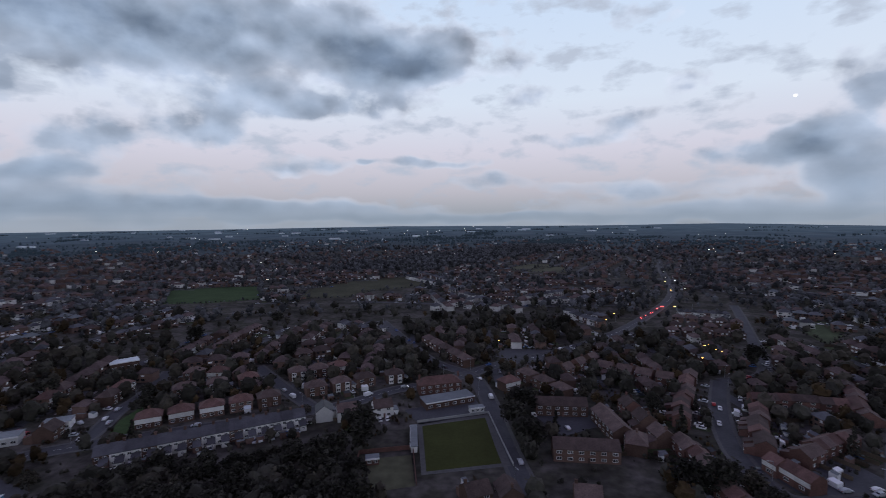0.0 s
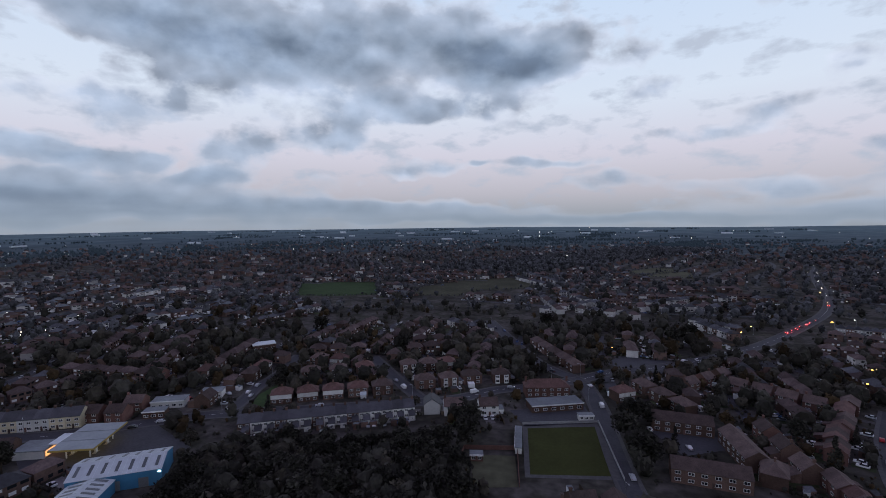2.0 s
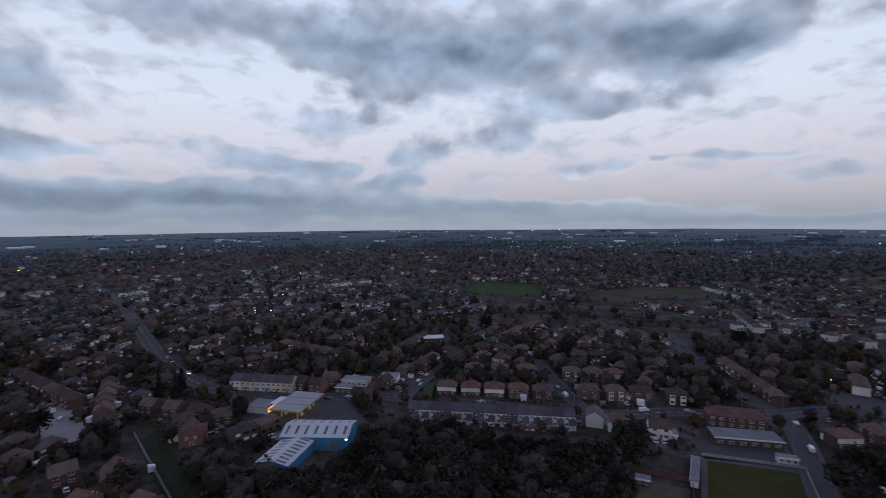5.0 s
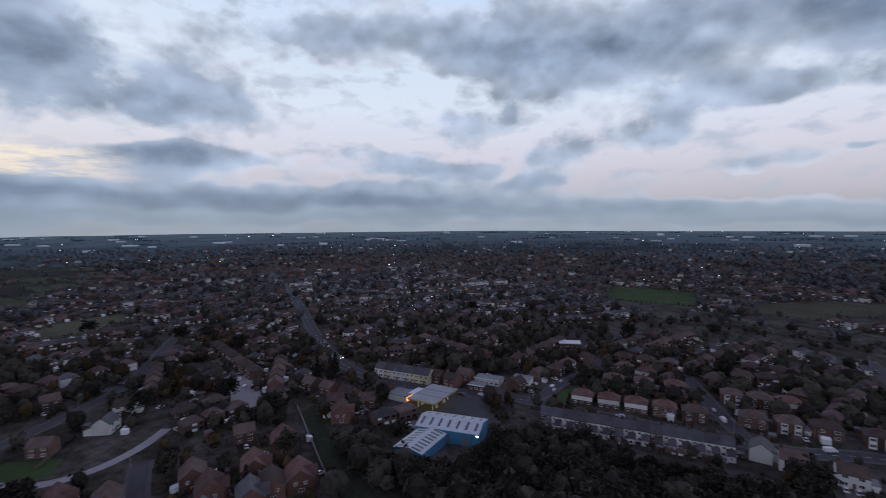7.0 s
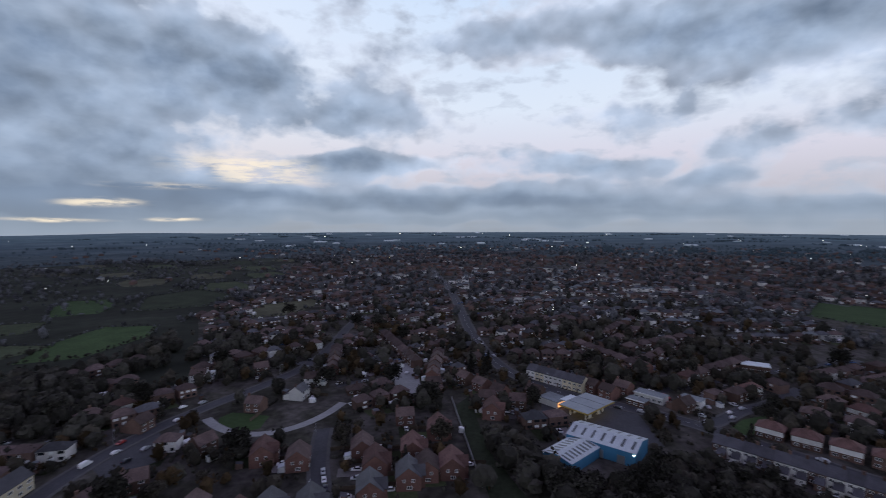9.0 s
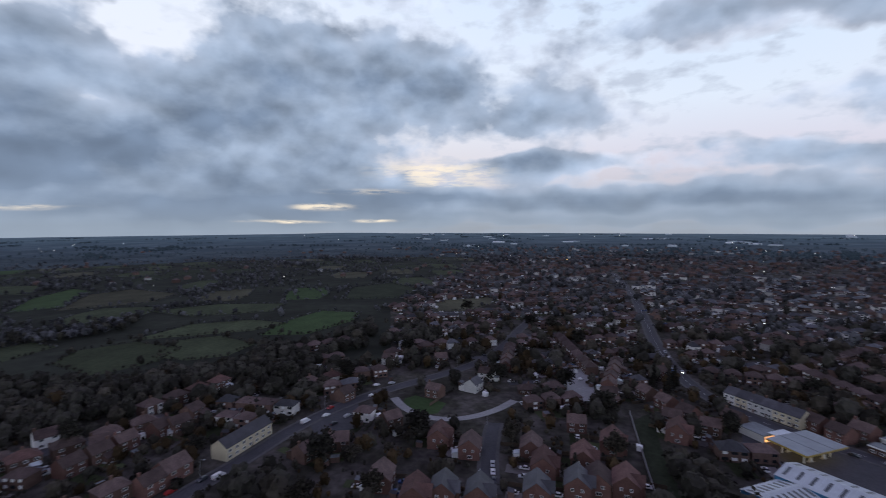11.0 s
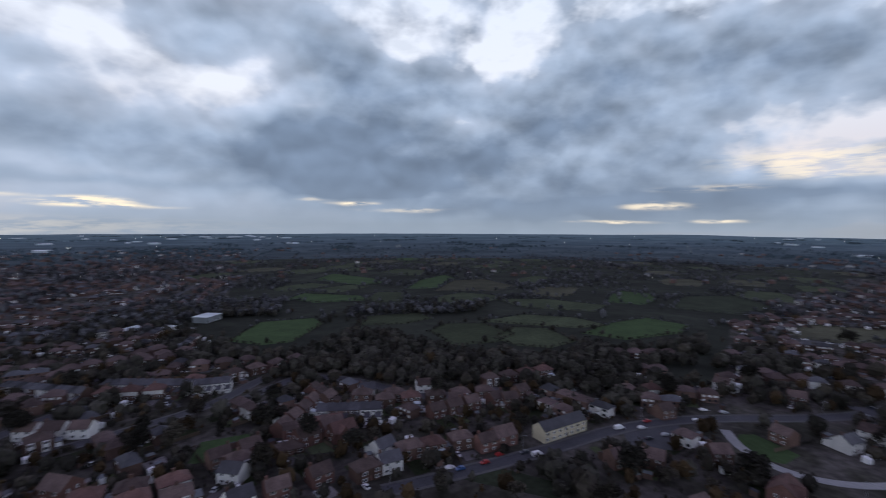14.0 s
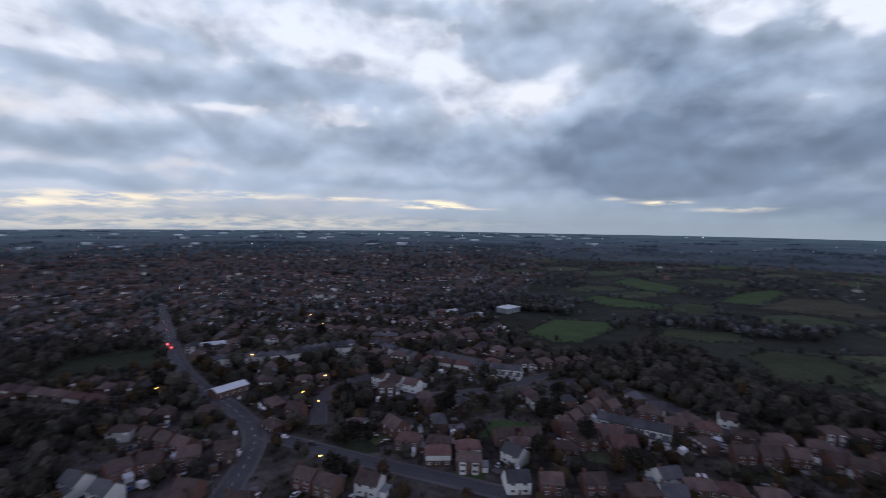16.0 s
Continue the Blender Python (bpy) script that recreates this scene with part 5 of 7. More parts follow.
def petrol_station():
    root = thing("petrol_station_canopy", "white flat canopy over petrol pumps with lit yellow edge", "canopy", -192.5, 150, 21)
    w, d = 17, 25
    roof = part("canopy_roof", boxed(-w / 2, w / 2, -d / 2, d / 2, 5.0, 5.7), M["canopyroof"], root)
    for k in (-1, 1):
        part("roof_seam", boxed(-w / 2, w / 2, k * d * 0.17 - 0.15, k * d * 0.17 + 0.15, 5.7, 5.8), M["felt"], roof)
    part("soffit", boxed(-w / 2 + 0.3, w / 2 - 0.3, -d / 2 + 0.3, d / 2 - 0.3, 4.9, 4.997), M["lit_yellow"], root, "lit yellow soffit")
    for x in (-w / 2 - 0.1, w / 2):
        part("fascia", boxed(x, x + 0.1, -d / 2 - 0.1, d / 2 + 0.1, 4.9, 5.65), M["yellow"], root, "yellow fascia")
    for y in (-d / 2 - 0.1, d / 2):
        part("fascia", boxed(-w / 2, w / 2, y, y + 0.1, 4.9, 5.65), M["yellow"], root, "yellow fascia")
    for x in (-4.5, 4.5):
        for y in (-8, 8):
            part("column", boxed(x - 0.2, x + 0.2, y - 0.2, y + 0.2, 0, 4.95), M["frame"], root)
    for x in (-4.5, 4.5):
        for y in (-4, 4):
            pump = tagged(new("petrol_pump"), "upright petrol pump on a concrete island", "petrol pump", "pumps under the canopy")
            pump.matrix_basis = pose(-192.5, 150, 0, 0, 0, 21) @ pose(x, y, 0)
            part("island", boxed(-0.7, 0.7, -1.6, 1.6, 0, 0.2), M["path"], pump)
            part("cabinet", boxed(-0.35, 0.35, -0.6, 0.6, 0.2, 2.1), M["car_white"], pump)
            part("display", boxed(-0.37, -0.352, -0.4, 0.4, 1.3, 1.8), M["glass"], pump)
    shop = thing("petrol_station_shop", "white flat-roofed petrol station shop with warm lit window", "shop", -210, 141, 21)
    part("wall", boxed(-6, 6, -5, 5, -0.2, 3.4), M["white"], shop)
    part("roof", boxed(-6.3, 6.3, -5.3, 5.3, 3.4, 3.75), M["felt"], shop)
    part("shop_window", boxed(6.0, 6.06, -4, 4, 0.5, 2.8), M["lit_shop"], shop, "warm lit shop window")
    cov = thing("side_canopy", "low pale canopy roof beside the petrol station", "canopy", -203, 148, 21)
    part("roof", boxed(-4, 4, -5, 5, 3.9, 4.3), M["metalroof"], cov)
    for x in (-3.5, 3.5):
        for y in (-4.5, 4.5):
            part("post", boxed(x - 0.12, x + 0.12, y - 0.12, y + 0.12, 0, 3.9), M["steel"], cov)


petrol_station()


def flat_block(name, label, category, x, y, turn, w, d, h, wall, roof, windows=3):
    root = thing(name, label, category, x, y, turn)
    part("wall", boxed(-w / 2, w / 2, -d / 2, d / 2, -0.2, h), M[wall], root)
    part("roof", boxed(-w / 2 - 0.25, w / 2 + 0.25, -d / 2 - 0.25, d / 2 + 0.25, h, h + 0.3), M[roof], root)
    part("parapet", boxed(-w / 2 - 0.25, w / 2 + 0.25, -d / 2 - 0.35, -d / 2 - 0.252, h - 0.2, h + 0.45), M["frame"], root)
    for k in range(windows):
        cx = -w / 2 + w * (k + 0.5) / windows
        add_window(root, cx, 0.9, min(2.2, w / windows * 0.6), 1.3, -d / 2)
        add_window(root, cx, 0.9, min(2.2, w / windows * 0.6), 1.3, d / 2, False)
    return root


flat_block("function_room", "flat-roofed pub function room with pale grey roof", "building", 1.5, 237.5, 22, 27, 10, 3.4, "brick", "greyroof", 6)
flat_block("bowls_pavilion", "small white bowls pavilion with flat roof", "pavilion", 16.2, 226, 14, 7, 3.5, 2.6, "white", "felt", 3)
flat_block("bowls_hut", "long narrow white hut beside the bowling green", "hut", -13.5, 196, -86, 20, 2.6, 2.5, "white", "felt", 6)
flat_block("garden_shed", "brick outbuilding in the walled garden", "shed", -29, 178, 10, 5, 3.5, 2.6, "redbrick", "felt", 2)
flat_block("sports_hall", "large white-roofed sports hall by the playing field", "hall", -182, -500, 33, 24, 17, 6, "felt", "metalroof", 6)
flat_block("school_block", "long low school block with white roof", "school", -136, -478, 30, 20, 8, 3.5, "white", "metalroof", 8)
flat_block("school_block", "low school wing with pale roof", "school", -112, -500, 30, 26, 9, 3.5, "felt", "metalroof", 8)
flat_block("workshop_unit", "flat workshop with long pale blue roof", "workshop", -213, 301, 40, 16, 10, 4.5, "brick", "metalroof", 4)
flat_block("garage_showroom", "flat-roofed car showroom with pale roof", "showroom", -196, 196, 24, 16, 8, 3.6, "white", "felt", 5)
flat_block("garage_showroom", "low flat-roofed car workshop", "showroom", -183, 212, 24, 11, 8, 3.6, "white", "felt", 4)
flat_block("service_yard_unit", "flat dark-roofed service yard building", "workshop", -192, 183, 24, 10, 6, 3.5, "brick", "felt", 3)


def garden_wall(pts, h=1.9, mat="redbrick", label="red brick garden wall"):
    bm = bmesh.new()
    for (ax, ay), (bx, by) in zip(pts, pts[1:]):
        a, b = Vector((ax, ay, 0)), Vector((bx, by, 0))
        d = (b - a).normalized()
        n = Vector((-d.y, d.x, 0)) * 0.12
        lo = [bm.verts.new(v + Vector((0, 0, -0.1))) for v in (a - n, b - n, b + n, a + n)]
        hi = [bm.verts.new(v + Vector((0, 0, h))) for v in (a - n, b - n, b + n, a + n)]
        bm.faces.new(hi)
        for i in range(4):
            bm.faces.new((lo[i], lo[(i + 1) % 4], hi[(i + 1) % 4], hi[i]))
    bmesh.ops.recalc_face_normals(bm, faces=bm.faces[:])
    return tagged(new("garden_wall", mesh_of("garden_wall", bm, M[mat])), label, "wall", kind="structure")


garden_wall([(-35, 156), (-35.5, 185), (-13.5, 189), (-10.5, 162)])
garden_wall([(-13, 214), (22, 224), (27, 175)], 1.2, "path", "low pale concrete wall round the bowling green")
garden_wall([(-148, 70), (-235, 90)], 1.6, "path", "pale boundary wall beside a grass strip")


# ---- trees ----
def leaf_quads(rnd, centres, per, spread, size):
    """Many small bent leaf sprays round the given centres."""
    verts, faces = [], []
    for cx, cy, cz, s in centres:
        for _ in range(per):
            while True:
                p = Vector((rnd.uniform(-1, 1), rnd.uniform(-1, 1), rnd.uniform(-1, 1)))
                if 0.2 < p.length < 1:
                    break
            p = Vector((cx, cy, cz)) + p * spread * s
            a = Vector((rnd.gauss(0, 1), rnd.gauss(0, 1), rnd.gauss(0, 0.6))).normalized()
            b = a.cross(Vector((rnd.gauss(0, 1), rnd.gauss(0, 1), rnd.gauss(0, 1)))).normalized()
            w = size * rnd.uniform(0.6, 1.3)
            i = len(verts)
            verts += [p - a * w, p + b * w * 0.5, p + a * w, p - b * w * 0.5]
            faces.append((i, i + 1, i + 2, i + 3))
    return verts, faces


def make_tree(kind, label, tall, wide, mat, seed, conifer=False):
    rnd = random.Random(seed)
    root = tagged(new(kind), label, "tree")
    bm = bmesh.new()
    cylinder(bm, 0, 0, -0.3, tall * 0.55, tall * 0.028, tall * 0.014, 7)
    centres = []
    if conifer:
        cylinder(bm, 0, 0, tall * 0.5, tall * 0.97, tall * 0.015, 0.03, 6)
        for k in range(46):
            f = (k + 0.5) / 46
            r = wide * 0.5 * (1 - f) * rnd.uniform(0.35, 1.0)
            a = rnd.uniform(0, 6.283)
            centres.append((r * math.cos(a), r * math.sin(a), tall * (0.06 + 0.94 * f), 0.45 + 0.9 * (1 - f)))
    else:
        for k in range(rnd.randrange(22, 30)):
            a, e = rnd.uniform(0, 6.283), rnd.uniform(-0.5, 1.0)
            rr = rnd.uniform(0.45, 1.0) * (1 + 0.25 * math.sin(a * 2 + seed))
            ring = math.sqrt(max(0.05, 1 - e * e * 0.9))
            c = (wide * 0.42 * rr * ring * math.cos(a), wide * 0.42 * rr * ring * math.sin(a), tall * (0.58 + 0.34 * e * rnd.uniform(0.7, 1.05)), rnd.uniform(0.7, 1.25))
            centres.append(c)
            if k < 6:
                s, t = Vector((0, 0, tall * rnd.uniform(0.25, 0.5))), Vector(c[:3])
                d = (t - s).normalized()
                u = d.orthogonal().normalized()
                v = d.cross(u)
                ra, rb = tall * 0.011, tall * 0.004
                A = [bm.verts.new(s + (u * math.cos(q) + v * math.sin(q)) * ra) for q in (0, 2.1, 4.2)]
                B = [bm.verts.new(t + (u * math.cos(q) + v * math.sin(q)) * rb) for q in (0, 2.1, 4.2)]
                for i in range(3):
                    bm.faces.new((A[i], A[(i + 1) % 3], B[(i + 1) % 3], B[i]))
    part("trunk", bm, M["bark"], root)
    v, f = leaf_quads(rnd, centres, 26 if conifer else 34, wide * (0.16 if conifer else 0.2), wide * 0.076)
    me = bpy.data.meshes.new("crown")
    me.from_pydata(v, [], f)
    me.materials.append(M[mat])
    crown = new("crown", me)
    crown.parent = root
    return root


TREES, TREE_PROTO = [], {}
TREE_KINDS = [
    ("broadleaf_tree", "full dark green broadleaf garden tree", 11.0, 9.5, "leaf", False),
    ("broadleaf_tree", "tall dark broadleaf tree with loose crown", 14.0, 10.0, "leaf_dark", False),
    ("broadleaf_tree", "small garden tree with rounded crown", 7.0, 6.0, "leaf", False),
    ("broadleaf_tree", "autumn-brown garden tree behind houses", 8.5, 7.0, "leaf_rust", False),
    ("broadleaf_tree", "wide old tree with heavy crown", 13.0, 13.0, "leaf_dark", False),
    ("conifer_tree", "dark pointed conifer above the gardens", 14.0, 6.0, "leaf_dark", True),
    ("garden_bush", "low dark garden bush", 3.2, 4.2, "leaf_dark", False),
]


def tree(x, y, k, scale=1.0):
    TREES.append((x, y))
    m = pose(x, y, 0, 0, 0, rng.uniform(0, 360)) @ Matrix.Diagonal((scale, scale, scale * rng.uniform(0.88, 1.12), 1))
    if k not in TREE_PROTO:
        name, label, tall, wide, mat, con = TREE_KINDS[k]
        TREE_PROTO[k] = make_tree(name, label, tall, wide, mat, 11 + k, con)
        TREE_PROTO[k].matrix_basis = m
        TREE_PROTO[k]["made"] = 1
        s = TREE_PROTO[k].scale
        KSCALE[k] = Vector(s)
        return
    s = KSCALE[k]
    copy_thing(TREE_PROTO[k], m @ Matrix.Diagonal((1 / s.x, 1 / s.y, 1 / s.z, 1)))


KSCALE = {}


def clear(x, y, r):
    if road_gap(x, y) < r * 0.4 - 1.0:
        return False
    return all((bx - x) ** 2 + (by - y) ** 2 > (br * 0.9 + r * 0.5 + 1.5) ** 2 for bx, by, br in BUILT)


# trees that stand out
tree(-37, 202, 4, 1.0)
tree(-195, 358, 4, 1.0)
tree(-108, 319, 4, 1.0)
tree(-5, 410, 4, 1.0)
tree(105, 393, 4, 1.0)
tree(203, 296, 4, 1.0)
tree(89, 375, 4, 1.0)
tree(32, 206, 4, 1.0)
tree(36, 185, 4, 1.0)
tree(39, 225, 4, 1.0)
tree(-369, 340, 4, 1.0)
tree(-217, 244, 4, 1.0)
tree(-154, 420, 4, 1.0)
tree(302, 316, 4, 1.0)
tree(87, 156, 4, 1.0)
tree(97, 153, 4, 1.0)
tree(-35, 191, 4, 1.0)
tree(-277, 25, 4, 1.0)
tree(-267, 64, 4, 1.0)
tree(-232, 76, 4, 1.0)
tree(-175, -58, 4, 1.0)
tree(-269, -108, 4, 1.0)
tree(-368, 95, 4, 1.0)
tree(-336, -40, 4, 1.0)
tree(-206, -19, 4, 1.0)
tree(-429, 65, 4, 1.0)
tree(-428, 86, 4, 1.0)
tree(-258, 202, 4, 1.0)
tree(-510, 7, 4, 1.0)
tree(3, -202, 1, 1.0)
tree(129, -245, 1, 1.0)
tree(144, -227, 1, 1.0)
tree(27, -400, 1, 1.0)
tree(-42, -341, 1, 1.0)
tree(-13, -284, 1, 1.0)
tree(-95, -208, 1, 1.0)
tree(-103, -180, 1, 1.0)
tree(-183, -172, 1, 1.0)
tree(116, -292, 1, 1.0)
tree(-272, 130, 5, 1.15)
tree(-273, 118, 5, 1.15)
tree(-262, 122, 5, 1.15)

FARTREES = []
# dark garden trees between the rows to the west and south-west
for _ in range(2600):
    r, b = 130 + 470 * math.sqrt(rng.random()), radians(rng.uniform(108, 217))
    x, y = -r * math.sin(b), r * math.cos(b)
    if not country(x, y) and clear(x, y, 2.6) and not any(inside(x, y, p) for p in AREAS["field"]):
        FARTREES.append((x, y, rng.uniform(3.0, 8.5), rng.choice((0, 1, 1, 1, 2))))


def in_any(x, y, kind):
    return any(inside(x, y, p) for p in AREAS[kind])


def before_field(x, y):
    """Whether a crown at this place would stand before a playing field or pasture."""
    return any(inside(x * q, y * q, p) for p in FAR_FIELDS for q in (1.04, 1.08, 1.12))


FAR_FIELDS = [p for p in AREAS["field"] if math.hypot(*p[0]) > 330]
YARDS = [[(-14, 138), (26, 138), (27, 176), (-10, 170)], [(40, 140), (76, 140), (80, 174), (44, 168)], [(-305, -50), (-246, -62), (-205, -100), (-190, -84), (-232, -46), (-262, -44), (-284, 12), (-312, 8)], [(-150, 180), (-64, 218), (-52, 196), (-138, 156)], [(-262, -44), (-238, -40), (-208, -16), (-214, 16), (-240, 40), (-284, 30)], [(-246, 84), (-240, 100), (-150, 80), (-150, 62)], [(-13, 213), (22, 223), (26, 175), (-9, 169)], [(-20, 229), (16, 243), (21, 223), (-12, 212)], [(44, 221), (66, 228), (77, 211), (53, 199)], [(-216, 160), (-185, 176), (-150, 160), (-168, 136), (-200, 128), (-222, 140)], [(-175, 135), (-150, 152), (-136, 128), (-140, 104), (-160, 100)]]
# woods: single trees where the camera is near, a mass of crowns farther off
near_left = 150
for poly in AREAS["wood"]:
    xs, ys = [p[0] for p in poly], [p[1] for p in poly]
    area = (max(xs) - min(xs)) * (max(ys) - min(ys))
    gap = 17 if math.hypot(sum(xs) / len(xs), sum(ys) / len(ys)) < 260 else 60
    for _ in range(int(min(area / gap, 9000))):
        x, y = rng.uniform(min(xs), max(xs)), rng.uniform(min(ys), max(ys))
        if not inside(x, y, poly) or any(inside(x, y, q) for q in YARDS) or not clear(x, y, 4) or in_any(x, y, "field"):
            continue
        if math.hypot(x, y) < 215 and near_left > 0 and all((x - a) ** 2 + (y - b) ** 2 > 13 for a, b in TREES[-185:]):
            tree(x, y, rng.choice((0, 1, 1, 4, 4, 2)), rng.uniform(0.62, 0.9))
            near_left -= 1
        else:
            FARTREES.append((x, y, rng.uniform(3, 5) if before_field(x, y) else rng.uniform(7, 12), rng.choice((0, 1, 1, 1, 1))))
# garden trees
for _ in range(2600):
    r, b = 120 + 260 * math.sqrt(rng.random()), radians(rng.uniform(-52, 216))
    x, y = -r * math.sin(b), r * math.cos(b)
    if country(x, y) or not clear(x, y, 3.5) or in_any(x, y, "field") or in_any(x, y, "wood") or any(inside(x, y, q) for q in YARDS):
        continue
    if len(TREES) < 320 and r < 290:
        tree(x, y, rng.choice((0, 2, 2, 3, 6, 6, 6, 5, 1)), rng.uniform(0.7, 1.1))
    else:
        FARTREES.append((x, y, rng.uniform(3.5, 9), rng.choice((0, 0, 1, 2, 2))))


for _ in range(6500):
    r, b = 140 + 220 * math.sqrt(rng.random()), radians(rng.uniform(-52, 216))
    x, y = -r * math.sin(b), r * math.cos(b)
    if clear(x, y, 1.0) and road_gap(x, y) > 0.5 and not country(x, y) and not in_any(x, y, "field") and not any(inside(x, y, q) for q in YARDS):
        for _ in range(rng.randrange(1, 4)):
            FARTREES.append((x + rng.uniform(-1.5, 1.5), y + rng.uniform(-1.5, 1.5), rng.uniform(1.0, 2.6), rng.choice((0, 1, 1, 2))))


# ---- the town farther off: houses, trees and hedges that nobody could count ----
FAR = {"verts": [], "faces": [], "slots": []}


def far_house(x, y, turn, w, d, e, rise, wall, roof, detail):
    V, F, S = FAR["verts"], FAR["faces"], FAR["slots"]
    c, s = math.cos(turn), math.sin(turn)
    i = len(V)

    def at(px, py, pz):
        V.append((x + px * c - py * s, y + px * s + py * c, pz))

    a, b = w / 2, d / 2
    for px, py in ((-a, -b), (a, -b), (a, b), (-a, b)):
        at(px, py, -0.2)
    for px, py in ((-a, -b), (a, -b), (a, b), (-a, b)):
        at(px, py, e)
    for q in ((0, 1, 5, 4), (1, 2, 6, 5), (2, 3, 7, 6), (3, 0, 4, 7)):
        F.append(tuple(i + k for k in q))
        S.append(wall)
    j = len(V)
    o = 0.4
    r = a - b if w > d + 1 else 0.2
    for px, py in ((-a - o, -b - o), (a + o, -b - o), (a + o, b + o), (-a - o, b + o)):
        at(px, py, e + 0.02)
    at(-r, 0, e + rise)
    at(r, 0, e + rise)
    for q in ((3, 2, 1, 0), (0, 1, 5, 4), (1, 2, 5), (2, 3, 4, 5), (3, 0, 4)):
        F.append(tuple(j + k for k in q))
        S.append(roof)
    if detail:
        for side in (-1, 1):
            for k in range(detail):
                px = -a + w * (k + 0.5) / detail
                for pz in ((0.8, 2.1), (3.4, 4.6)):
                    if rng.random() < 0.25:
                        continue
                    n = len(V)
                    hw = w / detail * rng.uniform(0.22, 0.38)
                    py = side * (b + 0.05)
                    at(px - hw, py, pz[0]), at(px + hw, py, pz[0]), at(px + hw, py, pz[1]), at(px - hw, py, pz[1])
                    F.append((n, n + 1, n + 2, n + 3))
                    S.append(4 if rng.random() < (0.5 if x * x + y * y < 250000 else 0.28) else 5)


def far_shed_box(x, y, turn, w, d, h):
    """A garden shed, conservatory or garage with a slightly pitched roof."""
    V, F, S = FAR["verts"], FAR["faces"], FAR["slots"]
    c, s = math.cos(turn), math.sin(turn)
    i = len(V)
    for px, py, pz in ((-w, -d, -0.1), (w, -d, -0.1), (w, d, -0.1), (-w, d, -0.1), (-w, -d, h), (w, -d, h), (w, d, h + 0.5), (-w, d, h + 0.5)):
        V.append((x + (px * c - py * s) / 2, y + (px * s + py * c) / 2, pz))
    k = rng.random()
    for q in ((0, 1, 5, 4), (1, 2, 6, 5), (2, 3, 7, 6), (3, 0, 4, 7)):
        F.append(tuple(i + t for t in q))
        S.append(4 if k < 0.3 else 0)
    F.append((i + 4, i + 5, i + 6, i + 7))
    S.append(4 if k < 0.18 else 6 if k < 0.6 else 3)


FENCE = ([], [])


def garden_fence(x, y, turn, length):
    V, F = FENCE
    dx, dy = math.cos(turn) * length / 2, math.sin(turn) * length / 2
    nx, ny = -math.sin(turn) * 0.05, math.cos(turn) * 0.05
    i = len(V)
    for z in (-0.1, 1.75):
        V.extend(((x - dx - nx, y - dy - ny, z), (x + dx - nx, y + dy - ny, z), (x + dx + nx, y + dy + ny, z), (x - dx + nx, y - dy + ny, z)))
    F.extend(tuple(i + k for k in q) for q in ((4, 5, 6, 7), (0, 1, 5, 4), (1, 2, 6, 5), (2, 3, 7, 6), (3, 0, 4, 7)))


STREET = ([], [])


def far_street(x, y, turn, length, wide):
    V, F = STREET
    dx, dy = math.cos(turn) * length / 2, math.sin(turn) * length / 2
    nx, ny = -math.sin(turn) * wide / 2, math.cos(turn) * wide / 2
    i = len(V)
    V.extend(((x - dx - nx, y - dy - ny, 0.03), (x + dx - nx, y + dy - ny, 0.03), (x + dx + nx, y + dy + ny, 0.03), (x - dx + nx, y - dy + ny, 0.03)))
    F.append((i, i + 1, i + 2, i + 3))


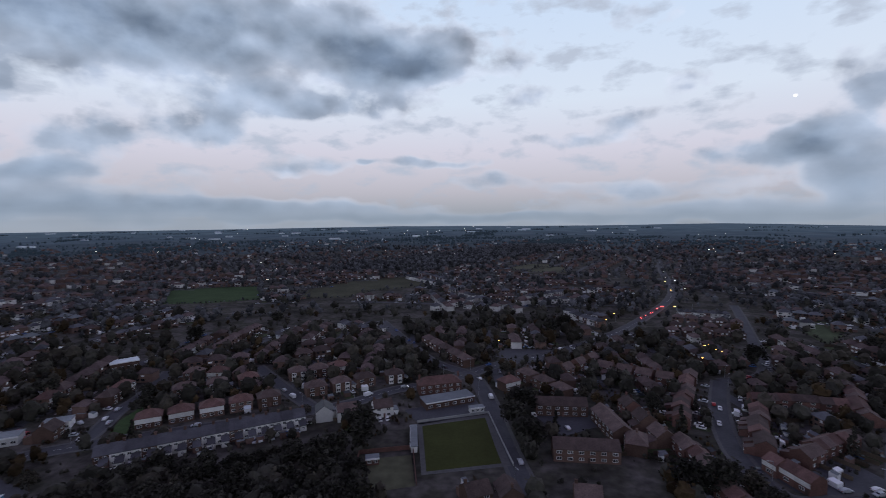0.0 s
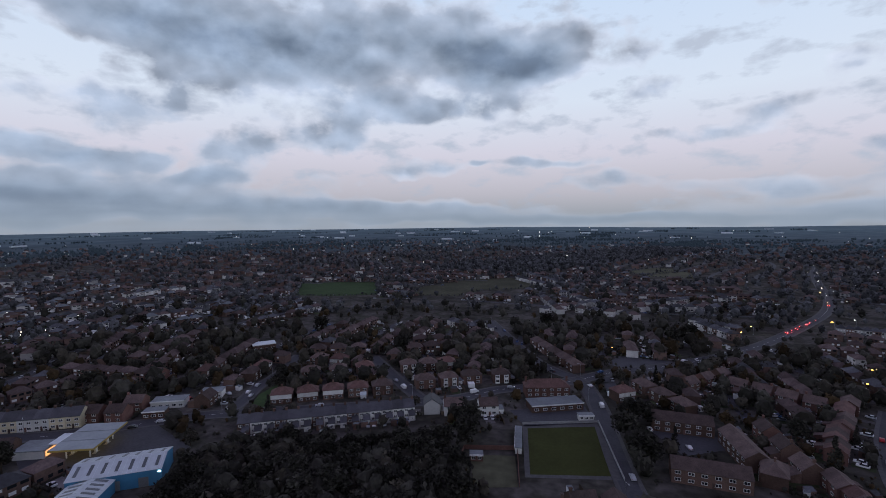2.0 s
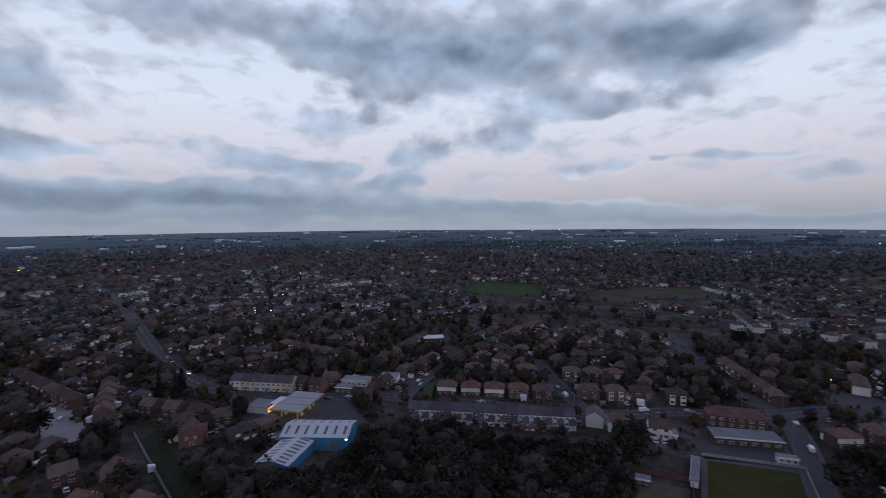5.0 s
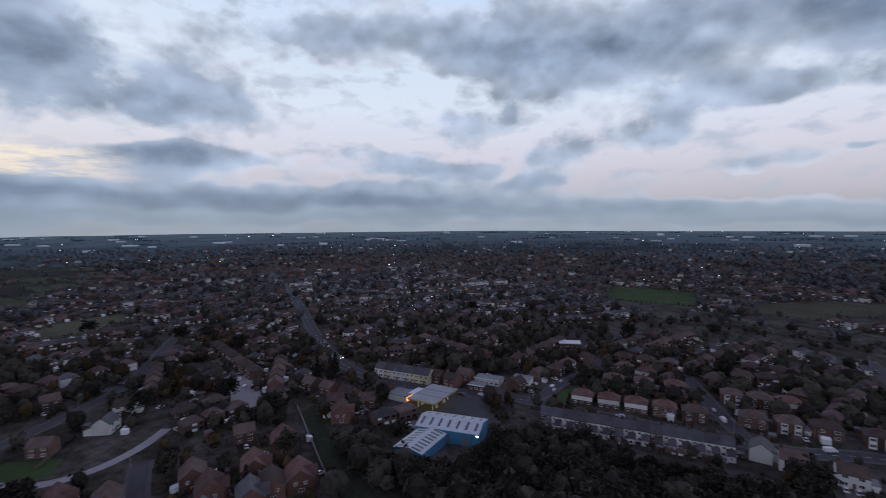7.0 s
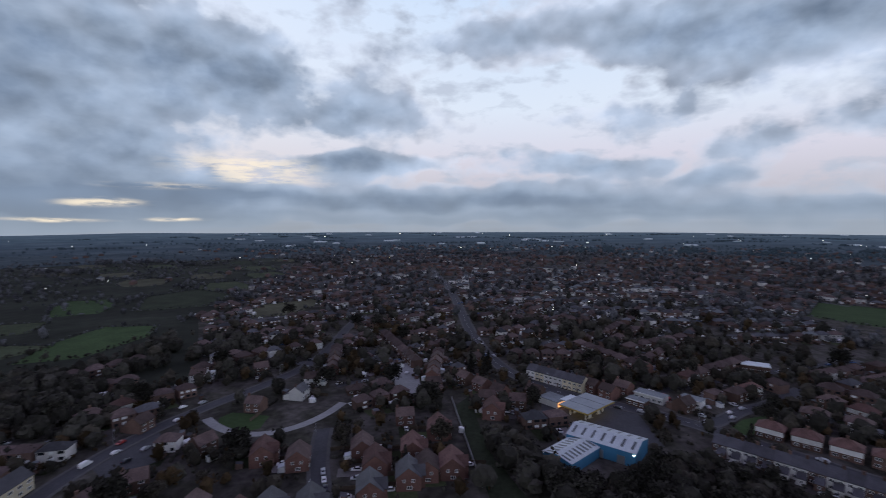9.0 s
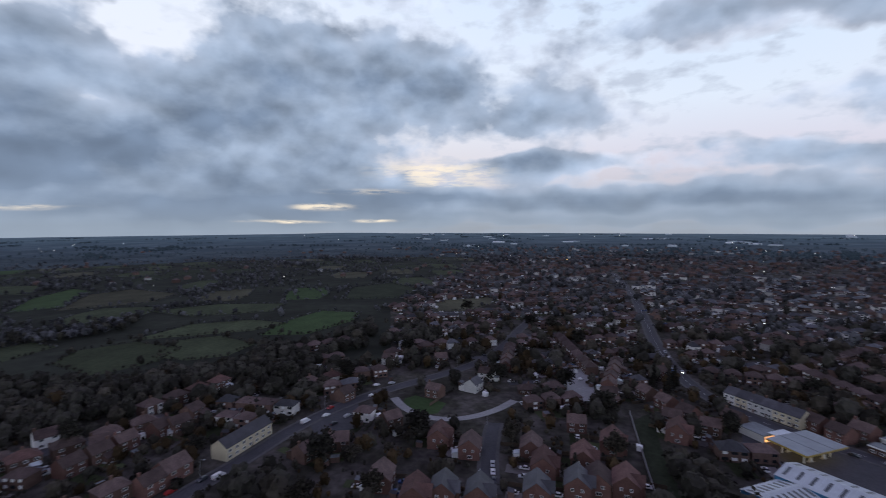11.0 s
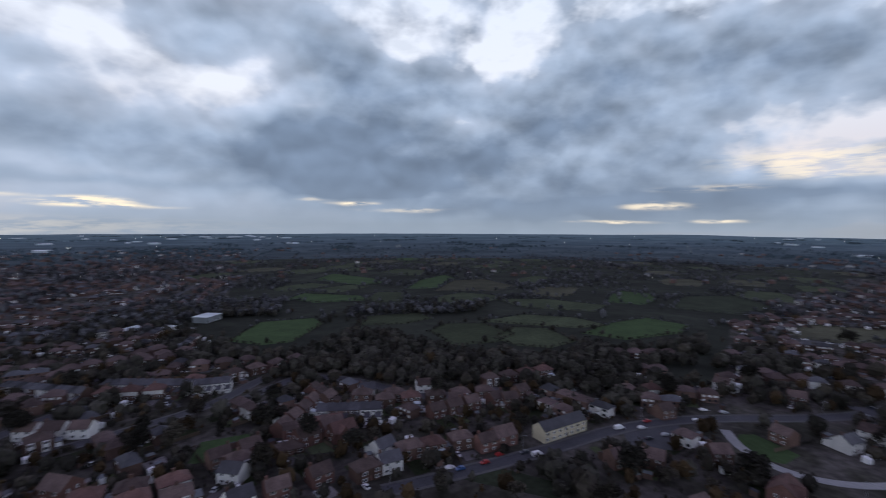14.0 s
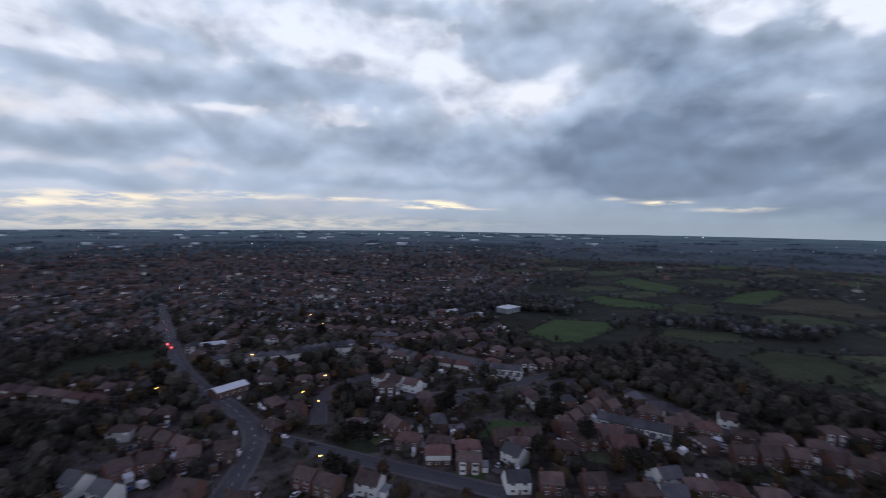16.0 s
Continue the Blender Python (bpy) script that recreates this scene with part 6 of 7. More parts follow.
# streets of semi-detached houses, quarter by quarter, each quarter with its own heading
seeds = [(rng.uniform(-1700, 1700), rng.uniform(-1700, 1700), rng.uniform(0, 3.14)) for _ in range(85)]
SEED = np.array([q[:2] for q in seeds])
near_built = np.array([(a, b) for a, b, _ in BUILT])
for k, (sx, sy, turn) in enumerate(seeds):
    pale = rng.random() < 0.2 or (150 < math.degrees(math.atan2(-sx, sy)) % 360 < 200 and math.hypot(sx, sy) < 650)
    phase, sway = rng.uniform(0, 6), rng.uniform(6, 18)
    for vi in range(-14, 15):
        v0 = vi * 30 + (6 if vi % 2 else -6)
        for ui in range(-34, 35):
            u = ui * 11.2 + rng.uniform(-1, 1)
            v = v0 + sway * math.sin(u * 0.012 + phase) + rng.uniform(-0.8, 0.8)
            x, y = sx + u * math.cos(turn) - v * math.sin(turn), sy + u * math.sin(turn) + v * math.cos(turn)
            r = math.hypot(x, y)
            b = math.degrees(math.atan2(-x, y)) % 360
            if r < 215 or r > 2050 or 222 < b < 302 or int(((SEED - (x, y)) ** 2).sum(1).argmin()) != k:
                continue
            if country(x, y) and (r < 900 or rng.random() > 0.05):
                continue
            if road_gap(x, y) < 5 or in_any(x, y, "field") or any(inside(x * 1.05, y * 1.05, p) for p in FAR_FIELDS) or in_any(x, y, "wood") or any(inside(x, y, q) for q in YARDS):
                continue
            bend = turn + math.atan(sway * 0.012 * math.cos(u * 0.012 + phase))
            if vi % 2 == 0 and r < 1300:
                sv = v + 21.0
                far_street(sx + u * math.cos(turn) - sv * math.sin(turn), sy + u * math.sin(turn) + sv * math.cos(turn), bend, 11.6, 6.5) if r > 260 and not country(x, y) else None
            if rng.random() < (0.16 if r < 450 else 0.3 if r < 600 else 0.48 if r < 1000 else 0.7 if r < 1400 else 0.9):
                continue
            if r < 700 and ((near_built - (x, y)) ** 2).sum(1).min() < 150:
                continue
            if r < 330 and any((a - x) ** 2 + (c - y) ** 2 < 36 for a, c in TREES):
                continue
            far_house(x, y, bend + rng.uniform(-0.05, 0.05), rng.choice((8.0, 9.2, 10.2, 11.0)), rng.uniform(7, 8.2), rng.uniform(4.7, 5.3), rng.uniform(2.3, 3.0), 1 if rng.random() < (0.3 if pale else 0.10 if r < 700 else 0.12) else 0, (6 if rng.random() < 0.35 else 3) if pale and rng.random() < 0.6 else 3 if rng.random() < 0.22 else 2, 3 if r < 600 else 2 if r < 850 else 0)
            if r < 900:
                for _ in range(2):
                    if rng.random() < 0.6:
                        q, o = rng.uniform(0, 6.28), rng.uniform(7, 11)
                        ox, oy = x + o * math.cos(q), y + o * math.sin(q)
                        if road_gap(ox, oy) > 1:
                            far_shed_box(ox, oy, bend + rng.choice((0, 1.57)), rng.uniform(2, 4.2), rng.uniform(1.8, 3), rng.uniform(1.9, 2.4))
            if r < 650:
                PLOTS.append((x, y, bend, 5.5))
for x, y, turn, spec, fit in DISTANT:
    far_house(x, y, turn, spec["w"] * fit, spec["d"], spec["eave"], spec["rise"], 1 if spec["wall"] in ("white", "cream") else 0, 3 if spec["roof"] == "slate" else 2, 3)


def stuff(name, V, F, mats, label, category, slots=None):
    me = bpy.data.meshes.new(name)
    me.from_pydata(V, [], F)
    for m in mats:
        me.materials.append(m)
    if slots is not None:
        me.polygons.foreach_set("material_index", slots)
    return tagged(new(name, me), label, category, kind="stuff")


FARM = [surface("far_brick", (0.15, 0.098, 0.084), 0.9, 0.2, 1.0, 0.2, 0.0, island=0.3), surface("far_render", (0.56, 0.54, 0.52), 0.9, 0.1, 1.0, 0.2, 0.0, island=0.25),
        surface("far_tile", (0.108, 0.080, 0.076), 0.9, 0.25, 1.0, 0.3, 0.0, island=0.25), surface("far_slate", (0.075, 0.076, 0.085), 0.8, 0.25, 1.0, 0.3, 0.0, island=0.4), M["frame"], M["glass"], M["greyroof"]]
# gardens: lawns, paved drives, fences, hedges and sheds behind and before each house
LAWN, DRIVE = ([], []), ([], [])


def ground_quad(store, x, y, turn, w, d):
    V, F = store
    c, s, i, z = math.cos(turn), math.sin(turn), len(V), rng.uniform(0.008, 0.028)
    for px, py in ((-w, -d), (w, -d), (w, d), (-w, d)):
        V.append((x + (px * c - py * s) / 2, y + (px * s + py * c) / 2, z))
    F.append((i, i + 1, i + 2, i + 3))


for hx, hy, turn, half in PLOTS:
    c, s = math.cos(turn), math.sin(turn)

    def at(u, v):
        return hx + u * c - v * s, hy + u * s + v * c

    for side in (-1, 1):
        deep = rng.uniform(7, 13)
        gx, gy = at(rng.uniform(-1, 1), side * (4.5 + deep / 2))
        if road_gap(gx, gy) > deep * 0.3 and not any(inside(gx, gy, q) for q in YARDS):
            if rng.random() < 0.62:
                ground_quad(LAWN, gx, gy, turn, half * rng.uniform(0.9, 1.7), deep)
            else:
                ground_quad(DRIVE, gx, gy, turn, half * rng.uniform(0.7, 1.4), deep * 0.8)
        px, py = at(half + 0.6, side * 9)
        if road_gap(px, py) > 3:
            if rng.random() < 0.6:
                garden_fence(px, py, turn + 1.57, rng.uniform(8, 12))
            else:
                for k in range(5):
                    qx, qy = at(half + 0.6, side * (5 + k * 2))
                    FARTREES.append((qx, qy, rng.uniform(1.6, 2.8), rng.choice((0, 1, 1))))
        if rng.random() < 0.6:
            qx, qy = at(rng.uniform(-half, half), side * rng.uniform(8, 13))
            if road_gap(qx, qy) > 1.5 and clear(qx, qy, 1.0):
                far_shed_box(qx, qy, turn, rng.uniform(2, 4), rng.uniform(1.8, 3), rng.uniform(1.9, 2.4))
        if rng.random() < 0.35:
            qx, qy = at(rng.uniform(-half, half), side * rng.uniform(9, 14))
            if clear(qx, qy, 1.5):
                FARTREES.append((qx, qy, rng.uniform(2.5, 6.5), rng.choice((0, 0, 1, 1, 2))))
stuff("garden_lawns", *LAWN, [M["lawn"]], "small mown lawns of back gardens", "lawns")
stuff("paved_drives", *DRIVE, [M["drive"]], "paved drives and patios beside houses", "drives")
stuff("distant_houses", FAR["verts"], FAR["faces"], FARM, "hundreds of brown-roofed brick houses in suburban streets", "houses", FAR["slots"])
stuff("distant_streets", *STREET, [M["tarmac"]], "grey tarmac side streets between rows of houses", "streets")
stuff("garden_fences", *FENCE, [M["timber"]], "weathered timber fences between back gardens", "fences")

# big dark trees in gaps between the streets
for _ in range(15000):
    r, b = 230 + 1750 * rng.random() ** 0.9, radians(rng.choice((rng.uniform(-52, 97), rng.uniform(-52, 97), rng.uniform(150, 217))))
    x, y = -r * math.sin(b), r * math.cos(b)
    if noise.noise((x * 0.009, y * 0.009, 7.0)) < 0.04 or country(x, y) or in_any(x, y, "field") or before_field(x, y) or any(inside(x, y, q) for q in YARDS) or road_gap(x, y) < 2.5 or (r < 420 and not clear(x, y, 3)):
        continue
    FARTREES.append((x, y, rng.uniform(7, 12), rng.choice((1, 1, 1, 0))))
# trees among the far streets, hedges round the fields and the far woods
for _ in range(13000):
    r, b = 300 + 2000 * rng.random() ** 1.3, radians(rng.uniform(-52, 218))
    x, y = -r * math.sin(b), r * math.cos(b)
    if in_any(x, y, "field") or before_field(x, y) or (r < 620 and not clear(x, y, 3)) or (country(x, y) and rng.random() < 0.88):
        continue
    FARTREES.append((x, y, rng.uniform(8, 13) if rng.random() < 0.3 else rng.uniform(3.5, 7.5), rng.choice((0, 0, 0, 1, 1, 1, 2))))
for _ in range(6500):
    r, b = 380 + 1100 * rng.random(), radians(rng.uniform(92, 168))
    x, y = -r * math.sin(b), r * math.cos(b)
    if country(x, y) and not in_any(x, y, "field") and noise.noise((x * 0.006, y * 0.006, 0.0)) > 0.02 and not before_field(x, y):
        FARTREES.append((x, y, rng.uniform(3.5, 7.5), rng.choice((0, 1, 1, 1))))
for poly in AREAS["field"]:
    if math.hypot(*poly[0]) < 330:
        continue
    for (ax, ay), (bx, by) in zip(poly, poly[1:] + poly[:1]):
        n = int(math.hypot(bx - ax, by - ay) / 3)
        for i in range(n):
            t = (i + rng.random()) / max(1, n)
            big = rng.random() < 0.07
            FARTREES.append((ax + (bx - ax) * t + rng.uniform(-3, 3), ay + (by - ay) * t + rng.uniform(-3, 3), rng.uniform(5, 8) if big else rng.uniform(1.8, 3.0), rng.choice((0, 1, 1))))
# farmland farther off: a patchwork of pastures with hedgerows
PATCH = ([], [], [])
for i in range(-34, 35):
    for j in range(-34, 35):
        u, v = i * 135 + rng.uniform(-25, 25), j * 95 + rng.uniform(-18, 18)
        a = 0.5 + 0.3 * math.sin(i * 0.3)
        x, y = u * math.cos(a) - v * math.sin(a), u * math.sin(a) + v * math.cos(a)
        r = math.hypot(x, y)
        b = math.degrees(math.atan2(-x, y)) % 360
        if r > 1950 or 222 < b < 302 or not (country(x, y) and r > 430 or r > 1650) or in_any(x, y, "field") or in_any(x, y, "wood"):
            continue
        if not country(x, y) and rng.random() < 0.55:
            continue
        w, d, k = rng.uniform(45, 64), rng.uniform(28, 44), rng.random()
        ring = []
        for q in range(10):
            t = 6.2832 * q / 10
            m = 1.0 / max(abs(math.cos(t)), abs(math.sin(t))) ** 0.75 * rng.uniform(0.88, 1.08)
            pu, pv = w * m * math.cos(t), d * m * math.sin(t)
            ring.append((x + pu * math.cos(a) - pv * math.sin(a), y + pu * math.sin(a) + pv * math.cos(a)))
        if noise.noise((x * 0.006, y * 0.006, 0.0)) > 0.0 and r < 1500 or any(in_any(px, py, "field") or in_any(px, py, "wood") for px, py in ring[::3]):
            continue
        n = len(PATCH[0])
        z = rng.uniform(0.05, 0.2)
        PATCH[0].extend((px, py, z) for px, py in ring)
        PATCH[1].append(tuple(range(n, n + 10)))
        PATCH[2].append(0 if k < 0.08 else 1 if k < 0.45 else 2 if k < 0.75 else 3)
        for (ax, ay), (bx, by) in zip(ring, ring[1:] + ring[:1]):
            for _ in range(6 if r < 1500 else 2):
                t = rng.random()
                FARTREES.append((ax + (bx - ax) * t, ay + (by - ay) * t, rng.uniform(1.8, 3.2) if rng.random() < 0.88 else rng.uniform(5, 8), rng.choice((0, 1, 1))))
stuff("distant_fields", PATCH[0], PATCH[1], [M["g_bright"], M["g_mid"], M["g_olive"], M["g_dark"]], "patchwork of distant pastures between hedgerows", "fields", PATCH[2])
# clumps of far woodland
for _ in range(190):
    r, b = 900 + 3500 * rng.random(), radians(rng.uniform(-52, 218))
    cx, cy = -r * math.sin(b), r * math.cos(b)
    ang, la, lb = rng.uniform(0, 3.14), rng.uniform(60, 260), rng.uniform(15, 60)
    for _ in range(int(30 + la * lb / 240)):
        u, v = rng.gauss(0, 0.5) * la, rng.gauss(0, 0.5) * lb
        x, y = cx + u * math.cos(ang) - v * math.sin(ang), cy + u * math.sin(ang) + v * math.cos(ang)
        if math.hypot(x, y) < 4600 and (math.hypot(x, y) < 2300 or rng.random() < 0.5) and not in_any(x, y, "field"):
            FARTREES.append((x, y, rng.uniform(8, 14), rng.choice((0, 1, 1))))


def ico(level):
    bm = bmesh.new()
    bmesh.ops.create_icosphere(bm, subdivisions=level, radius=1.0)
    v = np.array([tuple(q.co) for q in bm.verts])
    f = [tuple(q.index for q in t.verts) for t in bm.faces]
    bm.free()
    return v, f


CORES = {1: ico(1), 2: ico(2)}


def far_trees():
    kinds = {k: ([], []) for k in range(5)}
    nrg = np.random.default_rng(5)
    for x, y, tall, k in FARTREES:
        r = math.hypot(x, y)
        # far crowns switch to the hazed leaf colour, the farthest to the haze glow
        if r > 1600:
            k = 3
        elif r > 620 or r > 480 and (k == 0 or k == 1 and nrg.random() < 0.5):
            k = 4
        V, F = kinds[k]
        i = len(V)
        cv, cf = CORES[2 if r < 420 and tall > 4 else 1]
        lump = nrg.uniform(0.62, 1.12, (len(cv), 1))
        wide = nrg.uniform(0.30, 0.44)
        core = cv * lump * (tall * wide, tall * wide * nrg.uniform(0.8, 1.2), tall * 0.45) + (x, y, tall * 0.5)
        V.extend(map(tuple, core))
        F.extend(tuple(i + q for q in t) for t in cf)
        n = (6 if r < 420 else 3) if tall < 3.4 else 16 if r < 420 else 12 if r < 800 else 5 if r < 1500 else 0
        if n == 0:
            continue
        size = tall * (0.10 if r < 420 else 0.14 if r < 800 else 0.2)
        d = nrg.normal(size=(n, 3))
        d /= np.linalg.norm(d, axis=1, keepdims=True)
        p = d * nrg.uniform(0.85, 1.15, (n, 1)) * (tall * wide, tall * wide, tall * 0.45) + (x, y, tall * 0.52)
        a = nrg.normal(size=(n, 3))
        a /= np.linalg.norm(a, axis=1, keepdims=True)
        b = np.cross(a, nrg.normal(size=(n, 3)))
        b /= np.linalg.norm(b, axis=1, keepdims=True)
        i = len(V)
        quad = np.stack([p - a * size, p + b * size * 0.7, p + a * size, p - b * size * 0.7], 1).reshape(-1, 3)
        quad[:, 2] = np.maximum(quad[:, 2], 0.0)
        V.extend(map(tuple, quad))
        F.extend((i + 4 * q, i + 4 * q + 1, i + 4 * q + 2, i + 4 * q + 3) for q in range(n))
    for k, (mat, label) in enumerate((("leaf", "green crowns of trees and hedges between houses"), ("leaf_dark", "dark crowns of distant woods and hedges"), ("leaf_rust", "browning crowns of distant garden trees"), ("air_wood", "hazy woods far out on the plain"), ("leaf_hazed", "green crowns of distant trees and hedges"))):
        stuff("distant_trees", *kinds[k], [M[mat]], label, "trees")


far_trees()


# ---- parked and waiting cars ----
def make_car(name, label, paint, length=4.3, van=False, lit=None):
    root = tagged(new(name), label, "van" if van else "car")
    w, l = 1.78 if not van else 1.95, length
    h = 1.46 if not van else 2.1
    bm = bmesh.new()
    if van:
        pts = [(-l / 2, 0.35), (l / 2, 0.35), (l / 2, 1.0), (l / 2 - 0.9, 1.2), (l / 2 - 1.5, h), (-l / 2 + 0.1, h), (-l / 2, h - 0.2)]
    else:
        pts = [(-l / 2, 0.4), (-l / 2 + 0.15, 0.28), (l / 2 - 0.15, 0.28), (l / 2, 0.42), (l / 2 - 0.05, 0.72), (l / 2 - 1.05, 0.92), (l / 2 - 1.75, h - 0.06), (l / 2 - 2.2, h), (-l / 2 + 0.9, h - 0.02), (-l / 2 + 0.15, 0.98), (-l / 2, 0.85)]
    profile(bm, pts, -w / 2, w / 2)
    for v in bm.verts:
        if v.co.z > 1.0:
            v.co.x *= 0.84
    body = part("body", bm, M[paint], root)
    g = bmesh.new()
    if van:
        profile(g, [(l / 2 - 0.93, 1.24), (l / 2 - 0.90, 1.24), (l / 2 - 1.44, h - 0.1), (l / 2 - 1.49, h - 0.1)], -w * 0.38, w * 0.38)
        part("windscreen", g, M["glass"], body)
    else:
        profile(g, [(l / 2 - 1.25, 0.98), (l / 2 - 1.82, h - 0.12), (-l / 2 + 0.98, h - 0.12), (-l / 2 + 0.42, 0.98)], -w * 0.445, w * 0.445)
        part("side_windows", g, M["glass"], body)
        ws = profile(bmesh.new(), [(l / 2 - 1.12, 0.97), (l / 2 - 1.09, 0.97), (l / 2 - 1.70, h - 0.1), (l / 2 - 1.74, h - 0.1)], -w * 0.37, w * 0.37)
        part("windscreen", ws, M["glass"], body)
    for sx in (-1, 1):
        for cy in (-l * 0.31, l * 0.31):
            t = cylinder(bmesh.new(), 0, 0, -0.11, 0.11, 0.32, 0.32, 12)
            for v in t.verts:
                v.co = (sx * (w / 2 - 0.1) + v.co.z, cy + v.co.x, 0.32 + v.co.y)
            part("wheel", t, M["tyre"], root)
        part("head_lamp", boxed(sx * w * 0.34 - 0.16, sx * w * 0.34 + 0.16, l / 2 - 0.04, l / 2 + 0.03, 0.58, 0.74), M["lit_head" if lit == "head" else "off_head"], body)
        part("tail_lamp", boxed(sx * w * 0.36 - 0.14, sx * w * 0.36 + 0.14, -l / 2 - 0.03, -l / 2 + 0.04, 0.7, 0.95), M["lit_red" if lit == "tail" else "off_red"], body)
    return root


CAR_KINDS = {
    "white": ("parked_car", "white hatchback car parked outside houses", "car_white", 4.2, False, None),
    "silver": ("parked_car", "silver saloon car parked outside houses", "car_silver", 4.5, False, None),
    "dark": ("parked_car", "dark hatchback car parked outside houses", "car_dark", 4.2, False, None),
    "red": ("parked_car", "red hatchback car parked outside houses", "car_red", 4.1, False, None),
    "blue": ("parked_car", "blue hatchback car parked outside houses", "car_blue", 4.1, False, None),
    "van": ("parked_van", "white panel van parked at the roadside", "car_white", 5.2, True, None),
    "brake": ("waiting_car", "dark car with red tail lamps lit", "car_dark", 4.3, False, "tail"),
    "beam": ("waiting_car", "silver car with head lamps lit", "car_silver", 4.3, False, "head"),
}
CAR_PROTO = {}


def car(x, y, turn, kind):
    m = pose(x, y, 0.06, 0, 0, turn)
    if kind in CAR_PROTO:
        return copy_thing(CAR_PROTO[kind], m)
    name, label, paint, length, van, lit = CAR_KINDS[kind]
    CAR_PROTO[kind] = make_car(name, label, paint, length, van, lit)
    CAR_PROTO[kind].matrix_basis = m


def road_turn(x, y):
    ax, ay, bx, by, _ = SEG.T
    i = int(np.argmin(np.hypot((ax + bx) / 2 - x, (ay + by) / 2 - y)))
    return math.degrees(math.atan2(by[i] - ay[i], bx[i] - ax[i])) - 90


car(156.6, 237.5, road_turn(156.6, 237.5), "van")
car(150.6, 225.0, road_turn(150.6, 225.0), "van")
car(128.5, 209.3, road_turn(128.5, 209.3), "white")
car(138.9, 226.0, road_turn(138.9, 226.0), "white")
car(114.4, 155.0, road_turn(114.4, 155.0), "silver")
car(126.5, 173.5, road_turn(126.5, 173.5), "white")
car(127.5, 146.9, road_turn(127.5, 146.9), "white")
car(141.2, 155.9, road_turn(141.2, 155.9), "silver")
car(152.8, 156.3, road_turn(152.8, 156.3), "white")
car(158.4, 154.5, road_turn(158.4, 154.5), "white")
car(192.5, 164.8, road_turn(192.5, 164.8), "silver")
car(56.8, 206.1, road_turn(56.8, 206.1), "white")
car(55.4, 222.1, road_turn(55.4, 222.1), "white")
car(58.6, 221.8, road_turn(58.6, 221.8), "silver")
car(44.1, 221.0, road_turn(44.1, 221.0), "white")
car(48.3, 206.3, road_turn(48.3, 206.3), "van")
car(25.2, 243.8, road_turn(25.2, 243.8), "van")
car(169.8, 278.0, road_turn(169.8, 278.0), "van")
car(-8.1, 294.0, road_turn(-8.1, 294.0), "brake")
car(196.3, 443.6, road_turn(196.3, 443.6), "brake")
car(203.5, 450.7, road_turn(203.5, 450.7), "brake")
car(210.9, 460.8, road_turn(210.9, 460.8), "brake")
car(220.5, 471.1, road_turn(220.5, 471.1), "brake")
car(189.5, 434.3, road_turn(189.5, 434.3), "brake")
car(225.6, 479.5, road_turn(225.6, 479.5), "brake")
car(235.9, 490.7, road_turn(235.9, 490.7), "brake")
car(289.6, 578.7, road_turn(289.6, 578.7), "brake")
car(-22.9, 259.9, road_turn(-22.9, 259.9), "beam")
car(-168.6, 231.6, road_turn(-168.6, 231.6), "silver")
car(-167.0, 220.7, road_turn(-167.0, 220.7), "white")
car(-161.9, 216.2, road_turn(-161.9, 216.2), "silver")
car(-216.9, -78.0, road_turn(-216.9, -78.0), "van")
car(-225.1, -69.7, road_turn(-225.1, -69.7), "white")
car(-224.8, -58.4, road_turn(-224.8, -58.4), "silver")
car(-160.8, -25.6, road_turn(-160.8, -25.6), "white")
car(-274.9, -42.8, road_turn(-274.9, -42.8), "silver")
car(-271.3, -51.8, road_turn(-271.3, -51.8), "white")
car(-154.3, -113.2, road_turn(-154.3, -113.2), "silver")
car(-286.4, 77.3, road_turn(-286.4, 77.3), "white")
car(-192.6, 64.9, road_turn(-192.6, 64.9), "silver")
car(-208.1, -32.7, road_turn(-208.1, -32.7), "white")
car(-215.2, -63.1, road_turn(-215.2, -63.1), "dark")
car(-154.2, -107.5, road_turn(-154.2, -107.5), "red")
car(-156.0, -116.4, road_turn(-156.0, -116.4), "white")
car(-130.8, -116.6, road_turn(-130.8, -116.6), "white")
car(54.4, -206.1, road_turn(54.4, -206.1), "white")
car(35.1, -216.9, road_turn(35.1, -216.9), "white")
car(21.4, -207.8, road_turn(21.4, -207.8), "brake")
car(149.9, -405.7, road_turn(149.9, -405.7), "brake")
car(188.9, -499.0, road_turn(188.9, -499.0), "brake")
car(195.2, -513.6, road_turn(195.2, -513.6), "brake")
car(-553.9, 114.7, road_turn(-553.9, 114.7), "brake")
car(-226.4, 172.7, road_turn(-226.4, 172.7), "beam")
car(-217.1, 174.2, road_turn(-217.1, 174.2), "white")
car(-183.7, 178.0, road_turn(-183.7, 178.0), "silver")
car(-191.9, 169.7, road_turn(-191.9, 169.7), "dark")
car(-303.0, 149.2, road_turn(-303.0, 149.2), "beam")
car(-200, 203, 60, "red")
car(-204, 198, 139, "silver")
car(-193, 205, 94, "red")
car(-188, 202, 121, "red")
car(-184, 200, 16, "red")
car(-206, 204, 3, "white")
car(-198, 207, 66, "red")
car(-176, 216, 59, "silver")
car(-23.0, -293.3, road_turn(-23.0, -293.3), "white")
car(-25.5, -287.9, road_turn(-25.5, -287.9), "white")
car(-27.9, -283.5, road_turn(-27.9, -283.5), "silver")
car(-30.5, -280.1, road_turn(-30.5, -280.1), "white")
car(-33.1, -276.8, road_turn(-33.1, -276.8), "white")
car(-36.5, -278.0, road_turn(-36.5, -278.0), "silver")
car(65.5, -270.0, road_turn(65.5, -270.0), "van")
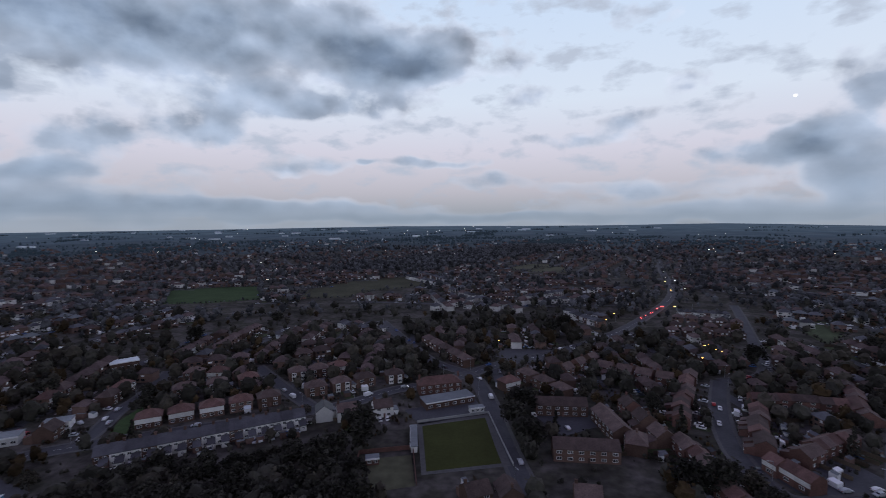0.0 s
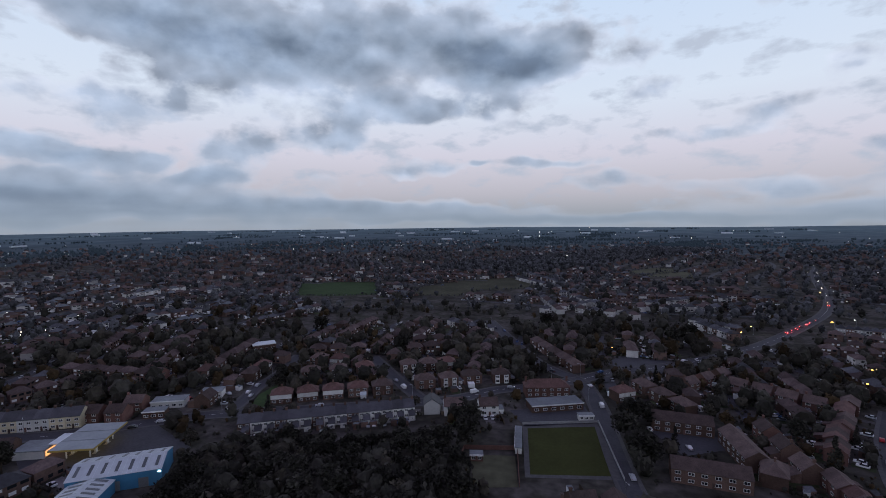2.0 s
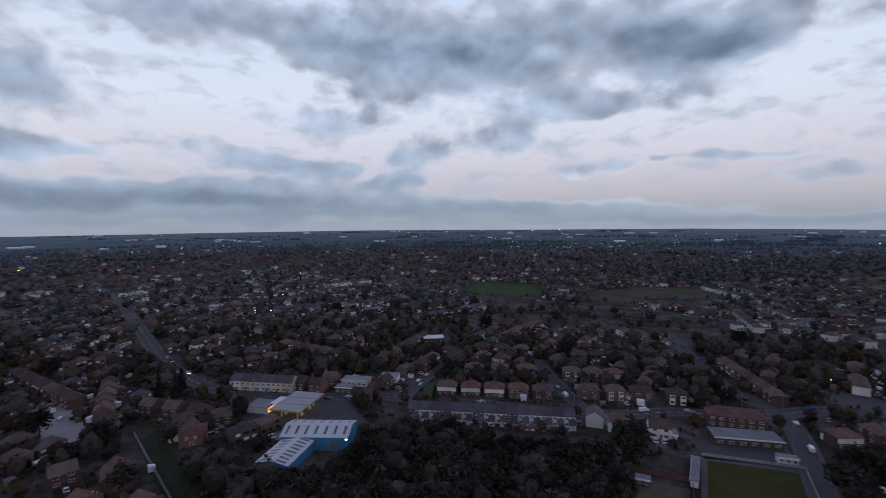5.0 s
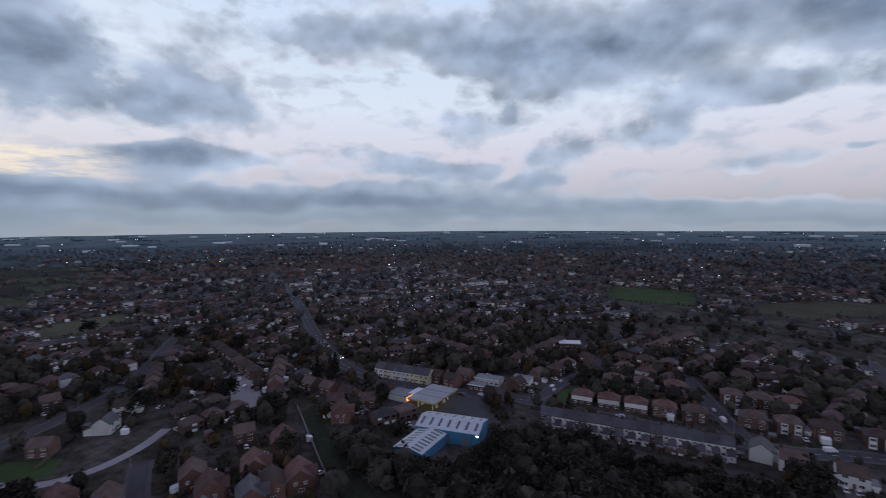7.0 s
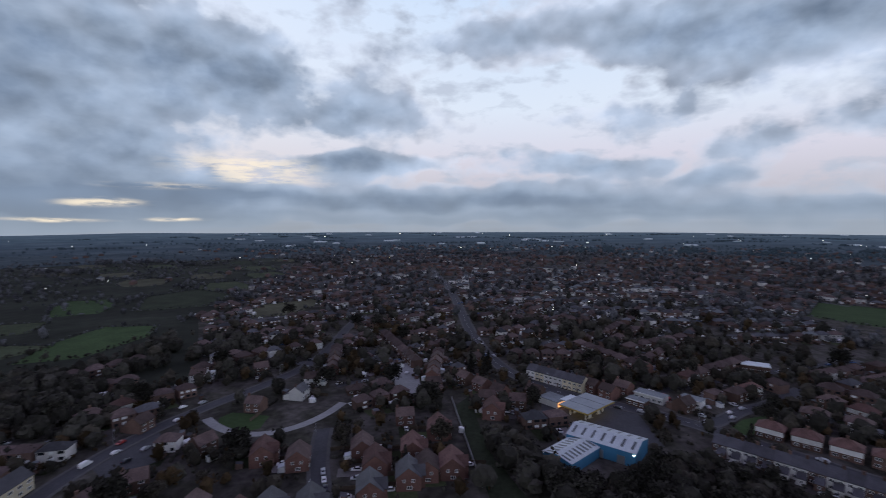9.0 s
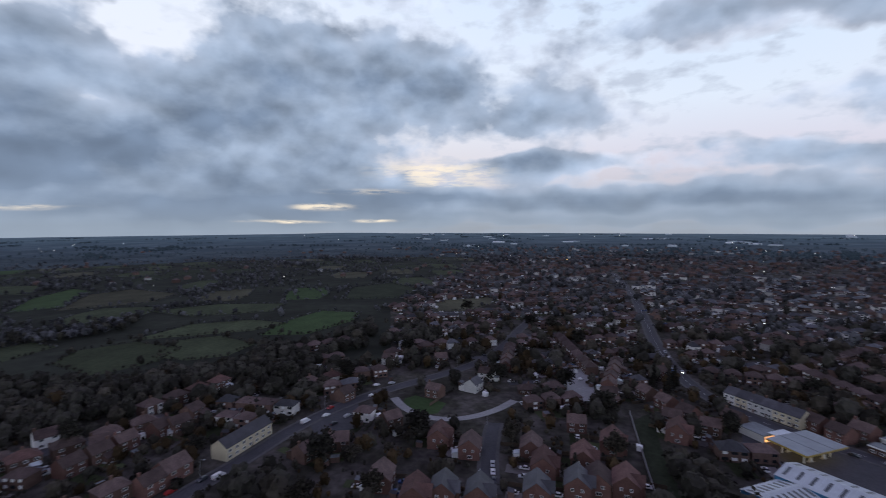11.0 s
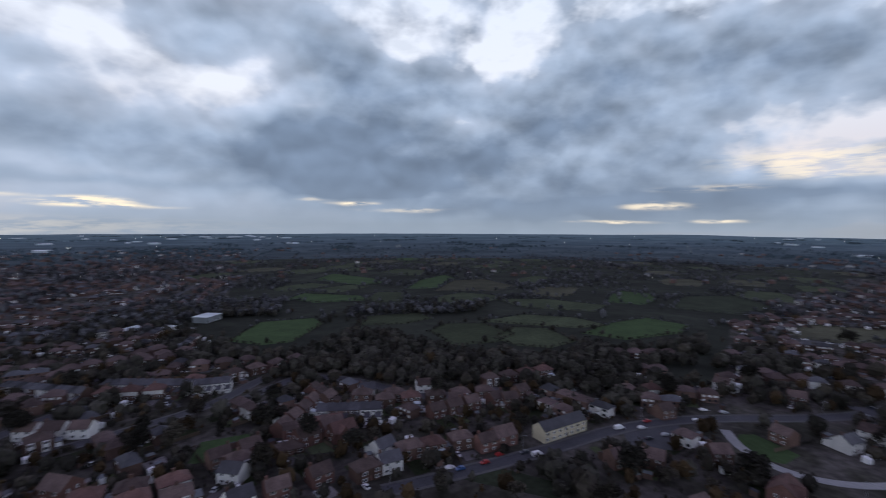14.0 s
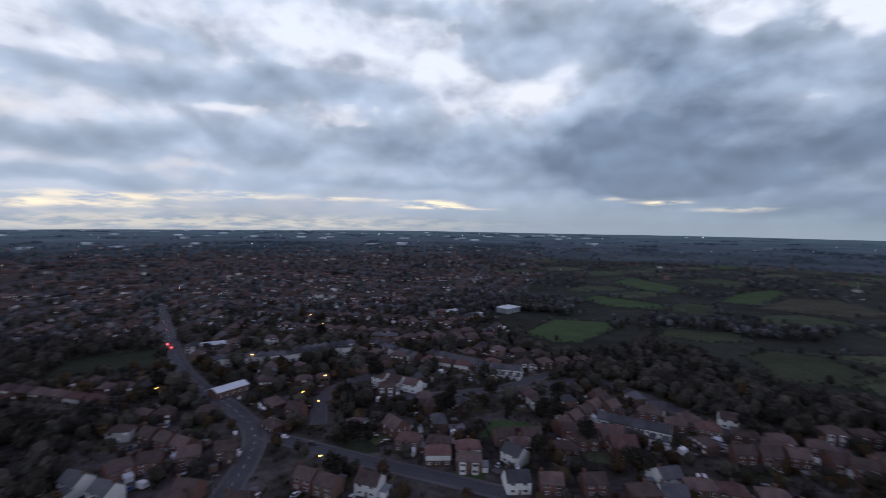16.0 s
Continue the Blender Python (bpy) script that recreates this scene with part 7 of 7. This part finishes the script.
car(58.1, -261.4, road_turn(58.1, -261.4), "white")
car(53.9, -257.6, road_turn(53.9, -257.6), "van")
car(51.1, -254.0, road_turn(51.1, -254.0), "white")
car(59.1, -225.6, road_turn(59.1, -225.6), "white")
car(52.9, -203.8, road_turn(52.9, -203.8), "white")
car(186.2, -495.2, road_turn(186.2, -495.2), "brake")
car(171.4, -461.2, road_turn(171.4, -461.2), "brake")
car(150.1, -410.8, road_turn(150.1, -410.8), "brake")
car(143.4, -395.6, road_turn(143.4, -395.6), "brake")
# cars on the drives and kerbs of the streets around, too many to count
PARKED = ([], [], [])


def parked(x, y, turn, paint):
    V, F, S = PARKED
    c, s, i = math.cos(turn), math.sin(turn), len(V)
    for px, py, pz in ((-2.1, -0.87, 0.25), (2.1, -0.87, 0.25), (2.1, 0.87, 0.25), (-2.1, 0.87, 0.25), (-2.1, -0.87, 0.9), (2.05, -0.85, 0.72), (2.05, 0.85, 0.72), (-2.1, 0.87, 0.9), (-1.75, -0.8, 0.95), (1.0, -0.8, 0.9), (1.0, 0.8, 0.9), (-1.75, 0.8, 0.95), (-1.2, -0.66, 1.45), (0.3, -0.66, 1.45), (0.3, 0.66, 1.45), (-1.2, 0.66, 1.45)):
        V.append((x + px * c - py * s, y + px * s + py * c, pz + 0.03))
    for q in ((0, 1, 5, 4), (1, 2, 6, 5), (2, 3, 7, 6), (3, 0, 4, 7), (4, 5, 9, 8), (5, 6, 10, 9), (6, 7, 11, 10), (7, 4, 8, 11), (12, 13, 14, 15)):
        F.append(tuple(i + k for k in q))
        S.append(paint)
    for q in ((8, 9, 13, 12), (9, 10, 14, 13), (10, 11, 15, 14), (11, 8, 12, 15)):
        F.append(tuple(i + k for k in q))
        S.append(4)


for hx, hy, turn, half in PLOTS:
    for _ in range(2):
        if rng.random() < 0.75:
            u, v = rng.uniform(-half, half), rng.choice((-1, 1)) * rng.uniform(6.5, 9.5)
            qx, qy = hx + u * math.cos(turn) - v * math.sin(turn), hy + u * math.sin(turn) + v * math.cos(turn)
            if clear(qx, qy, 1.5) and road_gap(qx, qy) > 1.2 and not in_any(qx, qy, "field") and not in_any(qx, qy, "wood"):
                parked(qx, qy, turn + 1.57 + rng.uniform(-0.1, 0.1), rng.choice((0, 0, 0, 0, 0, 1, 1, 2, 3)))
for k in range(0, len(STREET[0]), 4):
    (ax, ay, _), (bx, by, _), (px, py, _) = STREET[0][k], STREET[0][k + 1], STREET[0][k + 3]
    if math.hypot(ax, ay) < 700 and rng.random() < 0.75:
        t, s = rng.random(), rng.choice((0.17, 0.83))
        parked(ax + (bx - ax) * t + (px - ax) * s, ay + (by - ay) * t + (py - ay) * s, math.atan2(by - ay, bx - ax), rng.choice((0, 0, 0, 1, 1, 2, 3)))
stuff("parked_cars", PARKED[0], PARKED[1], [M["car_white"], M["car_silver"], M["car_dark"], M["car_blue"], M["glass"]], "white, silver and dark cars parked along residential streets", "cars", PARKED[2])

placed = 0
for wide, pts in ROADS:
    if wide < 6:
        continue
    for (ax, ay), (bx, by) in zip(pts, pts[1:]):
        length = math.hypot(bx - ax, by - ay)
        for _ in range(int(length / 15 + rng.random())):
            if placed > 45 or math.hypot(ax, ay) > 420 or rng.random() < 0.55:
                continue
            t, s = rng.random(), rng.choice((-1, 1))
            nx, ny = -(by - ay) / length, (bx - ax) / length
            off = s * (wide / 2 - 1.1)
            car(ax + (bx - ax) * t + nx * off, ay + (by - ay) * t + ny * off, math.degrees(math.atan2(by - ay, bx - ax)) - 90 + (180 if rng.random() < 0.5 else 0), rng.choice(("white", "white", "silver", "silver", "dark", "dark", "red", "blue", "van")))
            placed += 1


# ---- street lamps ----
def make_lamp(mat, label, big):
    root = tagged(new("street_lamp"), label, "street lamp")
    part("post", cylinder(bmesh.new(), 0, 0, 0, 7.6, 0.09, 0.06, 8), M["steel"], root)
    part("arm", boxed(-0.05, 1.5, -0.05, 0.05, 7.5, 7.62), M["steel"], root)
    h = bmesh.new()
    bmesh.ops.create_icosphere(h, subdivisions=2, radius=1.0)
    for v in h.verts:
        v.co = (1.6 + v.co.x * 0.55 * big, v.co.y * 0.3 * big, 7.5 + v.co.z * 0.2 * big)
    part("lantern", h, M[mat], root)
    return root


LAMP_PROTO = {}


def lamp(x, y, tone, big=1.0):
    m = pose(x, y, 0.1, 0, 0, rng.uniform(0, 360))
    if (tone, big) in LAMP_PROTO:
        return copy_thing(LAMP_PROTO[(tone, big)], m)
    label = {"lit_amber": "street lamp glowing amber", "lit_white": "street lamp glowing white", "steel": "unlit grey street lamp"}[tone]
    LAMP_PROTO[(tone, big)] = make_lamp(tone, label, big)
    LAMP_PROTO[(tone, big)].matrix_basis = m


lamp(40, 331, "lit_amber", 1.0)
lamp(143, 398, "lit_amber", 1.0)
lamp(159, 420, "lit_amber", 1.0)
lamp(180, 315, "lit_amber", 0.9)
lamp(185, 317, "lit_amber", 0.9)
lamp(184, 306, "lit_amber", 0.9)
lamp(163, 288, "lit_amber", 0.9)
lamp(184, 299, "lit_amber", 0.9)
lamp(231, 451, "lit_amber", 1.4)
lamp(-426, 278, "lit_white", 0.8)
lamp(-390, 277, "lit_white", 0.8)
lamp(-433, 297, "lit_white", 0.8)
lamp(-443, 342, "lit_white", 0.8)
lamp(431, -753, "lit_amber", 1.4)
lamp(31, -258, "lit_amber", 0.9)
lamp(20, -243, "lit_amber", 0.9)
lamp(17, -283, "lit_amber", 0.9)
lamp(16, -183, "lit_amber", 0.9)
lamp(111, -278, "lit_amber", 0.9)
lamp(73, -337, "lit_amber", 1.0)
lamp(41, -476, "lit_amber", 1.0)
lamp(26, -436, "lit_amber", 1.0)
lamp(30, -475, "lit_amber", 1.0)
lamp(-1209, 275, "lit_amber", 2.4)
lamp(-1231, 140, "lit_amber", 2.4)
lamp(-413, 289, "lit_white", 0.8)
lamp(-416, 272, "lit_white", 0.8)
lamp(637, 1360, "lit_white", 1.1)
lamp(543, 1151, "lit_white", 1.1)
lamp(460, 971, "lit_white", 1.1)
lamp(401, 840, "lit_white", 1.1)
lamp(357, 739, "lit_white", 1.1)
lamp(325, 666, "lit_white", 1.1)
lamp(297, 600, "lit_white", 1.1)
lamp(389, 841, "lit_white", 1.1)
lamp(321, 636, "lit_white", 1.1)
lamp(277, 533, "lit_white", 1.1)
lamp(300, 565, "lit_white", 1.1)
lamp(253, 463, "lit_white", 1.1)
lamp(492, 1055, "lit_amber", 1.2)
lamp(305, 626, "lit_amber", 1.2)
lamp(277, 555, "lit_amber", 1.2)
for wide, pts in ROADS[:14]:
    for i in range(2, len(pts) - 1, 11):
        (ax, ay), (bx, by) = pts[i], pts[i + 1]
        d = math.hypot(bx - ax, by - ay)
        if wide >= 6 and math.hypot(ax, ay) < 420:
            lamp(ax - (by - ay) / d * (wide / 2 + 0.6), ay + (bx - ax) / d * (wide / 2 + 0.6), "steel")


# ---- the far distance: sheds in the valley, lights and low hills ----
def far_shed(x, y, turn, w, d, h, roof):
    root = tagged(new("warehouse"), "distant long warehouse with pale roof", "warehouse", "warehouses in the valley")
    root.matrix_basis = pose(x, y, 0, 0, 0, turn)
    part("wall", profile(bmesh.new(), [(-d / 2, -0.5), (d / 2, -0.5), (d / 2, h), (0, h + d * 0.05), (-d / 2, h)], -w / 2, w / 2), M["metalroof"], root)
    part("roof", gable_roof(w, d, h, d * 0.05, 0.5, 0.3), M[roof], root)


for _ in range(115):
    b = radians(rng.choice((rng.uniform(-10, 98), rng.uniform(-45, 98), rng.uniform(150, 215))))
    r = rng.uniform(1900, 4600)
    far_shed(-r * math.sin(b), r * math.cos(b), math.degrees(b) + rng.uniform(-25, 25), rng.uniform(16, 62), rng.uniform(16, 40), rng.uniform(5, 8), rng.choice(("pale", "metalroof")))

V, F = [], []
for _ in range(260):
    b, r = radians(rng.uniform(-50, 215)), 600 + 3900 * rng.random()
    x, y, z, s = -r * math.sin(b), r * math.cos(b), rng.uniform(6, 9), 0.2 + r * 0.0002
    i = len(V)
    V += [(x - s, y, z), (x + s, y, z), (x, y - s, z), (x, y + s, z), (x, y, z - s), (x, y, z + s)]
    F += [(i + p, i + q, i + t) for p in (0, 1) for q in (2, 3) for t in (4, 5)]
stuff("distant_lamps", V, F, [M["lit_white"]], "scattered pale lamps of far streets and yards", "lamps")


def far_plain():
    """The backdrop beyond the last streets: a plain that runs to the horizon, its haze put in as emission."""
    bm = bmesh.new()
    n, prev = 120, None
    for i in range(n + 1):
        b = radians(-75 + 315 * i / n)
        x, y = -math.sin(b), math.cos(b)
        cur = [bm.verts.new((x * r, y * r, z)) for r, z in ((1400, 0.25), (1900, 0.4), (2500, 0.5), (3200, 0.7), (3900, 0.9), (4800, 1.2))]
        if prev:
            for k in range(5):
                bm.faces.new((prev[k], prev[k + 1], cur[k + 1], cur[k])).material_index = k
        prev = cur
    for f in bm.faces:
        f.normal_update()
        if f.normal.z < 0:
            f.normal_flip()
    return tagged(new("backdrop_plain", mesh_of("backdrop_plain", bm, [M[f"air_{k}"] for k in range(5)])), "plain towards the horizon with a blue-grey haze glow", "plain", kind="structure")


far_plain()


def hills():
    bm = bmesh.new()
    n = 240
    prev = None
    for i in range(n + 1):
        b = radians(-70 + 305 * i / n)
        r = 4850
        deg = math.degrees(b)
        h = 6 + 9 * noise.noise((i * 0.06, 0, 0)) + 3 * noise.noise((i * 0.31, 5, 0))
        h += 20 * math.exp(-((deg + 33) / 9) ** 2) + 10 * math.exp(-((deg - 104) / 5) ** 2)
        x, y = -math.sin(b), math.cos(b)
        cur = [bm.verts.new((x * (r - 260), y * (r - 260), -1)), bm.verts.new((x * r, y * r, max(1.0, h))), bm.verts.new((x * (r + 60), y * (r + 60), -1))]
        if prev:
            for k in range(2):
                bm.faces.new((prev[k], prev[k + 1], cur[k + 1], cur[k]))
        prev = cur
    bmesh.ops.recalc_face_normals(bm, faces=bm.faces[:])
    return tagged(new("backdrop_hills", mesh_of("backdrop_hills", bm, M["hill"])), "low hills on the horizon with a blue-grey haze glow", "hills", kind="structure")


hills()


def moon():
    bm = bmesh.new()
    bmesh.ops.create_icosphere(bm, subdivisions=3, radius=13)
    ob = tagged(new("moon", mesh_of("moon", bm, M["moon"])), "small pale moon in the evening sky", "moon", kind="structure")
    b, e = radians(-37.0), radians(11.4)
    ob.location = (-4700 * math.cos(e) * math.sin(b), 4700 * math.cos(e) * math.cos(b), 100 + 4700 * math.sin(e))


moon()
